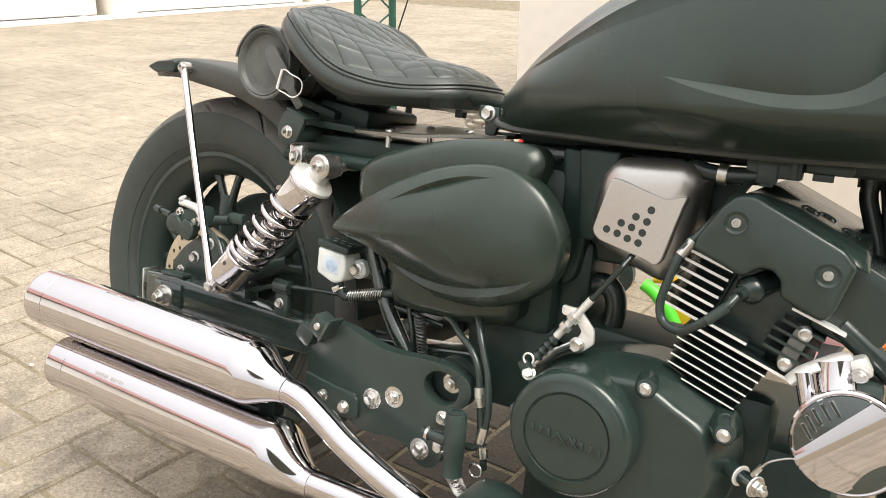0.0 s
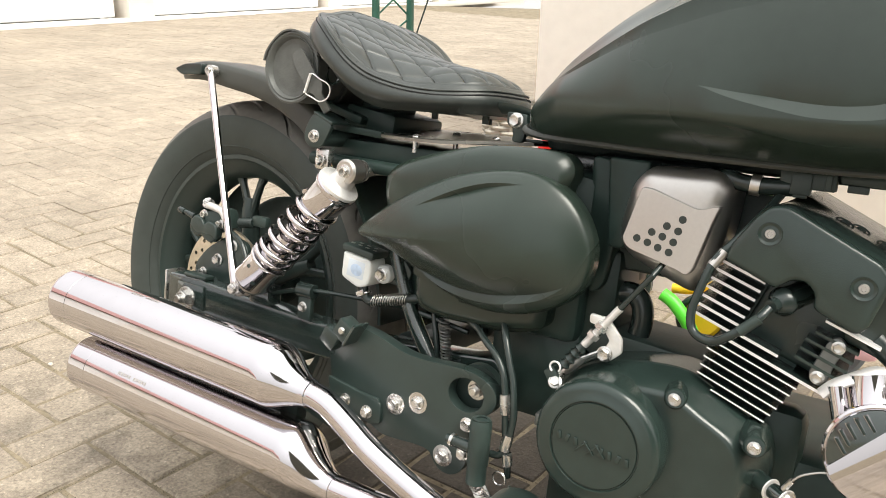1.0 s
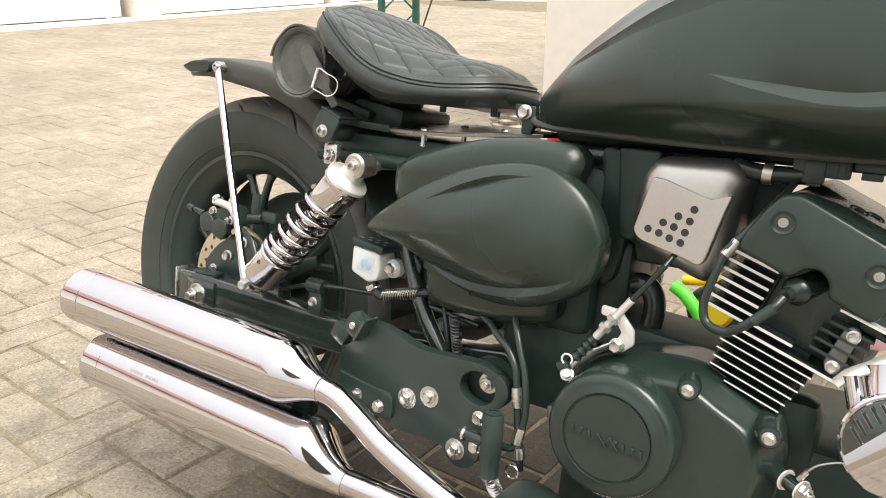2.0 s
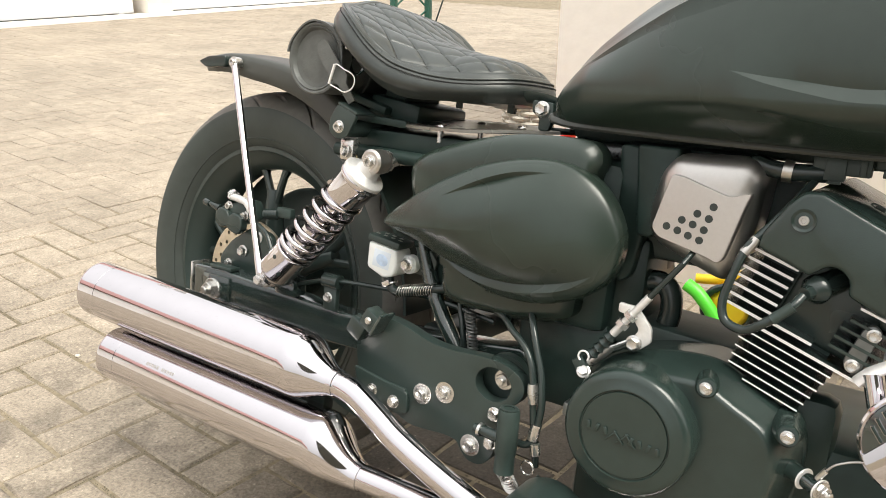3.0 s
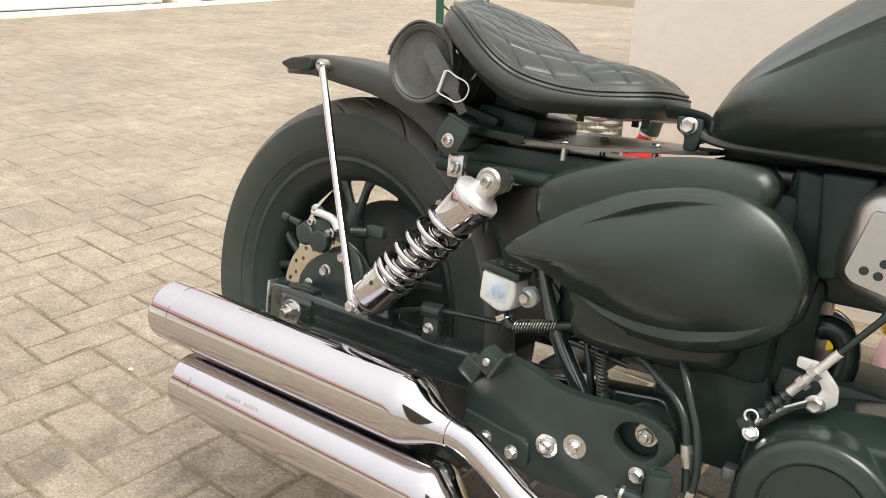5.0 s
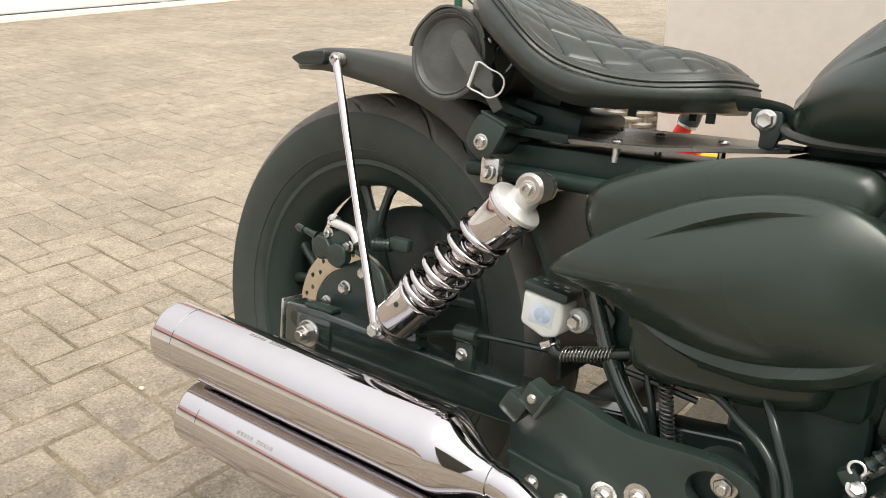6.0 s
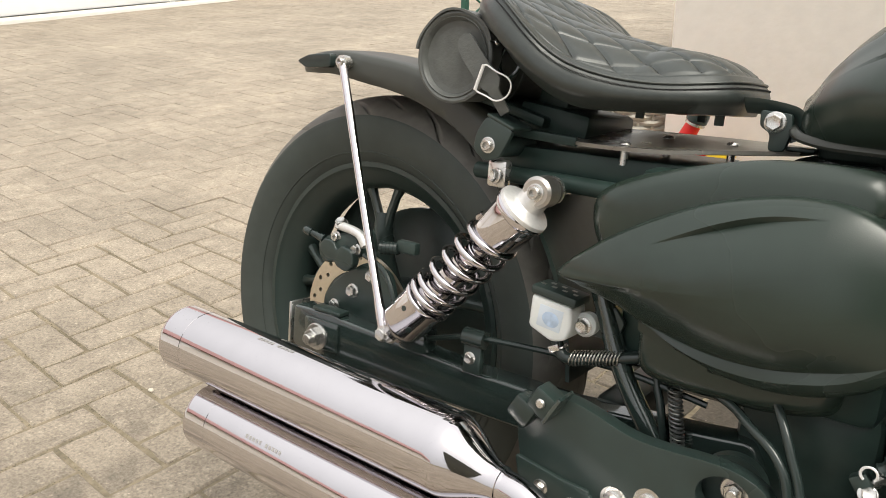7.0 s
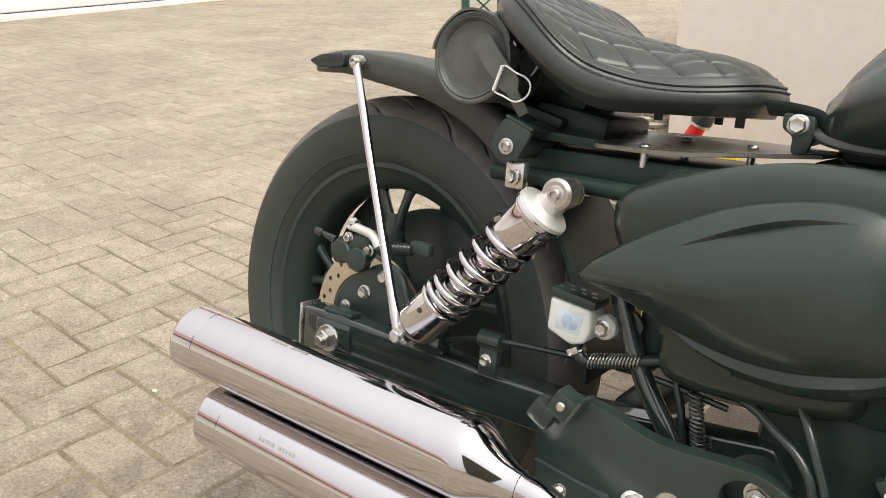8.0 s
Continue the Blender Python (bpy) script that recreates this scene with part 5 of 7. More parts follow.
    tube(bm, [(0.351 + 0.008 * math.cos(a), -0.141 + 0.008 * math.sin(a), 0.382 + 0.004 * math.cos(a)) for a in (2 * math.pi * j / 20 for j in range(20))], 0.0016, 6, closed=True)
    part("hose_clamp", bm, M_ZINC, hose)


brake_reservoir()

def seat():
    """A solo seat: wide tail that kicks up, narrow nose, quilted diamonds inside a piped edge."""
    plan = [(p.x, p.y) for p in spline([(0.176, 0, 0), (0.184, -0.052, 0), (0.208, -0.104, 0), (0.242, -0.138, 0), (0.280, -0.150, 0), (0.325, -0.142, 0), (0.370, -0.126, 0), (0.410, -0.111, 0), (0.442, -0.094, 0), (0.462, -0.072, 0), (0.470, -0.040, 0), (0.472, 0, 0),
                                        (0.471, 0.038, 0), (0.462, 0.070, 0), (0.442, 0.094, 0), (0.410, 0.111, 0), (0.370, 0.126, 0), (0.325, 0.142, 0), (0.280, 0.150, 0), (0.242, 0.138, 0), (0.208, 0.104, 0), (0.184, 0.052, 0)], 480, True)]
    plan = [(x, y if y < 0 else y * (1 - 0.35 * max(0.0, min(1.0, (x - 0.36) / 0.11)))) for x, y in plan]
    mid = (0.325, 0.0)
    ridge = [(0.10, 0.780), (0.175, 0.760), (0.21, 0.748), (0.25, 0.732), (0.29, 0.715), (0.33, 0.704), (0.37, 0.6985), (0.42, 0.6925), (0.465, 0.686), (0.50, 0.680)]
    edge = [(0.10, 0.775), (0.175, 0.755), (0.21, 0.744), (0.24, 0.732), (0.255, 0.722), (0.272, 0.708), (0.29, 0.691), (0.312, 0.674), (0.335, 0.664), (0.37, 0.656), (0.405, 0.654), (0.44, 0.657), (0.475, 0.663), (0.50, 0.668)]

    def rise(x, y):
        """The tail sits a little higher on its far side."""
        u, v = min(1.0, max(0.0, (y + 0.065) / 0.08)), min(1.0, max(0.0, (0.31 - x) / 0.09))
        return 0.0115 * u * u * (3 - 2 * u) * v * v * (3 - 2 * v)

    def top(x, y, s):
        lift = rise(x, y)
        zr, ze = smooth1(ridge, x, 0.02) + lift, smooth1(edge, x, 0.012) + lift
        z = ze + (zr - ze) * (1 - s ** (2.6 + 6.0 * max(0.0, min(1.0, (x - 0.38) / 0.08))))
        if s < 0.955:
            fade = min(1.0, (0.955 - s) / 0.03)
            a, b = (0.6 * x + y - 0.0645) / 0.0375, (0.6 * x - y - 0.0645) / 0.0375
            da, db = abs(a - round(a)) * 0.032, abs(b - round(b)) * 0.032
            soft_a, soft_b = math.exp(-da / 0.0045), math.exp(-db / 0.0045)
            z -= fade * (0.0034 * max(soft_a, soft_b) + 0.0012 * min(soft_a, soft_b) + 0.0016 * math.exp(-(min(da, db) / 0.0011) ** 2))
        if abs(s - 0.955) < 0.012:
            z -= 0.0022 * (1 - abs(s - 0.955) / 0.012)
        return z
    bm = nb()
    steps = [1 - i / 170 for i in range(170)]
    prev = None
    n = len(plan)
    for i, s in enumerate(steps):
        ring = [bm.verts.new((mid[0] + (x - mid[0]) * s, y * s, top(mid[0] + (x - mid[0]) * s, y * s, s))) for x, y in plan]
        if prev:
            for j in range(n):
                bm.faces.new((prev[j], prev[(j + 1) % n], ring[(j + 1) % n], ring[j]))
        prev = ring
    c = bm.verts.new((mid[0], 0, top(mid[0], 0, 0)))
    for j in range(n):
        bm.faces.new((prev[j], prev[(j + 1) % n], c))
    body = part("seat", bm, M_LEATHER, bike, "black leather solo seat with diamond quilting", sharp=75)
    # skirt below the piped edge
    bm = nb()
    base = [(0.10, 0.722), (0.175, 0.706), (0.22, 0.688), (0.263, 0.660), (0.30, 0.637), (0.325, 0.627), (0.35, 0.624), (0.40, 0.626), (0.44, 0.628), (0.475, 0.630), (0.50, 0.634)]
    rows = []
    for k in range(9):
        t = k / 8
        row = []
        for x, y in plan:
            dx, dy = x - mid[0], y
            L = math.hypot(dx, dy)
            z0 = smooth1(edge, x, 0.012) + rise(x, y)
            z1 = smooth1(base, x, 0.012)
            bulge = (0.007 + 0.006 * max(0.0, min(1.0, (0.33 - x) / 0.1))) * math.sin(math.pi * min(1, t * 1.15)) - (0.014 if x < 0.44 else 0.004) * max(0.0, t - 0.65) / 0.35
            row.append(bm.verts.new((x + dx / L * bulge, y + dy / L * bulge, z0 + (z1 - z0) * t - 0.0005)))
        rows.append(row)
    for a, b in zip(rows, rows[1:]):
        for j in range(n):
            bm.faces.new((a[j], a[(j + 1) % n], b[(j + 1) % n], b[j]))
    bm.faces.new(rows[-1])
    part("skirt", bm, M_LEATHER, body, "smooth black leather skirt", sharp=75)
    bm = nb()
    tube(bm, [(mid[0] + (x - mid[0]) * 1.012, y * 1.012, smooth1(edge, x, 0.012) + rise(x, y) - 0.001) for x, y in plan], 0.0014, 8, closed=True)
    part("piping", bm, M_LEATHER, body)
    # stitches of the seam
    bm = nb()
    for j in range(0, n):
        x, y = plan[j]
        x2, y2 = plan[(j + 1) % n]
        for f0, f1 in ((0.08, 0.42), (0.58, 0.92)):
            pts = []
            for f in (f0, f1):
                xx, yy = x + (x2 - x) * f, y + (y2 - y) * f
                dx, dy = xx - mid[0], yy
                L = math.hypot(dx, dy)
                pts.append((xx + dx / L * 0.0056, yy + dy / L * 0.0056, smooth1(edge, xx, 0.012) + rise(xx, yy) - 0.0062))
            tube(bm, pts, 0.0008, 5)
    part("seam_stitches", bm, M_THREAD, body)
    # thread of the quilting, sunk in its lines
    outline = sorted((math.atan2(y, x - mid[0]), math.hypot(x - mid[0], y)) for x, y in plan)
    bm = nb()
    for sgn in (1, -1):
        for k in range(-3, 10):
            run = []
            for i in range(0, 130):
                x = 0.178 + i * 0.0023
                y = sgn * (0.0645 + 0.0375 * k - 0.6 * x)
                s = math.hypot(x - mid[0], y) / curve1(outline, math.atan2(y, x - mid[0]))
                run.append(Vector((x, y, top(x, y, s) + 0.0006)) if s < 0.945 else None)
            for p, q in zip(run, run[1:]):
                if p and q:
                    tube(bm, [p.lerp(q, 0.12), p.lerp(q, 0.5) + Vector((0, 0, 0.0002)), p.lerp(q, 0.88)], 0.00055, 4)
    part("quilt_stitches", bm, M_THREAD, body)
    bm = nb()
    block(bm, (0.385, 0, 0.640), (0.17, 0.10, 0.012), 0.004)
    part("seat_pan", bm, M_PLASTIC, body, "black seat pan")
    for x, y in ((0.448, -0.04), (0.36, -0.026), (0.40, 0.06)):
        bm = nb()
        block(bm, (x, y, 0.629), (0.009, 0.005, 0.022), 0.001)
        part("pan_clip", bm, M_PLASTIC, body)
    # hinge at the nose: a folded strap with a hex bolt and a bent leg
    bm = nb()
    tube(bm, spline([(0.475, -0.054, 0.640), (0.490, -0.056, 0.640), (0.512, -0.056, 0.637), (0.523, -0.056, 0.633), (0.526, -0.056, 0.622), (0.516, -0.056, 0.616), (0.505, -0.056, 0.6165)], 30), 0.0032, 8, flat=3.2)
    hinge = part("seat_hinge", bm, M_POWDER, bike, "black folded seat hinge")
    bm = nb()
    plate(bm, soft_poly([(0.492, 0.637), (0.520, 0.635), (0.522, 0.619), (0.517, 0.600), (0.503, 0.600), (0.503, 0.616), (0.493, 0.622)], 0.004), [], -0.060, -0.068, 0.001)
    part("hinge_leg", bm, M_POWDER, hinge)
    bolt(hinge, (0.5065, -0.068, 0.6265), 0.0078, "hex")
    bm = nb()
    block(bm, (0.522, -0.050, 0.6035), (0.040, 0.018, 0.004), 0.001)
    part("hinge_foot", bm, M_POWDER, hinge)
    bm = nb()
    block(bm, (0.265, 0.0, 0.635), (0.04, 0.09, 0.05), 0.006, (0, 12, 0))
    part("seat_support", bm, M_SOOT, bike)


seat()


def fuel_tank():
    """A long, wide teardrop tank: a tucked foot, a bulging flank with a blade crease, a dark facet under the top panel."""
    wide = [(0.5205, 0.020), (0.5240, 0.046), (0.5275, 0.070), (0.5310, 0.088), (0.5370, 0.099), (0.548, 0.111), (0.567, 0.126), (0.583, 0.140), (0.613, 0.155), (0.646, 0.168), (0.682, 0.184), (0.76, 0.204), (0.88, 0.212), (1.0, 0.204), (1.10, 0.168), (1.18, 0.10), (1.21, 0.03)]
    foot = [(0.5205, 0.018), (0.5240, 0.044), (0.5275, 0.067), (0.5310, 0.084), (0.5370, 0.095), (0.548, 0.101), (0.586, 0.111), (0.66, 0.125), (0.76, 0.139), (0.88, 0.145), (1.0, 0.139), (1.10, 0.112), (1.18, 0.065), (1.21, 0.018)]
    brow = [(0.5205, 0.014), (0.5310, 0.070), (0.548, 0.092), (0.567, 0.108), (0.613, 0.135), (0.646, 0.148), (0.682, 0.166), (0.76, 0.186), (0.88, 0.195), (1.0, 0.187), (1.10, 0.15), (1.18, 0.085), (1.21, 0.02)]
    cut = [(0.5205, 0.632), (0.5310, 0.650), (0.548, 0.663), (0.567, 0.6745), (0.613, 0.693), (0.646, 0.708), (0.682, 0.721), (0.76, 0.744), (0.88, 0.768), (1.0, 0.772), (1.10, 0.752), (1.21, 0.69)]
    lip = [(0.5205, 0.6330), (0.5310, 0.6510), (0.548, 0.6640), (0.567, 0.6755), (0.613, 0.700), (0.646, 0.7185), (0.682, 0.7355), (0.76, 0.768), (0.88, 0.800), (1.0, 0.802), (1.10, 0.775), (1.21, 0.70)]
    high = [(0.5205, 0.645), (0.5310, 0.664), (0.545, 0.681), (0.556, 0.695), (0.5715, 0.711), (0.59, 0.7255), (0.62, 0.7475), (0.645, 0.7645), (0.70, 0.793), (0.76, 0.820), (0.88, 0.846), (1.0, 0.842), (1.10, 0.814), (1.18, 0.755), (1.21, 0.71)]
    low = [(0.5205, 0.622), (0.5240, 0.616), (0.535, 0.612), (0.56, 0.608), (0.70, 0.606), (0.86, 0.606), (1.0, 0.612), (1.10, 0.625), (1.21, 0.66)]
    under = [(0.595, 0.618), (0.6135, 0.6234), (0.6393, 0.6331), (0.6751, 0.6402), (0.7071, 0.6431), (0.7372, 0.6433), (0.7708, 0.6414), (0.8021, 0.6362), (0.8371, 0.6287), (0.90, 0.615)]
    blade = Blade([(0.7515, 0.6738), (0.7817, 0.6703), (0.8069, 0.6684), (0.8313, 0.6656), (0.8546, 0.6638), (0.8766, 0.6642), (0.8972, 0.6672), (0.9108, 0.6725), (0.9216, 0.6802), (0.935, 0.695), (0.96, 0.725), (1.0, 0.765)], [(0.7515, 0.6733), (0.7721, 0.6665), (0.7933, 0.6614), (0.8209, 0.6564), (0.845, 0.6527), (0.8677, 0.6519), (0.8891, 0.6530), (0.9093, 0.6569), (0.9208, 0.6614), (0.938, 0.673), (0.968, 0.707), (1.0, 0.7645)], 0.0085, 0.10, True)

    def section(x):
        """Half of the tank's cross-section, from the keel up the flank to the ridge."""
        w, f, t, zb = smooth1(wide, x, 0.008), smooth1(foot, x, 0.008), smooth1(brow, x, 0.012), smooth1(low, x, 0.01)
        z1, z2, zt = smooth1(cut, x, 0.012), smooth1(lip, x, 0.012), smooth1(high, x, 0.012)
        z0 = min(zb + 0.045, zb + 0.6 * (z1 - zb))
        line = spline([(0, 0, zb), (0.6 * f, 0, zb), (0.94 * f, 0, zb + 0.0005), (f, 0, zb + 0.002)], 13)[:-1]
        line += [Vector((w - (w - f) * (1 - k / 40) ** 2.2, 0, zb + 0.002 + (z0 - zb - 0.002) * k / 40)) for k in range(40)]
        # the rows of the flank are laid along the blade's two edges
        xb = min(max(x, blade.x0 + 0.0005), blade.x1 - 0.0005)
        d = min(max(curve1(blade.low, xb), z0 + 0.0005), z0 + 0.5 * (z1 - z0))
        u = min(max(curve1(blade.up, xb), d + 0.0005), d + 0.3 * (z1 - d))
        rows = [z0 + (d - z0) * k / 16 for k in range(16)] + [d + (u - d) * k / 12 for k in range(12)] + [u + (z1 - u) * (k / 56) ** 1.25 for k in range(57)]
        line += [Vector((w - (w - t) * max(0.0, (z - z0) / (z1 - z0)) ** 1.8, 0, z)) for z in rows]
        # a near-vertical facet, then the top panel rolling over to a flat crown
        line += spline([(t - 0.0015, 0, z2), (0.88 * t - 0.002, 0, z2 + 0.27 * (zt - z2)), (0.72 * t, 0, z2 + 0.62 * (zt - z2)), (0.55 * t, 0, z2 + 0.88 * (zt - z2)), (0.38 * t, 0, zt - 0.0008), (0, 0, zt)], 26)
        out = []
        for p in line:
            y, z = p.x, p.z
            if under[0][0] < x < under[-1][0] and y > 0.5 * w:
                s = math.sin(math.pi * (x - under[0][0]) / (under[-1][0] - under[0][0]))
                y -= 0.005 * s / (1 + math.exp((z - smooth1(under, x, 0.02)) / 0.0016))
            out.append((y - (blade.cut(x, z) if y > 0.9 * t else 0.0), z))
        return out
    bm = nb()
    rings = []
    m = 260
    for i in range(m):
        t = i / (m - 1)
        x = 0.5205 + 0.6895 * t ** 1.2
        sec = section(x)
        rings.append([bm.verts.new((x, -y, z)) for y, z in sec] + [bm.verts.new((x, y, z)) for y, z in sec[-2:0:-1]])
    n = len(rings[0])
    for a, b in zip(rings, rings[1:]):
        for j in range(n):
            bm.faces.new((a[j], a[(j + 1) % n], b[(j + 1) % n], b[j]))
    bm.faces.new(rings[0])
    bm.faces.new(rings[-1])
    tank = part("fuel_tank", bm, M_PAINT, bike, "satin black teardrop fuel tank with blade creases", sharp=24)
    bm = nb()
    path = []
    for i in range(60):
        x = 0.520 + 0.590 * (i / 59) ** 1.5
        path.append((x, -smooth1(foot, x + 0.006, 0.008) - 0.001, smooth1(low, x, 0.01) + 0.003))
    tube(bm, path, 0.0046, 8, flat=0.8)
    part("lower_flange", bm, M_FENDER, tank, "rolled lower flange")
    bm = nb()
    lathe(bm, [(0, 0), (0, 0.03), (0.008, 0.032), (0.014, 0.028), (0.014, 0)], (0.90, 0, 0.84), (0, 0, 1), 32)
    part("filler_cap", bm, M_POWDER, tank)
    bm = nb()
    block(bm, (0.80, 0, 0.610), (0.52, 0.10, 0.03), 0.01)
    part("backbone", bm, M_DARK, bike)


fuel_tank()


def silver_cover():
    """The brushed silver injector cover with its raised, drilled panel."""
    out = soft_poly([(0.699, 0.594), (0.776, 0.598), (0.788, 0.585), (0.786, 0.545), (0.777, 0.485), (0.764, 0.469), (0.752, 0.470), (0.690, 0.495), (0.677, 0.510), (0.676, 0.531), (0.684, 0.574)], 0.010)
    fine = []
    for (x, z), (x2, z2) in zip(out, out[1:] + out[:1]):
        fine += [(x + (x2 - x) * k / 3, z + (z2 - z) * k / 3) for k in range(3)]
    mid = (0.735, 0.537)
    bm = nb()
    dome(bm, fine, mid, lambda s, x, z: -0.124 - 0.032 * (1 - s ** (2.4 + 60.0 * max(0.0, z - 0.525))) ** 0.5, 26)
    cov = part("injector_cover", bm, M_SILVER, bike, "satin silver side cover with drilled holes", sharp=60)
    bm = nb()
    plate(bm, out, [], -0.07, -0.124)
    part("cover_flange", bm, M_SILVER, cov)
    panel = soft_poly([(0.7015, 0.5725), (0.7135, 0.5715), (0.757, 0.5580), (0.763, 0.5575), (0.7815, 0.5640), (0.7770, 0.5500), (0.7642, 0.4955), (0.7585, 0.4893), (0.7494, 0.4935), (0.6955, 0.5070), (0.6880, 0.5155)], 0.005)
    holes = [circle2(x, z, 0.0040, 16) for x, z in ((0.7473, 0.5450), (0.7446, 0.5328), (0.7415, 0.5210), (0.7386, 0.5101), (0.7328, 0.5363), (0.7299, 0.5249), (0.7270, 0.5130), (0.7186, 0.5279), (0.7158, 0.5166), (0.7043, 0.5193))]
    bm = nb()
    plate(bm, [((x - 0.733) * 0.97 + 0.733, (z - 0.532) * 0.97 + 0.532) for x, z in panel], holes, -0.1585, -0.1612)
    part("drilled_panel", bm, M_SILVER, cov, "raised panel drilled with ten round holes", sharp=20)
    bm = nb()
    plate(bm, panel, [], -0.125, -0.1606, 0.0042)
    part("panel_step", bm, M_SILVER, cov, "rounded shoulder of the drilled panel", sharp=50)
    # shade inside the drilled holes put in as a black plate
    bm = nb()
    plate(bm, soft_poly([(0.697, 0.514), (0.742, 0.502), (0.755, 0.549), (0.742, 0.552), (0.697, 0.526)], 0.003), [], -0.1550, -0.1609)
    part("hole_backing", bm, M_HOSE, cov, "dark plate behind the holes that puts in their shade")
    bm = nb()
    plate(bm, soft_poly([(0.652, 0.598), (0.70, 0.598), (0.682, 0.50), (0.664, 0.50)], 0.006), [], -0.08, -0.13, 0.004)
    part("mounting_block", bm, M_SOOT, bike)
    # black block added to close the see-through gap behind the silver cover
    bm = nb()
    block(bm, (0.685, -0.01, 0.535), (0.13, 0.16, 0.13), 0.012)
    part("cover_gap_block", bm, M_PLASTIC, bike, "black block filling the gap behind the silver cover")


silver_cover()


def tilt(x, z, deg):
    a = radians(deg)
    return (x * math.cos(a) + z * math.sin(a), -x * math.sin(a) + z * math.cos(a))


def cylinder():
    """The front cylinder: thin cooling fins with polished edges, head cover, plug and lead."""
    T = 19.0
    base = Vector((0.812, 0.360))
    bm = nb()
    q = [tilt(x, z, T) for x, z in ((-0.030, -0.03), (0.036, -0.03), (0.036, 0.16), (-0.060, 0.16), (-0.060, 0.08), (-0.030, 0.06))]
    plate(bm, [(base.x + x, base.y + z) for x, z in q], [], 0.0, -0.13)
    barrel = part("cylinder", bm, M_SOOT, bike, "black finned engine cylinder with polished fin edges")
    rows = [(-0.030 + 0.002 * (6 - i) if i < 1 else -0.0375 - 0.0012 * (i - 1), 0.0385 + 0.0016 * i, 0.0160 + 0.0090 * i) for i in range(6)]
    rows += [(-0.028, 0.0660, 0.0695)]
    rows += [(-0.0705, -0.0250, 0.0775 + 0.0098 * i) for i in range(7)]
    rows += [(-0.0225, 0.0180, 0.0798)]
    for x0, x1, z in rows:
        h = 0.0007 if z < 0.065 else 0.0013
        p = [tilt(x, zz, T) for x, zz in ((x0, z - h), (x1, z - h), (x1, z + h), (x0, z + h))]
        bm = nb()
        plate(bm, [(base.x + x, base.y + zz) for x, zz in p], [], -0.02, -0.158)
        fin = part("fin", bm, M_ENGINE, barrel)
        bm = nb()
        plate(bm, [(base.x + x, base.y + zz) for x, zz in p], [], -0.1582, -0.1592)
        part("polished_edge", bm, M_ALU, fin, "polished aluminium edge")
    for x0, x1, z in ((0.030, 0.074, 0.088), (0.030, 0.074, 0.098), (0.030, 0.074, 0.108), (0.034, 0.074, 0.118)):
        p = [tilt(x, zz, T) for x, zz in ((x0, z - 0.0014), (x1, z - 0.0014), (x1, z + 0.0014), (x0, z + 0.0014))]
        bm = nb()
        plate(bm, [(base.x + x, base.y + zz) for x, zz in p], [], -0.02, -0.157)
        part("head_fin", bm, M_ENGINE, barrel)
    p = [tilt(x, zz, T) for x, zz in ((0.036, 0.1312), (0.086, 0.1312), (0.086, 0.1336), (0.036, 0.1336))]
    bm = nb()
    plate(bm, [(base.x + x, base.y + zz) for x, zz in p], [], -0.05, -0.162)
    part("gasket_edge", bm, M_ALU, barrel, "bright gasket edge")
    bm = nb()
    plate(bm, soft_poly([(base.x + x, base.y + z) for x, z in (tilt(x, z, T) for x, z in ((-0.024, 0.074), (0.06, 0.074), (0.06, 0.150), (-0.024, 0.150)))], 0.01), [], -0.02, -0.132, 0.004)
    part("head_casting", bm, M_ENGINE, barrel)
    # head cover: a flat face with a broad rounded edge, and a top that rises inwards
    out = soft_poly([(0.795, 0.515), (0.797, 0.528), (0.817, 0.561), (0.827, 0.572), (0.842, 0.574), (0.924, 0.535), (0.936, 0.521), (0.924, 0.476), (0.915, 0.468), (0.904, 0.472), (0.877, 0.484), (0.877, 0.497), (0.868, 0.507), (0.856, 0.507), (0.847, 0.499), (0.842, 0.496)], 0.005)
    bm = nb()
    plate(bm, out, [], 0.05, -0.176, 0.011)
    cov = part("head_cover", bm, M_ENGINE, bike, "black cylinder head cover with two deep-set bolts", sharp=60)
    bm = nb()
    slope, rise = Vector((0.905, 0, -0.425)), Vector((0.425, 0, 0.905))
    o = Vector((0.834, 0, 0.572))
    rows = []
    for i in range(23):
        s = i / 22
        row = []
        for j in range(21):
            y = -0.168 + 0.28 * (j / 20) ** 1.4
            inner = 0.85 * min(1.0, (y + 0.168) / 0.022) ** 0.6 + 0.15 * max(0.0, min(1.0, (y + 0.143) / 0.15))
            h = 0.017 * inner * min(1.0, (1 - s) / 0.10) ** 0.5 * min(1.0, s / 0.10) ** 0.5
            if s < 0.36 and y < -0.085:
                h *= 0.45 + 0.55 * s / 0.36
            row.append(bm.verts.new(o + slope * (-0.004 + 0.128 * s) + Vector((0, y, 0)) + rise * (h - 0.002)))
        rows.append(row)
    for p, q in zip(rows, rows[1:]):
        for j in range(20):
            bm.faces.new((p[j], p[j + 1], q[j + 1], q[j]))
    part("cover_top", bm, M_ENGINE, cov, "sloping top of the head cover", sharp=50)
    for x, z in ((0.831, 0.546), (0.914, 0.511)):
        bm = nb()
        lathe(bm, [(0, 0.0), (0, 0.0070), (0.0016, 0.0095), (0.0022, 0.0106), (0.0, 0.0112)], (x, -0.1755, z), (0, -1, 0), 28)
        part("bolt_seat", bm, M_ENGINE, cov, "dark countersunk ring")
        bolt(cov, (x, -0.1735, z), 0.0046, "allen").data = DARK_BOLT
    for s, y in ((0.44, -0.115), (0.56, -0.090), (0.76, -0.105)):
        bm = nb()
        h = 0.017 * (0.85 + 0.15 * min(1.0, (y + 0.143) / 0.15))
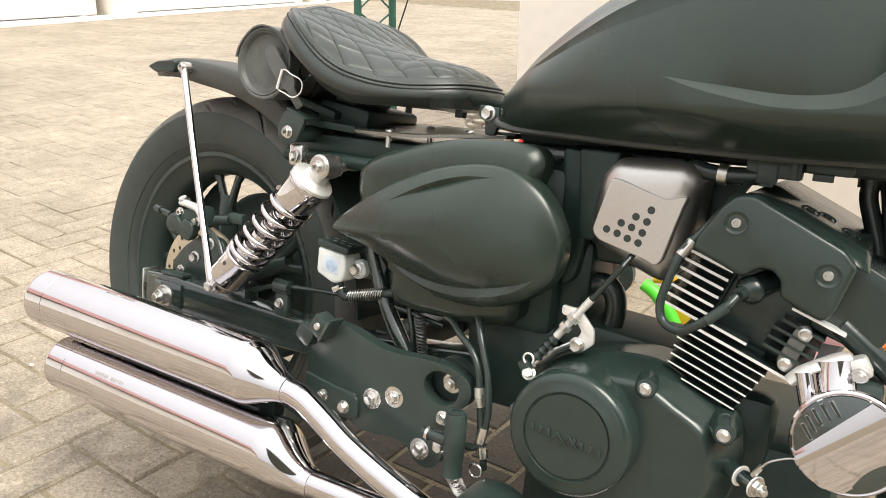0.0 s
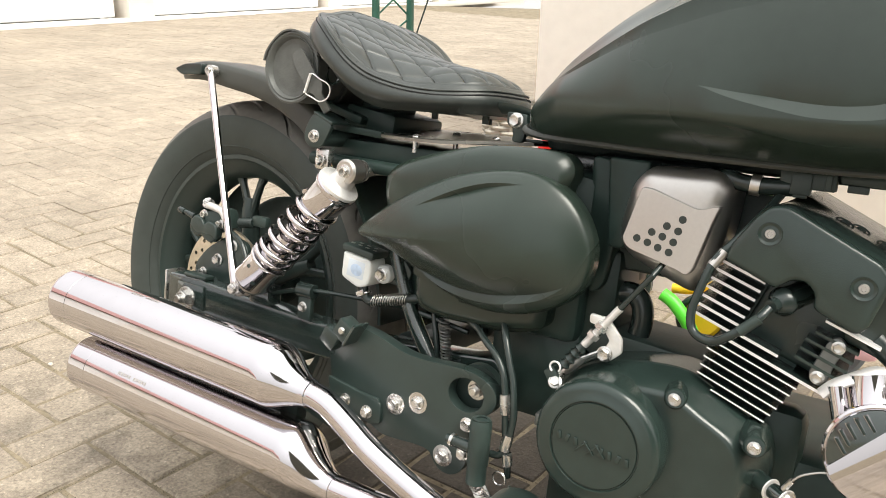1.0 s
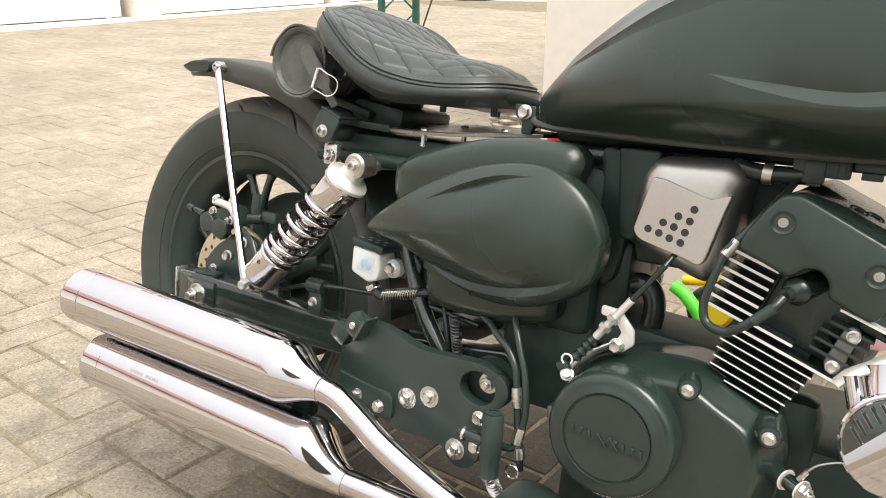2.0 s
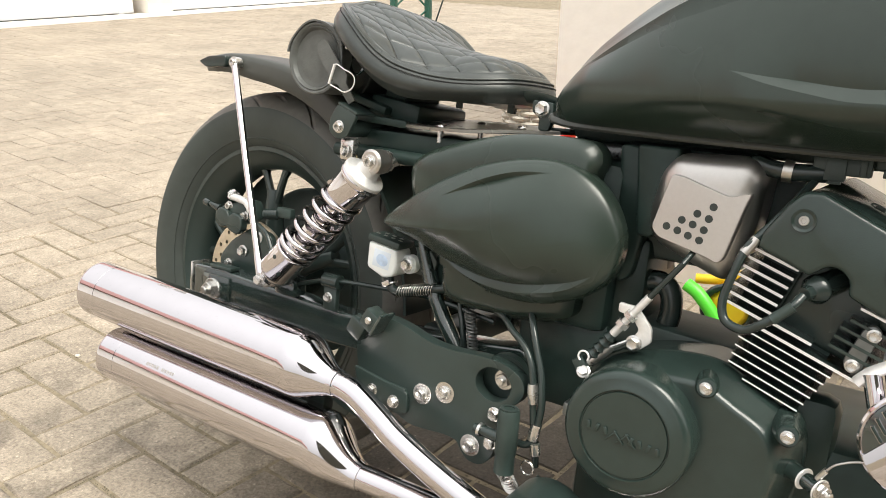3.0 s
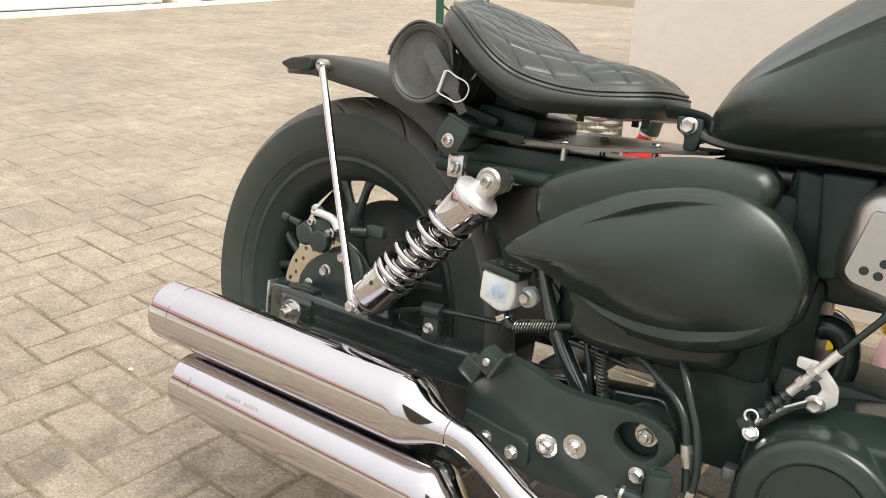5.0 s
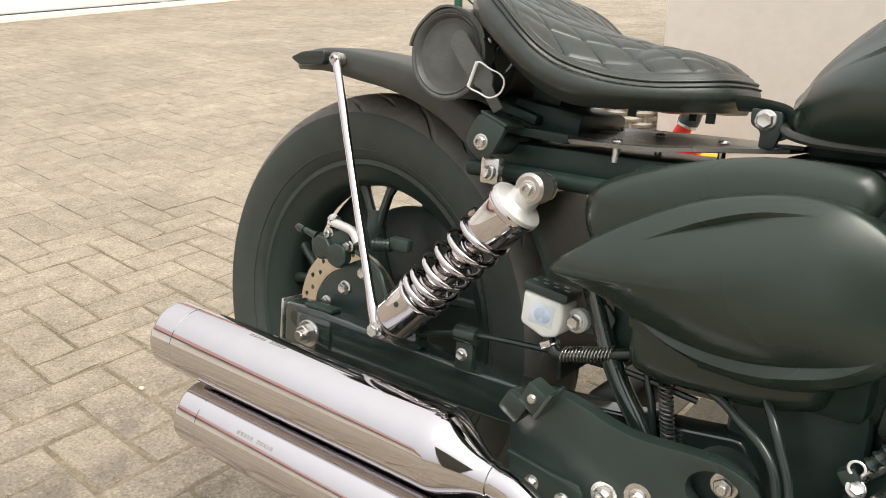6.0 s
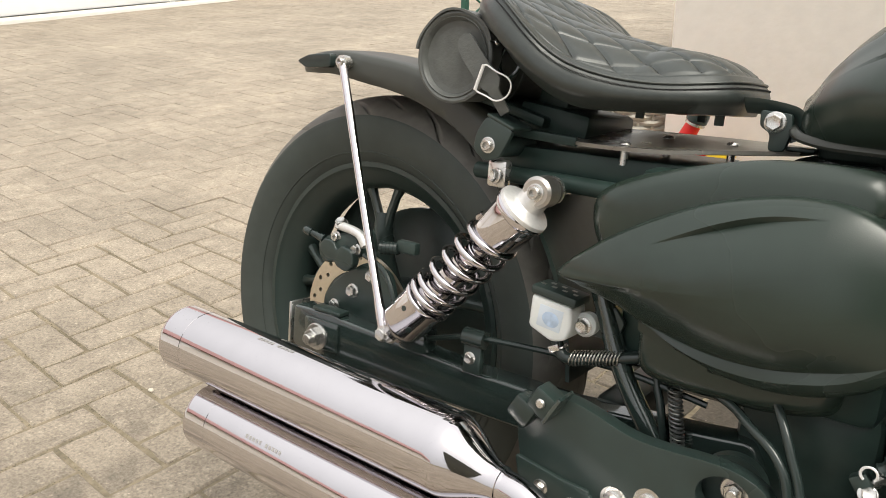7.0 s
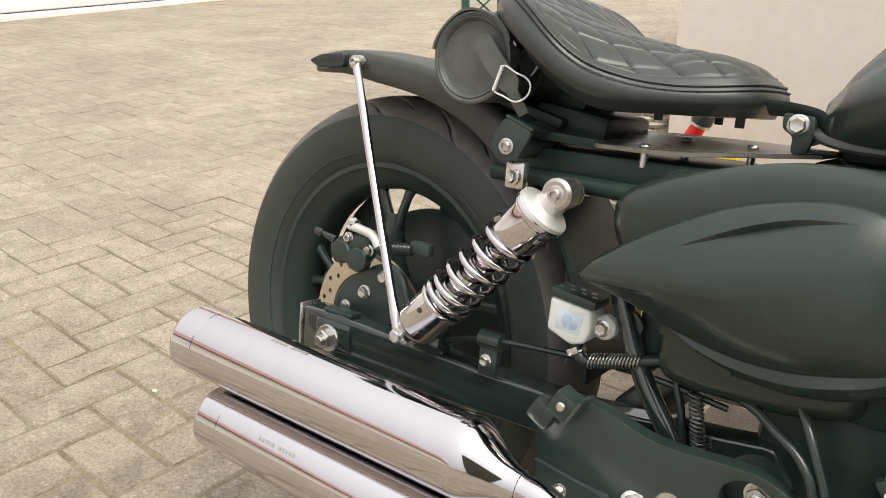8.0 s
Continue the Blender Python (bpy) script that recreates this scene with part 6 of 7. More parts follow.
        p0 = o + slope * (-0.004 + 0.128 * s) + Vector((0, y, 0)) + rise * (h - 0.0020)
        for k, ra in ((0, 0.0085), (1, 0.004)):
            tube(bm, [p0 + slope * ra * math.cos(a) + Vector((0, ra * 0.9, 0)) * math.sin(a) + rise * 0.25 * ra * math.sin(a) for a in (2 * math.pi * k2 / 24 for k2 in range(24))], 0.0009, 6, closed=True)
        part("cast_ring", bm, M_DARK, cov)
    bm = nb()
    plate(bm, soft_poly([(0.905, 0.536), (0.935, 0.526), (0.972, 0.507), (0.978, 0.497), (0.968, 0.452), (0.952, 0.440), (0.905, 0.455)], 0.006), [], 0.05, -0.146, 0.010)
    part("cover_end", bm, M_ENGINE, cov, "rounded front end of the head cover")
    # plug cap and lead
    bm = nb()
    lathe(bm, [(-0.04, 0), (-0.04, 0.0120), (0.0, 0.0125), (0.002, 0.0142), (0.006, 0.0138), (0.009, 0.0110), (0.012, 0.0095), (0.014, 0.0070), (0.022, 0.0062), (0.023, 0)], (0.852, -0.158, 0.484), (-0.42, -0.86, -0.22), 28)
    cap = part("plug_cap", bm, M_HOSE, bike, "black rubber spark plug cap")
    bm = nb()
    tube(bm, spline([(0.842, -0.180, 0.478), (0.834, -0.190, 0.466), (0.815, -0.195, 0.448), (0.798, -0.190, 0.437), (0.780, -0.185, 0.441), (0.774, -0.182, 0.458), (0.778, -0.18, 0.482), (0.786, -0.175, 0.511), (0.800, -0.165, 0.532), (0.818, -0.15, 0.560), (0.83, -0.12, 0.585)], 60), 0.0044, 12)
    part("lead", bm, M_HOSE, cap, "black ignition lead")
    for a, b in (((0.7845, -0.176, 0.507), (0.793, -0.170, 0.522)), ((0.837, -0.194, 0.469), (0.822, -0.196, 0.4535))):
        bm = nb()
        tube(bm, [a, b], 0.0051, 12)
        part("sleeve", bm, M_STEEL if a[0] < 0.8 else M_PLASTIC, cap)
    # small bracket with two bolts at the head's front
    bm = nb()
    plate(bm, soft_poly([(0.882, 0.419), (0.895, 0.456), (0.904, 0.460), (0.911, 0.452), (0.903, 0.433), (0.899, 0.412), (0.890, 0.409)], 0.006), [], -0.150, -0.156, 0.0015)
    br = part("horn_bracket", bm, M_DULLSTEEL, bike, "dark steel bracket with two bolts")
    bolt(br, (0.891, -0.156, 0.418), 0.0050, "hex")
    bolt(br, (0.9035, -0.156, 0.450), 0.0048, "hex")


cylinder()


def engine_cases():
    bm = nb()
    block(bm, (0.79, 0.0, 0.222), (0.33, 0.25, 0.204), 0.02)
    block(bm, (0.77, -0.105, 0.315), (0.24, 0.05, 0.11), 0.015)
    case = part("crankcase", bm, M_SOOT, bike, "grimy black crankcase")
    # clutch cover: a broad casting with a round drum face
    base = rounded([(0.636, 0.300), (0.640, 0.338), (0.662, 0.368), (0.700, 0.384), (0.740, 0.392), (0.778, 0.392), (0.812, 0.376), (0.850, 0.356), (0.866, 0.330), (0.866, 0.290), (0.850, 0.245), (0.800, 0.215), (0.730, 0.212), (0.665, 0.235), (0.642, 0.265)], 90)
    bm = nb()
    
    def crown(s, x, z):
        """A sloped flank that turns over a rounded edge into a flat face."""
        f = (1 - s) / 0.20
        h = f if f <= 0.8 else 1 - 1.25 * (1.2 - f) ** 2 if f < 1.2 else 1.0
        return -0.146 - 0.046 * h
    dome(bm, base, (0.752, 0.300), crown, 50)
    cov = part("clutch_cover", bm, M_ENGINE, bike, "black clutch cover with a round raised face", sharp=70)
    bm = nb()
    plate(bm, base, [], -0.10, -0.150)
    part("cover_wall", bm, M_ENGINE, cov)
    c = (0.710, -0.18, 0.312)
    bm = nb()
    lathe(bm, [(0, 0.0670), (0.030, 0.0665), (0.036, 0.0655), (0.0400, 0.0637), (0.0425, 0.0605), (0.0435, 0.0570), (0.0440, 0.0490), (0.0448, 0.0476), (0.0448, 0.0466), (0.0425, 0.0456), (0.0425, 0.0448), (0.0440, 0.0438), (0.0442, 0.03), (0.0444, 0)], c, (0, -1, 0), 80)
    drum = part("drum_face", bm, M_ENGINE, cov, "round face with a grooved ring", sharp=50)
    # the maker's mark becomes plain raised strokes
    for k in range(9):
        if k in (3, 4):
            continue
        bm = nb()
        t = (k - 4) / 4
        block(bm, (c[0] + 0.036 * t, c[1] - 0.0455, c[2] - 0.002 - 0.004 * t), (0.0040, 0.0022, 0.0088), 0.0008, (0, 18 if k % 2 else -8, 0))
        part("raised_stroke", bm, M_ENGINE, drum)
    for x0, s in ((-0.012, 1), (-0.004, -1), (0.0, 1), (0.008, -1)):
        bm = nb()
        block(bm, (c[0] + x0, c[1] - 0.0456, c[2] - 0.003), (0.0022, 0.0022, 0.017), 0.0008, (0, 42 * s, 0))
        part("raised_stroke", bm, M_ENGINE, drum)
    for x, y, z in ((0.775, -0.192, 0.373), (0.853, -0.192, 0.348)):
        bm = nb()
        lathe(bm, [(-0.006, 0), (-0.006, 0.0200), (0.006, 0.0160), (0.034, 0.0108), (0.037, 0.0100), (0.0385, 0.0086), (0.0385, 0)], (x - 0.007, y + 0.034, z - 0.005), (0.20, -1, 0.14), 28)
        part("bolt_boss", bm, M_ENGINE, cov)
        bolt(cov, (x, y - 0.004, z), 0.0050, "hex")
    # lower front stand-off: black post, two bright washers, a dark sleeve with an earth lead, a bright nut
    o, d = Vector((0.8500, -0.158, 0.3075)), Vector((0.80, -0.58, -0.10)).normalized()
    bm = nb()
    lathe(bm, [(-0.02, 0), (-0.02, 0.0125), (0.0, 0.0125), (0.003, 0.0100), (0.026, 0.0100), (0.026, 0)], o, d, 28)
    post = part("stand_off", bm, M_ENGINE, bike, "black stand-off post with bright washers and nut")
    for at, r0, r1, h, mat, nm in ((0.026, 0.0, 0.0110, 0.0016, M_ALU, "washer"), (0.0282, 0.0, 0.0078, 0.0165, M_GLOSS, "sleeve"), (0.0447, 0.0, 0.0110, 0.0016, M_ALU, "washer")):
        bm = nb()
        lathe(bm, [(at, r0), (at, r1 - 0.0006), (at + 0.0006, r1), (at + h - 0.0006, r1), (at + h, r1 - 0.0006), (at + h, r0)], o, d, 28)
        part(nm, bm, mat, post)
    bolt(post, o + d * 0.0463, 0.0072, "nut", aim=d)
    end = o + d * 0.036 + Vector((0.004, -0.004, 0.0085))
    bm = nb()
    tube(bm, [end, end + Vector((0.006, -0.004, 0.0125))], 0.0030, 8)
    part("lead_ferrule", bm, M_ZINC, post, "crimped lead end")
    bm = nb()
    tube(bm, spline([end + Vector((0.006, -0.004, 0.0125)), end + Vector((0.014, -0.004, 0.021)), end + Vector((0.034, -0.002, 0.029)), (0.955, -0.185, 0.345)], 18), 0.0011, 6)
    part("thin_wire", bm, M_STEEL, post)
    # rear sensor on the drum's edge
    bm = nb()
    block(bm, (0.631, -0.165, 0.300), (0.014, 0.02, 0.016), 0.003)
    part("sensor", bm, M_DULLSTEEL, case, "bare metal sensor clip")
    # clutch arm, cable holder and cable
    bm = nb()
    plate(bm, soft_poly([(0.678, 0.430), (0.688, 0.430), (0.706, 0.410), (0.7075, 0.395), (0.696, 0.384), (0.684, 0.384), (0.680, 0.393), (0.689, 0.398), (0.693, 0.406), (0.684, 0.418), (0.668, 0.421), (0.668, 0.431)], 0.003), [], -0.160, -0.1645, 0.0008)
    hold = part("cable_holder", bm, M_CAST, bike, "bare metal clutch cable holder")
    bolt(hold, (0.690, -0.165, 0.391), 0.0068, "hex")
    d = Vector((0.052, 0, 0.075)).normalized()
    o = Vector((0.641, -0.170, 0.358))
    for a, b, r, mat, nm in ((0.012, 0.047, 0.0062, M_HOSE, "rubber_boot"), (0.047, 0.062, 0.0046, M_CAST, "threaded_sleeve"), (0.060, 0.066, 0.0076, M_ZINC, "lock_nut"), (0.073, 0.079, 0.0076, M_ZINC, "lock_nut"), (0.066, 0.105, 0.0042, M_CAST, "threaded_sleeve"), (0.105, 0.155, 0.0032, M_HOSE, "cable")):
        bm = nb()
        if nm == "rubber_boot":
            prof = [(a, 0)] + [(a + (b - a) * i / 12, 0.0072 if i % 3 == 1 else 0.0052) for i in range(13)] + [(b, 0)]
            lathe(bm, prof, o, d, 16)
        else:
            lathe(bm, [(a, 0), (a, r), (b, r), (b, 0)], o, d, 6 if nm == "lock_nut" else 14)
        part(nm, bm, mat, hold)
    bm = nb()
    tube(bm, [o + d * 0.15, Vector((0.735, -0.15, 0.50)), Vector((0.76, -0.1, 0.55))], 0.0032, 10)
    part("cable", bm, M_HOSE, hold)
    bm = nb()
    tube(bm, [(0.642, -0.168, 0.352), (0.668, -0.168, 0.380), (0.684, -0.165, 0.390)], 0.0045, 10, flat=0.6)
    arm = part("clutch_arm", bm, M_ZINC, bike, "bare steel clutch arm")
    bm = nb()
    block(bm, (0.637, -0.170, 0.356), (0.014, 0.012, 0.014), 0.002, (0, -35, 0))
    part("clevis", bm, M_DARK, arm)
    bolt(arm, (0.643, -0.175, 0.349), 0.006, "hex", aim=(0.2, -0.8, 0.5))
    bm = nb()
    tube(bm, [(0.641 + 0.006 * math.cos(a), -0.176, 0.366 + 0.006 * math.sin(a)) for a in (radians(k * 20 - 40) for k in range(15))], 0.0012, 6)
    part("wire_clip", bm, M_ALU, arm)
    # vent hose loop behind the cover
    bm = nb()
    tube(bm, spline([(0.626, -0.075, 0.405), (0.650, -0.08, 0.425), (0.668, -0.08, 0.441), (0.686, -0.08, 0.445), (0.699, -0.08, 0.434), (0.702, -0.08, 0.412), (0.697, -0.08, 0.385), (0.694, -0.08, 0.37)], 40), 0.0125, 14)
    loop = part("vent_hose", bm, M_HOSE, bike, "fat black vent hose")
    bm = nb()
    lathe(bm, [(0, 0), (0, 0.0125), (0.018, 0.0135), (0.018, 0)], (0.695, -0.08, 0.375), (0, 0, 1), 20)
    part("hose_collar", bm, M_DARK, loop)
    bm = nb()
    block(bm, (0.740, -0.045, 0.379), (0.19, 0.12, 0.034), 0.008, (0, 4, 0))
    block(bm, (0.70, 0.0, 0.36), (0.16, 0.16, 0.04), 0.006)
    part("case_top", bm, M_DARK, case, "dusty case top")
    # dark plate added to fill the gap between silver cover and cylinder head
    bm = nb()
    plate(bm, soft_poly([(0.752, 0.590), (0.822, 0.584), (0.800, 0.545), (0.772, 0.508), (0.750, 0.470), (0.735, 0.470), (0.735, 0.55)], 0.006), [], -0.02, -0.06, 0.004)
    part("head_gap_plate", bm, M_DARK, bike, "dark plate filling the gap behind the cover")
    # fuel line and plugs under the tank
    bm = nb()
    tube(bm, spline([(0.770, -0.115, 0.585), (0.774, -0.125, 0.592), (0.790, -0.128, 0.588), (0.812, -0.128, 0.587), (0.85, -0.12, 0.590)], 20), 0.0088, 12)
    fl = part("fuel_line", bm, M_HOSE, bike, "black fuel line under the tank")
    bm = nb()
    tube(bm, [(0.800, -0.128, 0.5875), (0.809, -0.128, 0.587)], 0.0108, 16)
    part("hose_clamp", bm, M_STEEL, fl)
    bm = nb()
    block(bm, (0.850, -0.12, 0.598), (0.050, 0.022, 0.018), 0.002)
    block(bm, (0.845, -0.127, 0.594), (0.018, 0.014, 0.022), 0.001)
    block(bm, (0.845, -0.127, 0.583), (0.012, 0.010, 0.006), 0.001)
    block(bm, (0.868, -0.128, 0.600), (0.006, 0.010, 0.020), 0.001)
    part("connector", bm, M_PLASTIC, fl)
    bm = nb()
    block(bm, (0.897, -0.11, 0.603), (0.042, 0.034, 0.012), 0.004)
    block(bm, (0.893, -0.122, 0.594), (0.018, 0.010, 0.007), 0.001)
    part("connector", bm, M_PLASTIC, fl)
    bm = nb()
    tube(bm, spline([(0.931, 0.0, 0.615), (0.932, 0.0, 0.593), (0.932, 0.0, 0.575), (0.939, 0.0, 0.553), (0.95, 0.0, 0.52), (0.955, 0.0, 0.48)], 20), 0.0095, 12)
    down = part("down_hose", bm, M_HOSE, bike, "black hose in front of the head")
    bm = nb()
    lathe(bm, [(0, 0), (0, 0.0115), (0.012, 0.0125), (0.016, 0.0165), (0.020, 0.0165), (0.022, 0.012), (0.03, 0.011), (0.03, 0)], (0.931, 0.0, 0.585), (0, 0, 1), 24)
    part("collar", bm, M_HOSE, down)
    bm = nb()
    tube(bm, [(0.960, 0, 0.60), (1.00, 0, 0.42), (1.02, 0, 0.2)], 0.022, 16)
    part("down_tube", bm, M_GLOSS, bike, "black front down tube")


engine_cases()


def horn():
    c = Vector((0.953, -0.196, 0.372))
    ax = Vector((0.02, -0.99, 0.04)).normalized()
    bm = nb()
    lathe(bm, [(-0.05, 0), (-0.05, 0.026), (-0.03, 0.040), (-0.008, 0.0455), (-0.002, 0.0470), (0.003, 0.0468), (0.005, 0.0450), (0.0046, 0.0436), (0.006, 0.0425), (0.008, 0.036), (0.0095, 0.02), (0.010, 0)], c, ax, 72)
    h = part("horn", bm, M_CHROME, bike, "round chrome horn cover with slots", sharp=28)
    u = (Vector((1, 0, 0)) - ax * ax.x).normalized()
    v = ax.cross(u)
    if v.z < 0:
        v = -v
    w = u * math.cos(radians(128)) + v * math.sin(radians(128))
    for k in range(5):
        a = radians(116 + 14 * k)
        d = u * math.cos(a) + v * math.sin(a)
        p = c + d * 0.0335 + ax * 0.0078
        bm = nb()
        tube(bm, [p - w * 0.0090, p + w * 0.0070], 0.0021, 8)
        lip = part("slot_lip", bm, M_CHROME, h, "bright lip round a slot")
        bm = nb()
        tube(bm, [p - w * 0.0084 + ax * 0.0012, p + w * 0.0064 + ax * 0.0012], 0.0014, 8)
        part("slot", bm, M_HOSE, lip, "dark slot")
    # chrome face made black: its dark reflection is put into the colour
    bm = nb()
    lathe(bm, [(0.0050, 0.0428), (0.0064, 0.0424), (0.0084, 0.036), (0.0099, 0.02), (0.0104, 0)], c, ax, 72)
    part("horn_face", bm, M_GLOSS, h, "horn face in black, a dark reflection put into its colour", sharp=50)
    # a raised polished band runs slantwise across the face
    along_band, across_band = u * math.cos(radians(49)) + v * math.sin(radians(49)), u * math.cos(radians(-41)) + v * math.sin(radians(-41))
    rim = []
    for k in range(9):
        q = -0.019 + 0.051 * k / 8
        rim.append((math.sqrt(0.0442 ** 2 - q * q), q))
    rim += [(-p0, q) for p0, q in rim[::-1]]
    bm = nb()
    lower = [bm.verts.new(c + along_band * p0 + across_band * q + ax * 0.003) for p0, q in rim]
    upper = [bm.verts.new(c + along_band * p0 * 0.985 + across_band * (q * 0.97) + ax * (0.0122 - 4.0 * q * q)) for p0, q in rim]
    for k in range(len(rim)):
        k2 = (k + 1) % len(rim)
        bm.faces.new((lower[k], lower[k2], upper[k2], upper[k]))
    for k in range(8):
        bm.faces.new((upper[k], upper[k + 1], upper[16 - k], upper[17 - k]))
    part("polished_band", bm, M_CHROME, h, "raised polished band", sharp=30)
    bm = nb()
    block(bm, (0.950, -0.13, 0.392), (0.05, 0.05, 0.05), 0.008)
    part("horn_mount", bm, M_DARK, h)
    # cast flange with a chrome barrel and a small cast block
    bm = nb()
    tube(bm, spline([(0.897, -0.165, 0.406), (0.906, -0.165, 0.417), (0.920, -0.164, 0.427), (0.934, -0.160, 0.4355), (0.943, -0.156, 0.437)], 24), 0.0036, 10, flat=1.9)
    fl = part("intake_flange", bm, M_CAST, bike, "bare cast flange")
    bm = nb()
    lathe(bm, [(0, 0), (0, 0.0165), (0.03, 0.0165), (0.032, 0.018), (0.036, 0.018), (0.036, 0)], (0.930, -0.156, 0.432), (0.30, -0.16, -0.95), 32)
    part("chrome_barrel", bm, M_CHROME, fl, "polished barrel below the flange")
    bm = nb()
    lathe(bm, [(0, 0), (0, 0.008), (0.03, 0.008), (0.03, 0)], (0.908, -0.165, 0.417), (0.30, -0.16, -0.95), 20)
    part("chrome_stub", bm, M_CHROME, fl)
    bm = nb()
    block(bm, (0.951, -0.155, 0.430), (0.020, 0.02, 0.020), 0.004, (0, -30, 0))
    blk = part("cast_block", bm, M_CAST, fl, "small cast block with a nut")
    bolt(blk, (0.953, -0.166, 0.426), 0.0052, "nut")
    bm = nb()
    tube(bm, [(0.930, -0.14, 0.462), (0.96, -0.14, 0.440), (0.99, -0.13, 0.415)], 0.011, 12)
    part("hose_elbow", bm, M_HOSE, fl)


horn()


def tool_roll():
    """A leather tool roll strapped across behind the seat; a thing of its own in the motorcycle's frame."""
    t = thing("tool_roll", "round black leather tool roll with a buckled strap behind the seat", "bag", BIKE)
    c = Vector((0.178, 0, 0.667))
    bm = nb()
    lathe(bm, [(-0.118, 0.0), (-0.118, 0.044), (-0.121, 0.0455), (-0.118, 0.047), (0.118, 0.047), (0.121, 0.045), (0.118, 0.0435), (0.118, 0.0)], c, (0, 1, 0), 56)
    body = part("body", bm, M_BAGLEATHER, t, "cylindrical black leather body", sharp=40)
    bm = nb()
    lathe(bm, [(-0.004, 0.0), (-0.0035, 0.030), (-0.002, 0.0395), (0.0025, 0.0415), (0.004, 0.0430), (0.002, 0.0445), (0.0, 0.0445)], c + Vector((0, -0.121, 0)), (0, -1, 0), 48)
    part("end_cap", bm, M_BAGLEATHER, body, "flat leather end disc")
    bm = nb()
    tube(bm, [(c.x + 0.0462 * math.cos(a), -0.1215, c.z + 0.0462 * math.sin(a)) for a in (2 * math.pi * k / 64 for k in range(64))], 0.0032, 8, closed=True, flat=1.3)
    part("rim", bm, M_BAGLEATHER, body, "bound leather rim")
    # flap that wraps over the top
    bm = nb()
    rows = []
    for i in range(30):
        a = radians(22 + 150 * i / 29)
        rr = 0.0495 + 0.0008 * math.sin(i * 0.5)
        rows.append([bm.verts.new((c.x + (rr + o) * math.cos(a), y, c.z + (rr + o) * math.sin(a))) for y, o in ((-0.1265, 0), (-0.05, 0), (0.1265, 0), (0.1265, 0.0025), (0.0, 0.0025), (-0.1265, 0.0025))])
    for a, b in zip(rows, rows[1:]):
        for j in range(6):
            bm.faces.new((a[j], a[(j + 1) % 6], b[(j + 1) % 6], b[j]))
    bm.faces.new(rows[0])
    bm.faces.new(rows[-1])
    flap = part("flap", bm, M_BAGLEATHER, body, "leather flap over the top")
    for a in (20, 48):
        ar = radians(a)
        bolt(flap, (c.x + 0.0520 * math.cos(ar), -0.116, c.z + 0.0520 * math.sin(ar)), 0.0042, "rivet", aim=(math.cos(ar), 0, math.sin(ar)), name="rivet")
    # end strap with its buckle
    bm = nb()
    path = [(0.190, -0.1262, 0.690), (0.203, -0.1285, 0.674), (0.222, -0.132, 0.655), (0.236, -0.134, 0.643), (0.243, -0.133, 0.630), (0.254, -0.128, 0.612)]
    pts = spline(path, 20)
    tongue = [(0, 0.35), (1, 0.75), (2, 0.93), (4, 1.0), (12, 1.0), (14, 0.55), (19, 0.5)]
    rows = []
    for i, p in enumerate(pts):
        d = pts[min(i + 1, 19)] - pts[max(i - 1, 0)]
        sd = Vector((-d.z, 0, d.x)).normalized()
        w = 0.0118 * curve1(tongue, i)
        rows.append([bm.verts.new(p + sd * w), bm.verts.new(p - sd * w), bm.verts.new(p - sd * w + Vector((0, -0.003, 0))), bm.verts.new(p + sd * w + Vector((0, -0.003, 0)))])
    for a, b in zip(rows, rows[1:]):
        for j in range(4):
            bm.faces.new((a[j], a[(j + 1) % 4], b[(j + 1) % 4], b[j]))
    bm.faces.new(rows[0])
    bm.faces.new(rows[-1])
    strap = part("strap", bm, M_BAGLEATHER, t, "narrow leather strap")
    bm = nb()
    fr = spline([(0.2195, -0.138, 0.634), (0.2225, -0.1385, 0.643), (0.2285, -0.139, 0.660), (0.244, -0.139, 0.654), (0.257, -0.138, 0.649), (0.2625, -0.138, 0.641), (0.2585, -0.138, 0.630), (0.246, -0.138, 0.6245), (0.232, -0.138, 0.629)], 36, True)
    tube(bm, [(p.x, p.y, p.z) for p in fr], 0.0010, 8, closed=True)
    buckle = part("buckle", bm, M_ALU, strap, "polished D-shaped buckle")
    bm = nb()
    tube(bm, [(0.2195, -0.1395, 0.634), (0.2285, -0.1405, 0.660)], 0.0019, 8)
    part("roller", bm, M_ALU, buckle)
    bm = nb()
    tube(bm, [(0.236 + 0.013 * math.cos(a), -0.10 + 0.004 * math.sin(a), 0.668 + 0.018 * math.sin(a)) for a in (radians(k * 18) for k in range(20))], 0.0022, 6, closed=True)
    part("strap_loop", bm, M_GLOSS, strap)
    # mounting straps to the frame
    for y in (-0.06, 0.06):
        bm = nb()
        tube(bm, [(c.x + 0.0490 * math.cos(a), y, c.z + 0.0490 * math.sin(a)) for a in (2 * math.pi * k / 40 for k in range(40))], 0.0022, 6, closed=True, flat=5)
        part("mount_strap", bm, M_LEATHER, t)
    bm = nb()
    block(bm, (0.225, 0, 0.617), (0.10, 0.16, 0.012), 0.004, (0, 15, 0))
    part("mount_plate", bm, M_SOOT, t)


tool_roll()

# ---------------------------------------------------------------- pavers, laid in herringbone
PAVE = Matrix.Translation((-0.753, -0.270, 0)) @ pose(0, 0, 0, 0, 0, -7.0)


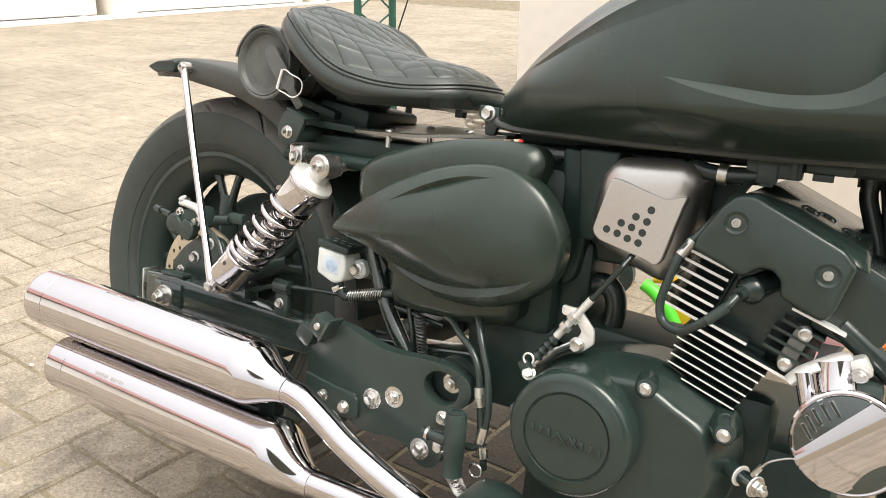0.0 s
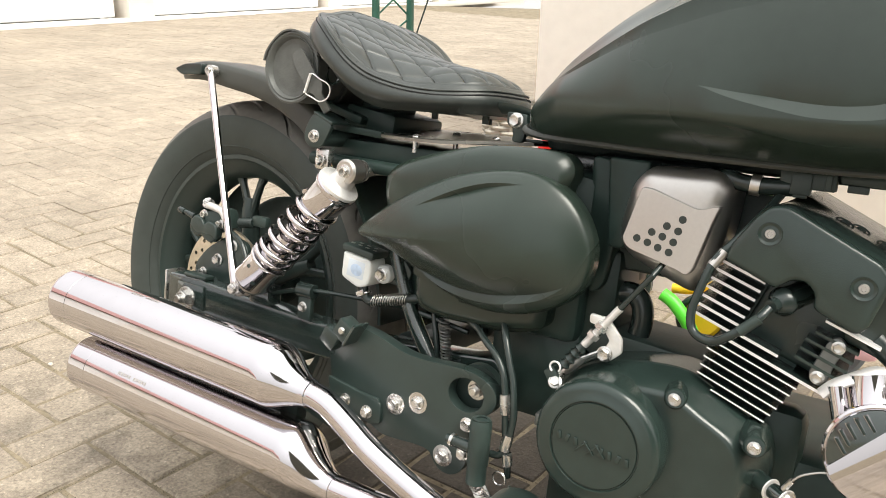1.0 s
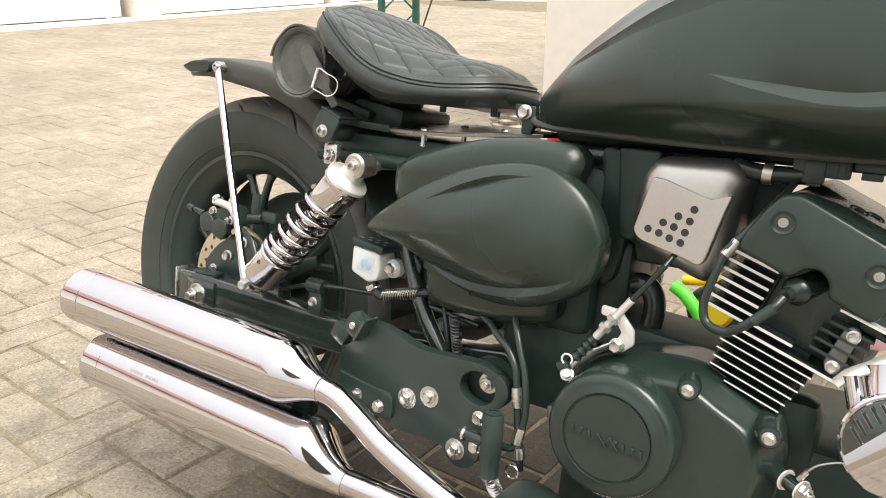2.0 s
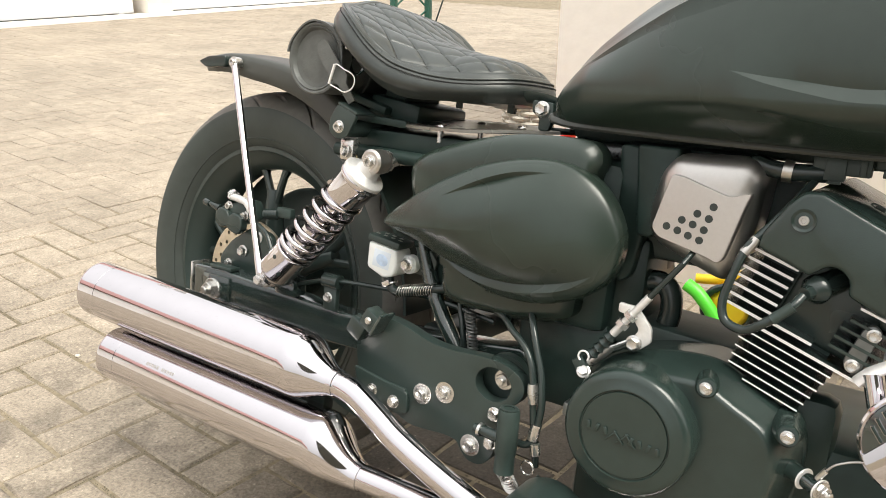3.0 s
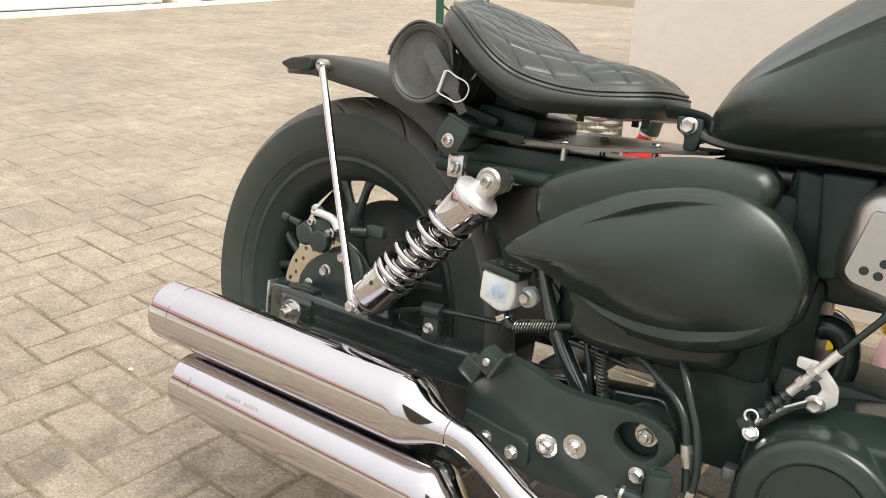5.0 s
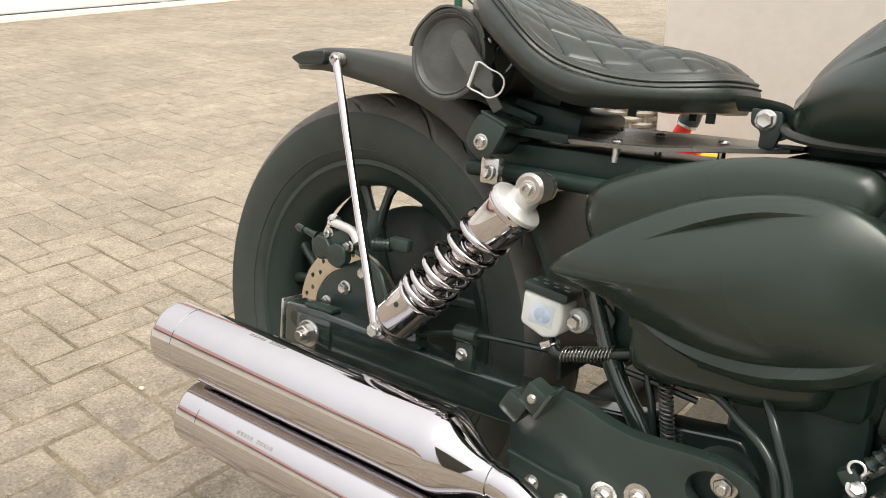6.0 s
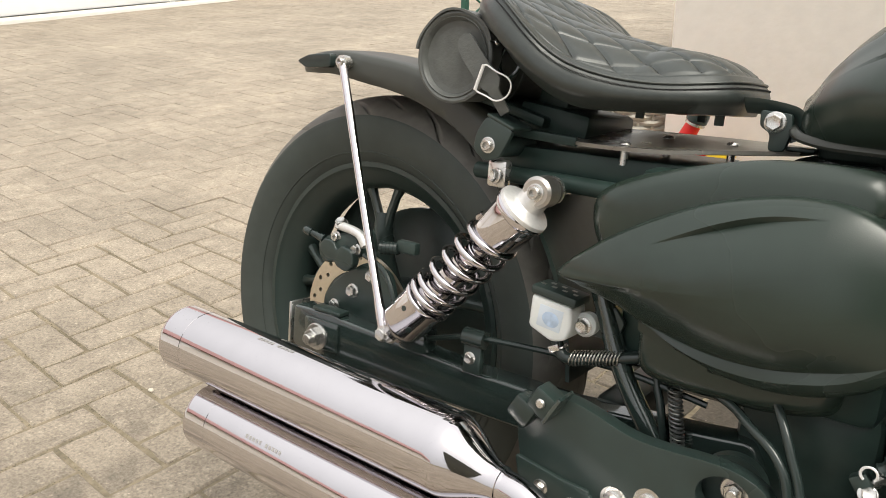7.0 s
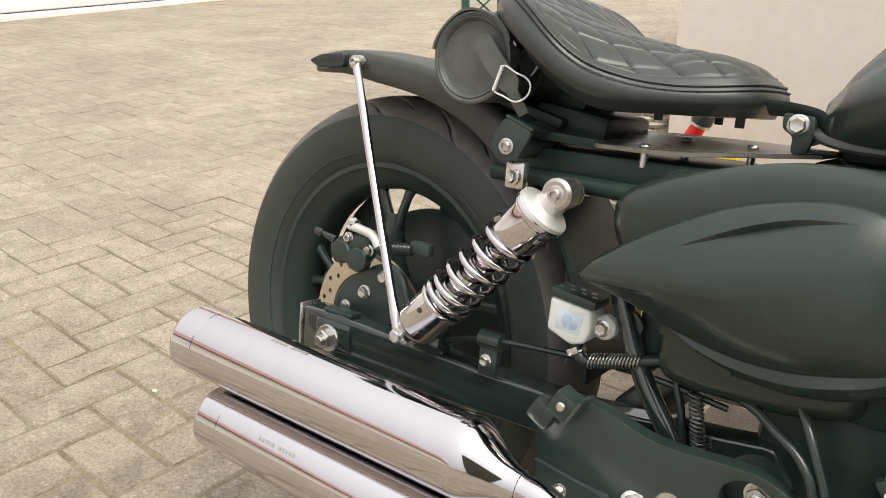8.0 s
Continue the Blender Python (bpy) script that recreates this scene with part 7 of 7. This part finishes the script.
def paver_verts(long_x, worn=None, silt=0.0):
    """A chamfered concrete block, corner at the origin; worn: a random source for uneven edges; silt: how far the joints are filled."""
    lx, ly = (0.2, 0.1) if long_x else (0.1, 0.2)
    g, c, low = (0.0026, 0.0038, -0.0042) if worn else (0.0024 - 0.0017 * silt, 0.0036 - 0.0021 * silt, -0.0048 + 0.0029 * silt)
    per = [(0, 0), (0.33, 0), (0.66, 0), (1, 0), (1, 0.33), (1, 0.66), (1, 1), (0.66, 1), (0.33, 1), (0, 1), (0, 0.66), (0, 0.33)] if worn else [(0, 0), (1, 0), (1, 1), (0, 1)]
    vs = []
    for level, (inset, z) in enumerate(((g, -0.03), (g, low), (g + c, 0.0))):
        for u, v in per:
            k = inset + (worn.uniform(-0.0006, 0.0016) if worn and level else 0.0)
            if worn and level and worn.random() < 0.10:
                k += worn.uniform(0.001, 0.004)
            vs.append((k + (lx - 2 * k) * u, k + (ly - 2 * k) * v, z - (worn.uniform(0, 0.0009) if worn and level == 2 else 0.0)))
    return vs


def paver_faces(n):
    fs = []
    for lv in (0, 1):
        fs += [(lv * n + i, lv * n + (i + 1) % n, (lv + 1) * n + (i + 1) % n, (lv + 1) * n + i) for i in range(n)]
    return fs + [tuple(range(2 * n, 3 * n))]


PAVER_FACES = paver_faces(4)


def lay_pavers():
    paving = thing("pavement", "beige concrete block paving laid in herringbone", "paving", kind="structure")
    rng = random.Random(5)
    shapes = {}
    for lx in (True, False):
        shapes[lx] = []
        for k in range(8):
            me = bpy.data.meshes.new("paver")
            me.from_pydata(paver_verts(lx, rng), [], paver_faces(12))
            me.materials.append(M_PAVER)
            shapes[lx].append(me)
    vs, fs, count = [], [], 0
    for i in range(-130, 60):
        for j in range(-70, 130):
            k = (i + j) % 4
            if k not in (0, 2):
                continue
            lx = k == 2
            p = PAVE @ Vector((i * 0.1 + 0.1, j * 0.1 + 0.1, 0))
            x, y = p.x, p.y
            if not (-8.2 < x < 4.5 and -5.8 < y < 11.5 and along(x, y) < 13.0):
                continue
            if y > 1.12 and x > 0.0:
                continue
            z = gz(x, y)
            slope = incline(x, y)
            tip = Vector((0.74 * slope, -0.67 * slope, 1)).normalized()
            near = -1.45 < x < 0.55 and -0.62 < y < 0.75
            q = Vector((0, 0, 1)).rotation_difference(tip).to_matrix().to_4x4()
            c = Matrix.Translation(p.to_3d() * 1.0)
            m = Matrix.Translation((0, 0, z + rng.uniform(-0.0012, 0.0012))) @ c @ q @ pose(0, 0, 0, rng.uniform(-0.25, 0.25), rng.uniform(-0.25, 0.25), rng.uniform(-0.5, 0.5)) @ c.inverted() @ PAVE @ Matrix.Translation((i * 0.1, j * 0.1, 0))
            if near and count < 300:
                count += 1
                o = new("paver", shapes[lx][count % 8])
                o.parent = paving
                o.matrix_basis = m
            else:
                base = len(vs)
                vs += [m @ Vector(v) for v in paver_verts(lx, silt=min(1.0, max(0.0, (along(x, y) - 0.6) / 0.95)))]
                fs += [tuple(base + n for n in f) for f in PAVER_FACES]
    me = bpy.data.meshes.new("far_pavers")
    me.from_pydata(vs, [], fs)
    me.materials.append(M_PAVER)
    o = new("far_pavers", me)
    o.parent = paving
    o["kind"] = "stuff"


lay_pavers()


def joint_litter():
    """Crumbs of dark moss and soil in the near joints, and grit lying about."""
    rng = random.Random(11)
    bm_moss, bm_grit = nb(), nb()

    def crumb(bm, x, y, z, r):
        ring = [bm.verts.new((x + r * rng.uniform(0.7, 1.2) * math.cos(a), y + r * rng.uniform(0.7, 1.2) * math.sin(a), z)) for a in (i * math.pi / 2.5 + rng.random() for i in range(5))]
        top = bm.verts.new((x + rng.uniform(-0.3, 0.3) * r, y + rng.uniform(-0.3, 0.3) * r, z + r * rng.uniform(0.5, 1.0)))
        for i in range(5):
            bm.faces.new((ring[i], ring[(i + 1) % 5], top))
    inv = PAVE.inverted()
    for k in range(45000):
        x, y = rng.uniform(-1.3, 0.75), rng.uniform(-0.75, 0.55)
        dense = 0.5 + 0.5 * math.sin(x * 9 + 2 * math.sin(y * 7)) * math.cos(y * 11 + x * 3)
        if rng.random() > 1.6 * dense - 0.55:
            continue
        p = inv @ Vector((x, y, 0))
        i, j = math.floor(p.x / 0.1), math.floor(p.y / 0.1)
        edge = rng.choice(((0, 1), (1, 0)))
        # pull the crumb onto the block's edge line, if a joint runs there
        kk = (i + j) % 4
        if edge[0]:
            q = Vector((i * 0.1 + rng.gauss(0, 0.0022), p.y, 0))
            if kk == 3:
                continue
        else:
            if kk == 1:
                continue
            q = Vector((p.x, j * 0.1 + rng.gauss(0, 0.0022), 0))
        w = PAVE @ q
        crumb(bm_moss, w.x, w.y, gz(w.x, w.y) - 0.0034, rng.uniform(0.0007, 0.0017))
    for k in range(1500):
        x, y = rng.uniform(-1.5, 0.75), rng.uniform(-0.85, 0.6)
        crumb(bm_grit, x, y, gz(x, y), rng.uniform(0.0005, 0.0013))
    m = part("joint_moss", bm_moss, M_MOSS, None)
    tagged(m, "dark brown moss and soil crumbs in the paving joints", "moss", kind="stuff")
    g = part("loose_grit", bm_grit, M_GRIT, None)
    tagged(g, "fine pale grit scattered on the paving", "grit", kind="stuff")
    # one pale pebble
    bm = nb()
    bmesh.ops.create_icosphere(bm, subdivisions=2, radius=1.0)
    for v in bm.verts:
        v.co = Vector((v.co.x * 0.0068, v.co.y * 0.0052, v.co.z * 0.0036)) * (1 + 0.10 * math.sin(5 * v.co.x + 3 * v.co.y))
    peb = part("pebble", bm, M_PEBBLE)
    peb.matrix_world = Matrix.Translation((PEBBLE[0], PEBBLE[1], 0.0032))
    tagged(peb, "small white pebble lying on the paving", "pebble")


PEBBLE = (-0.578, -0.081)
joint_litter()
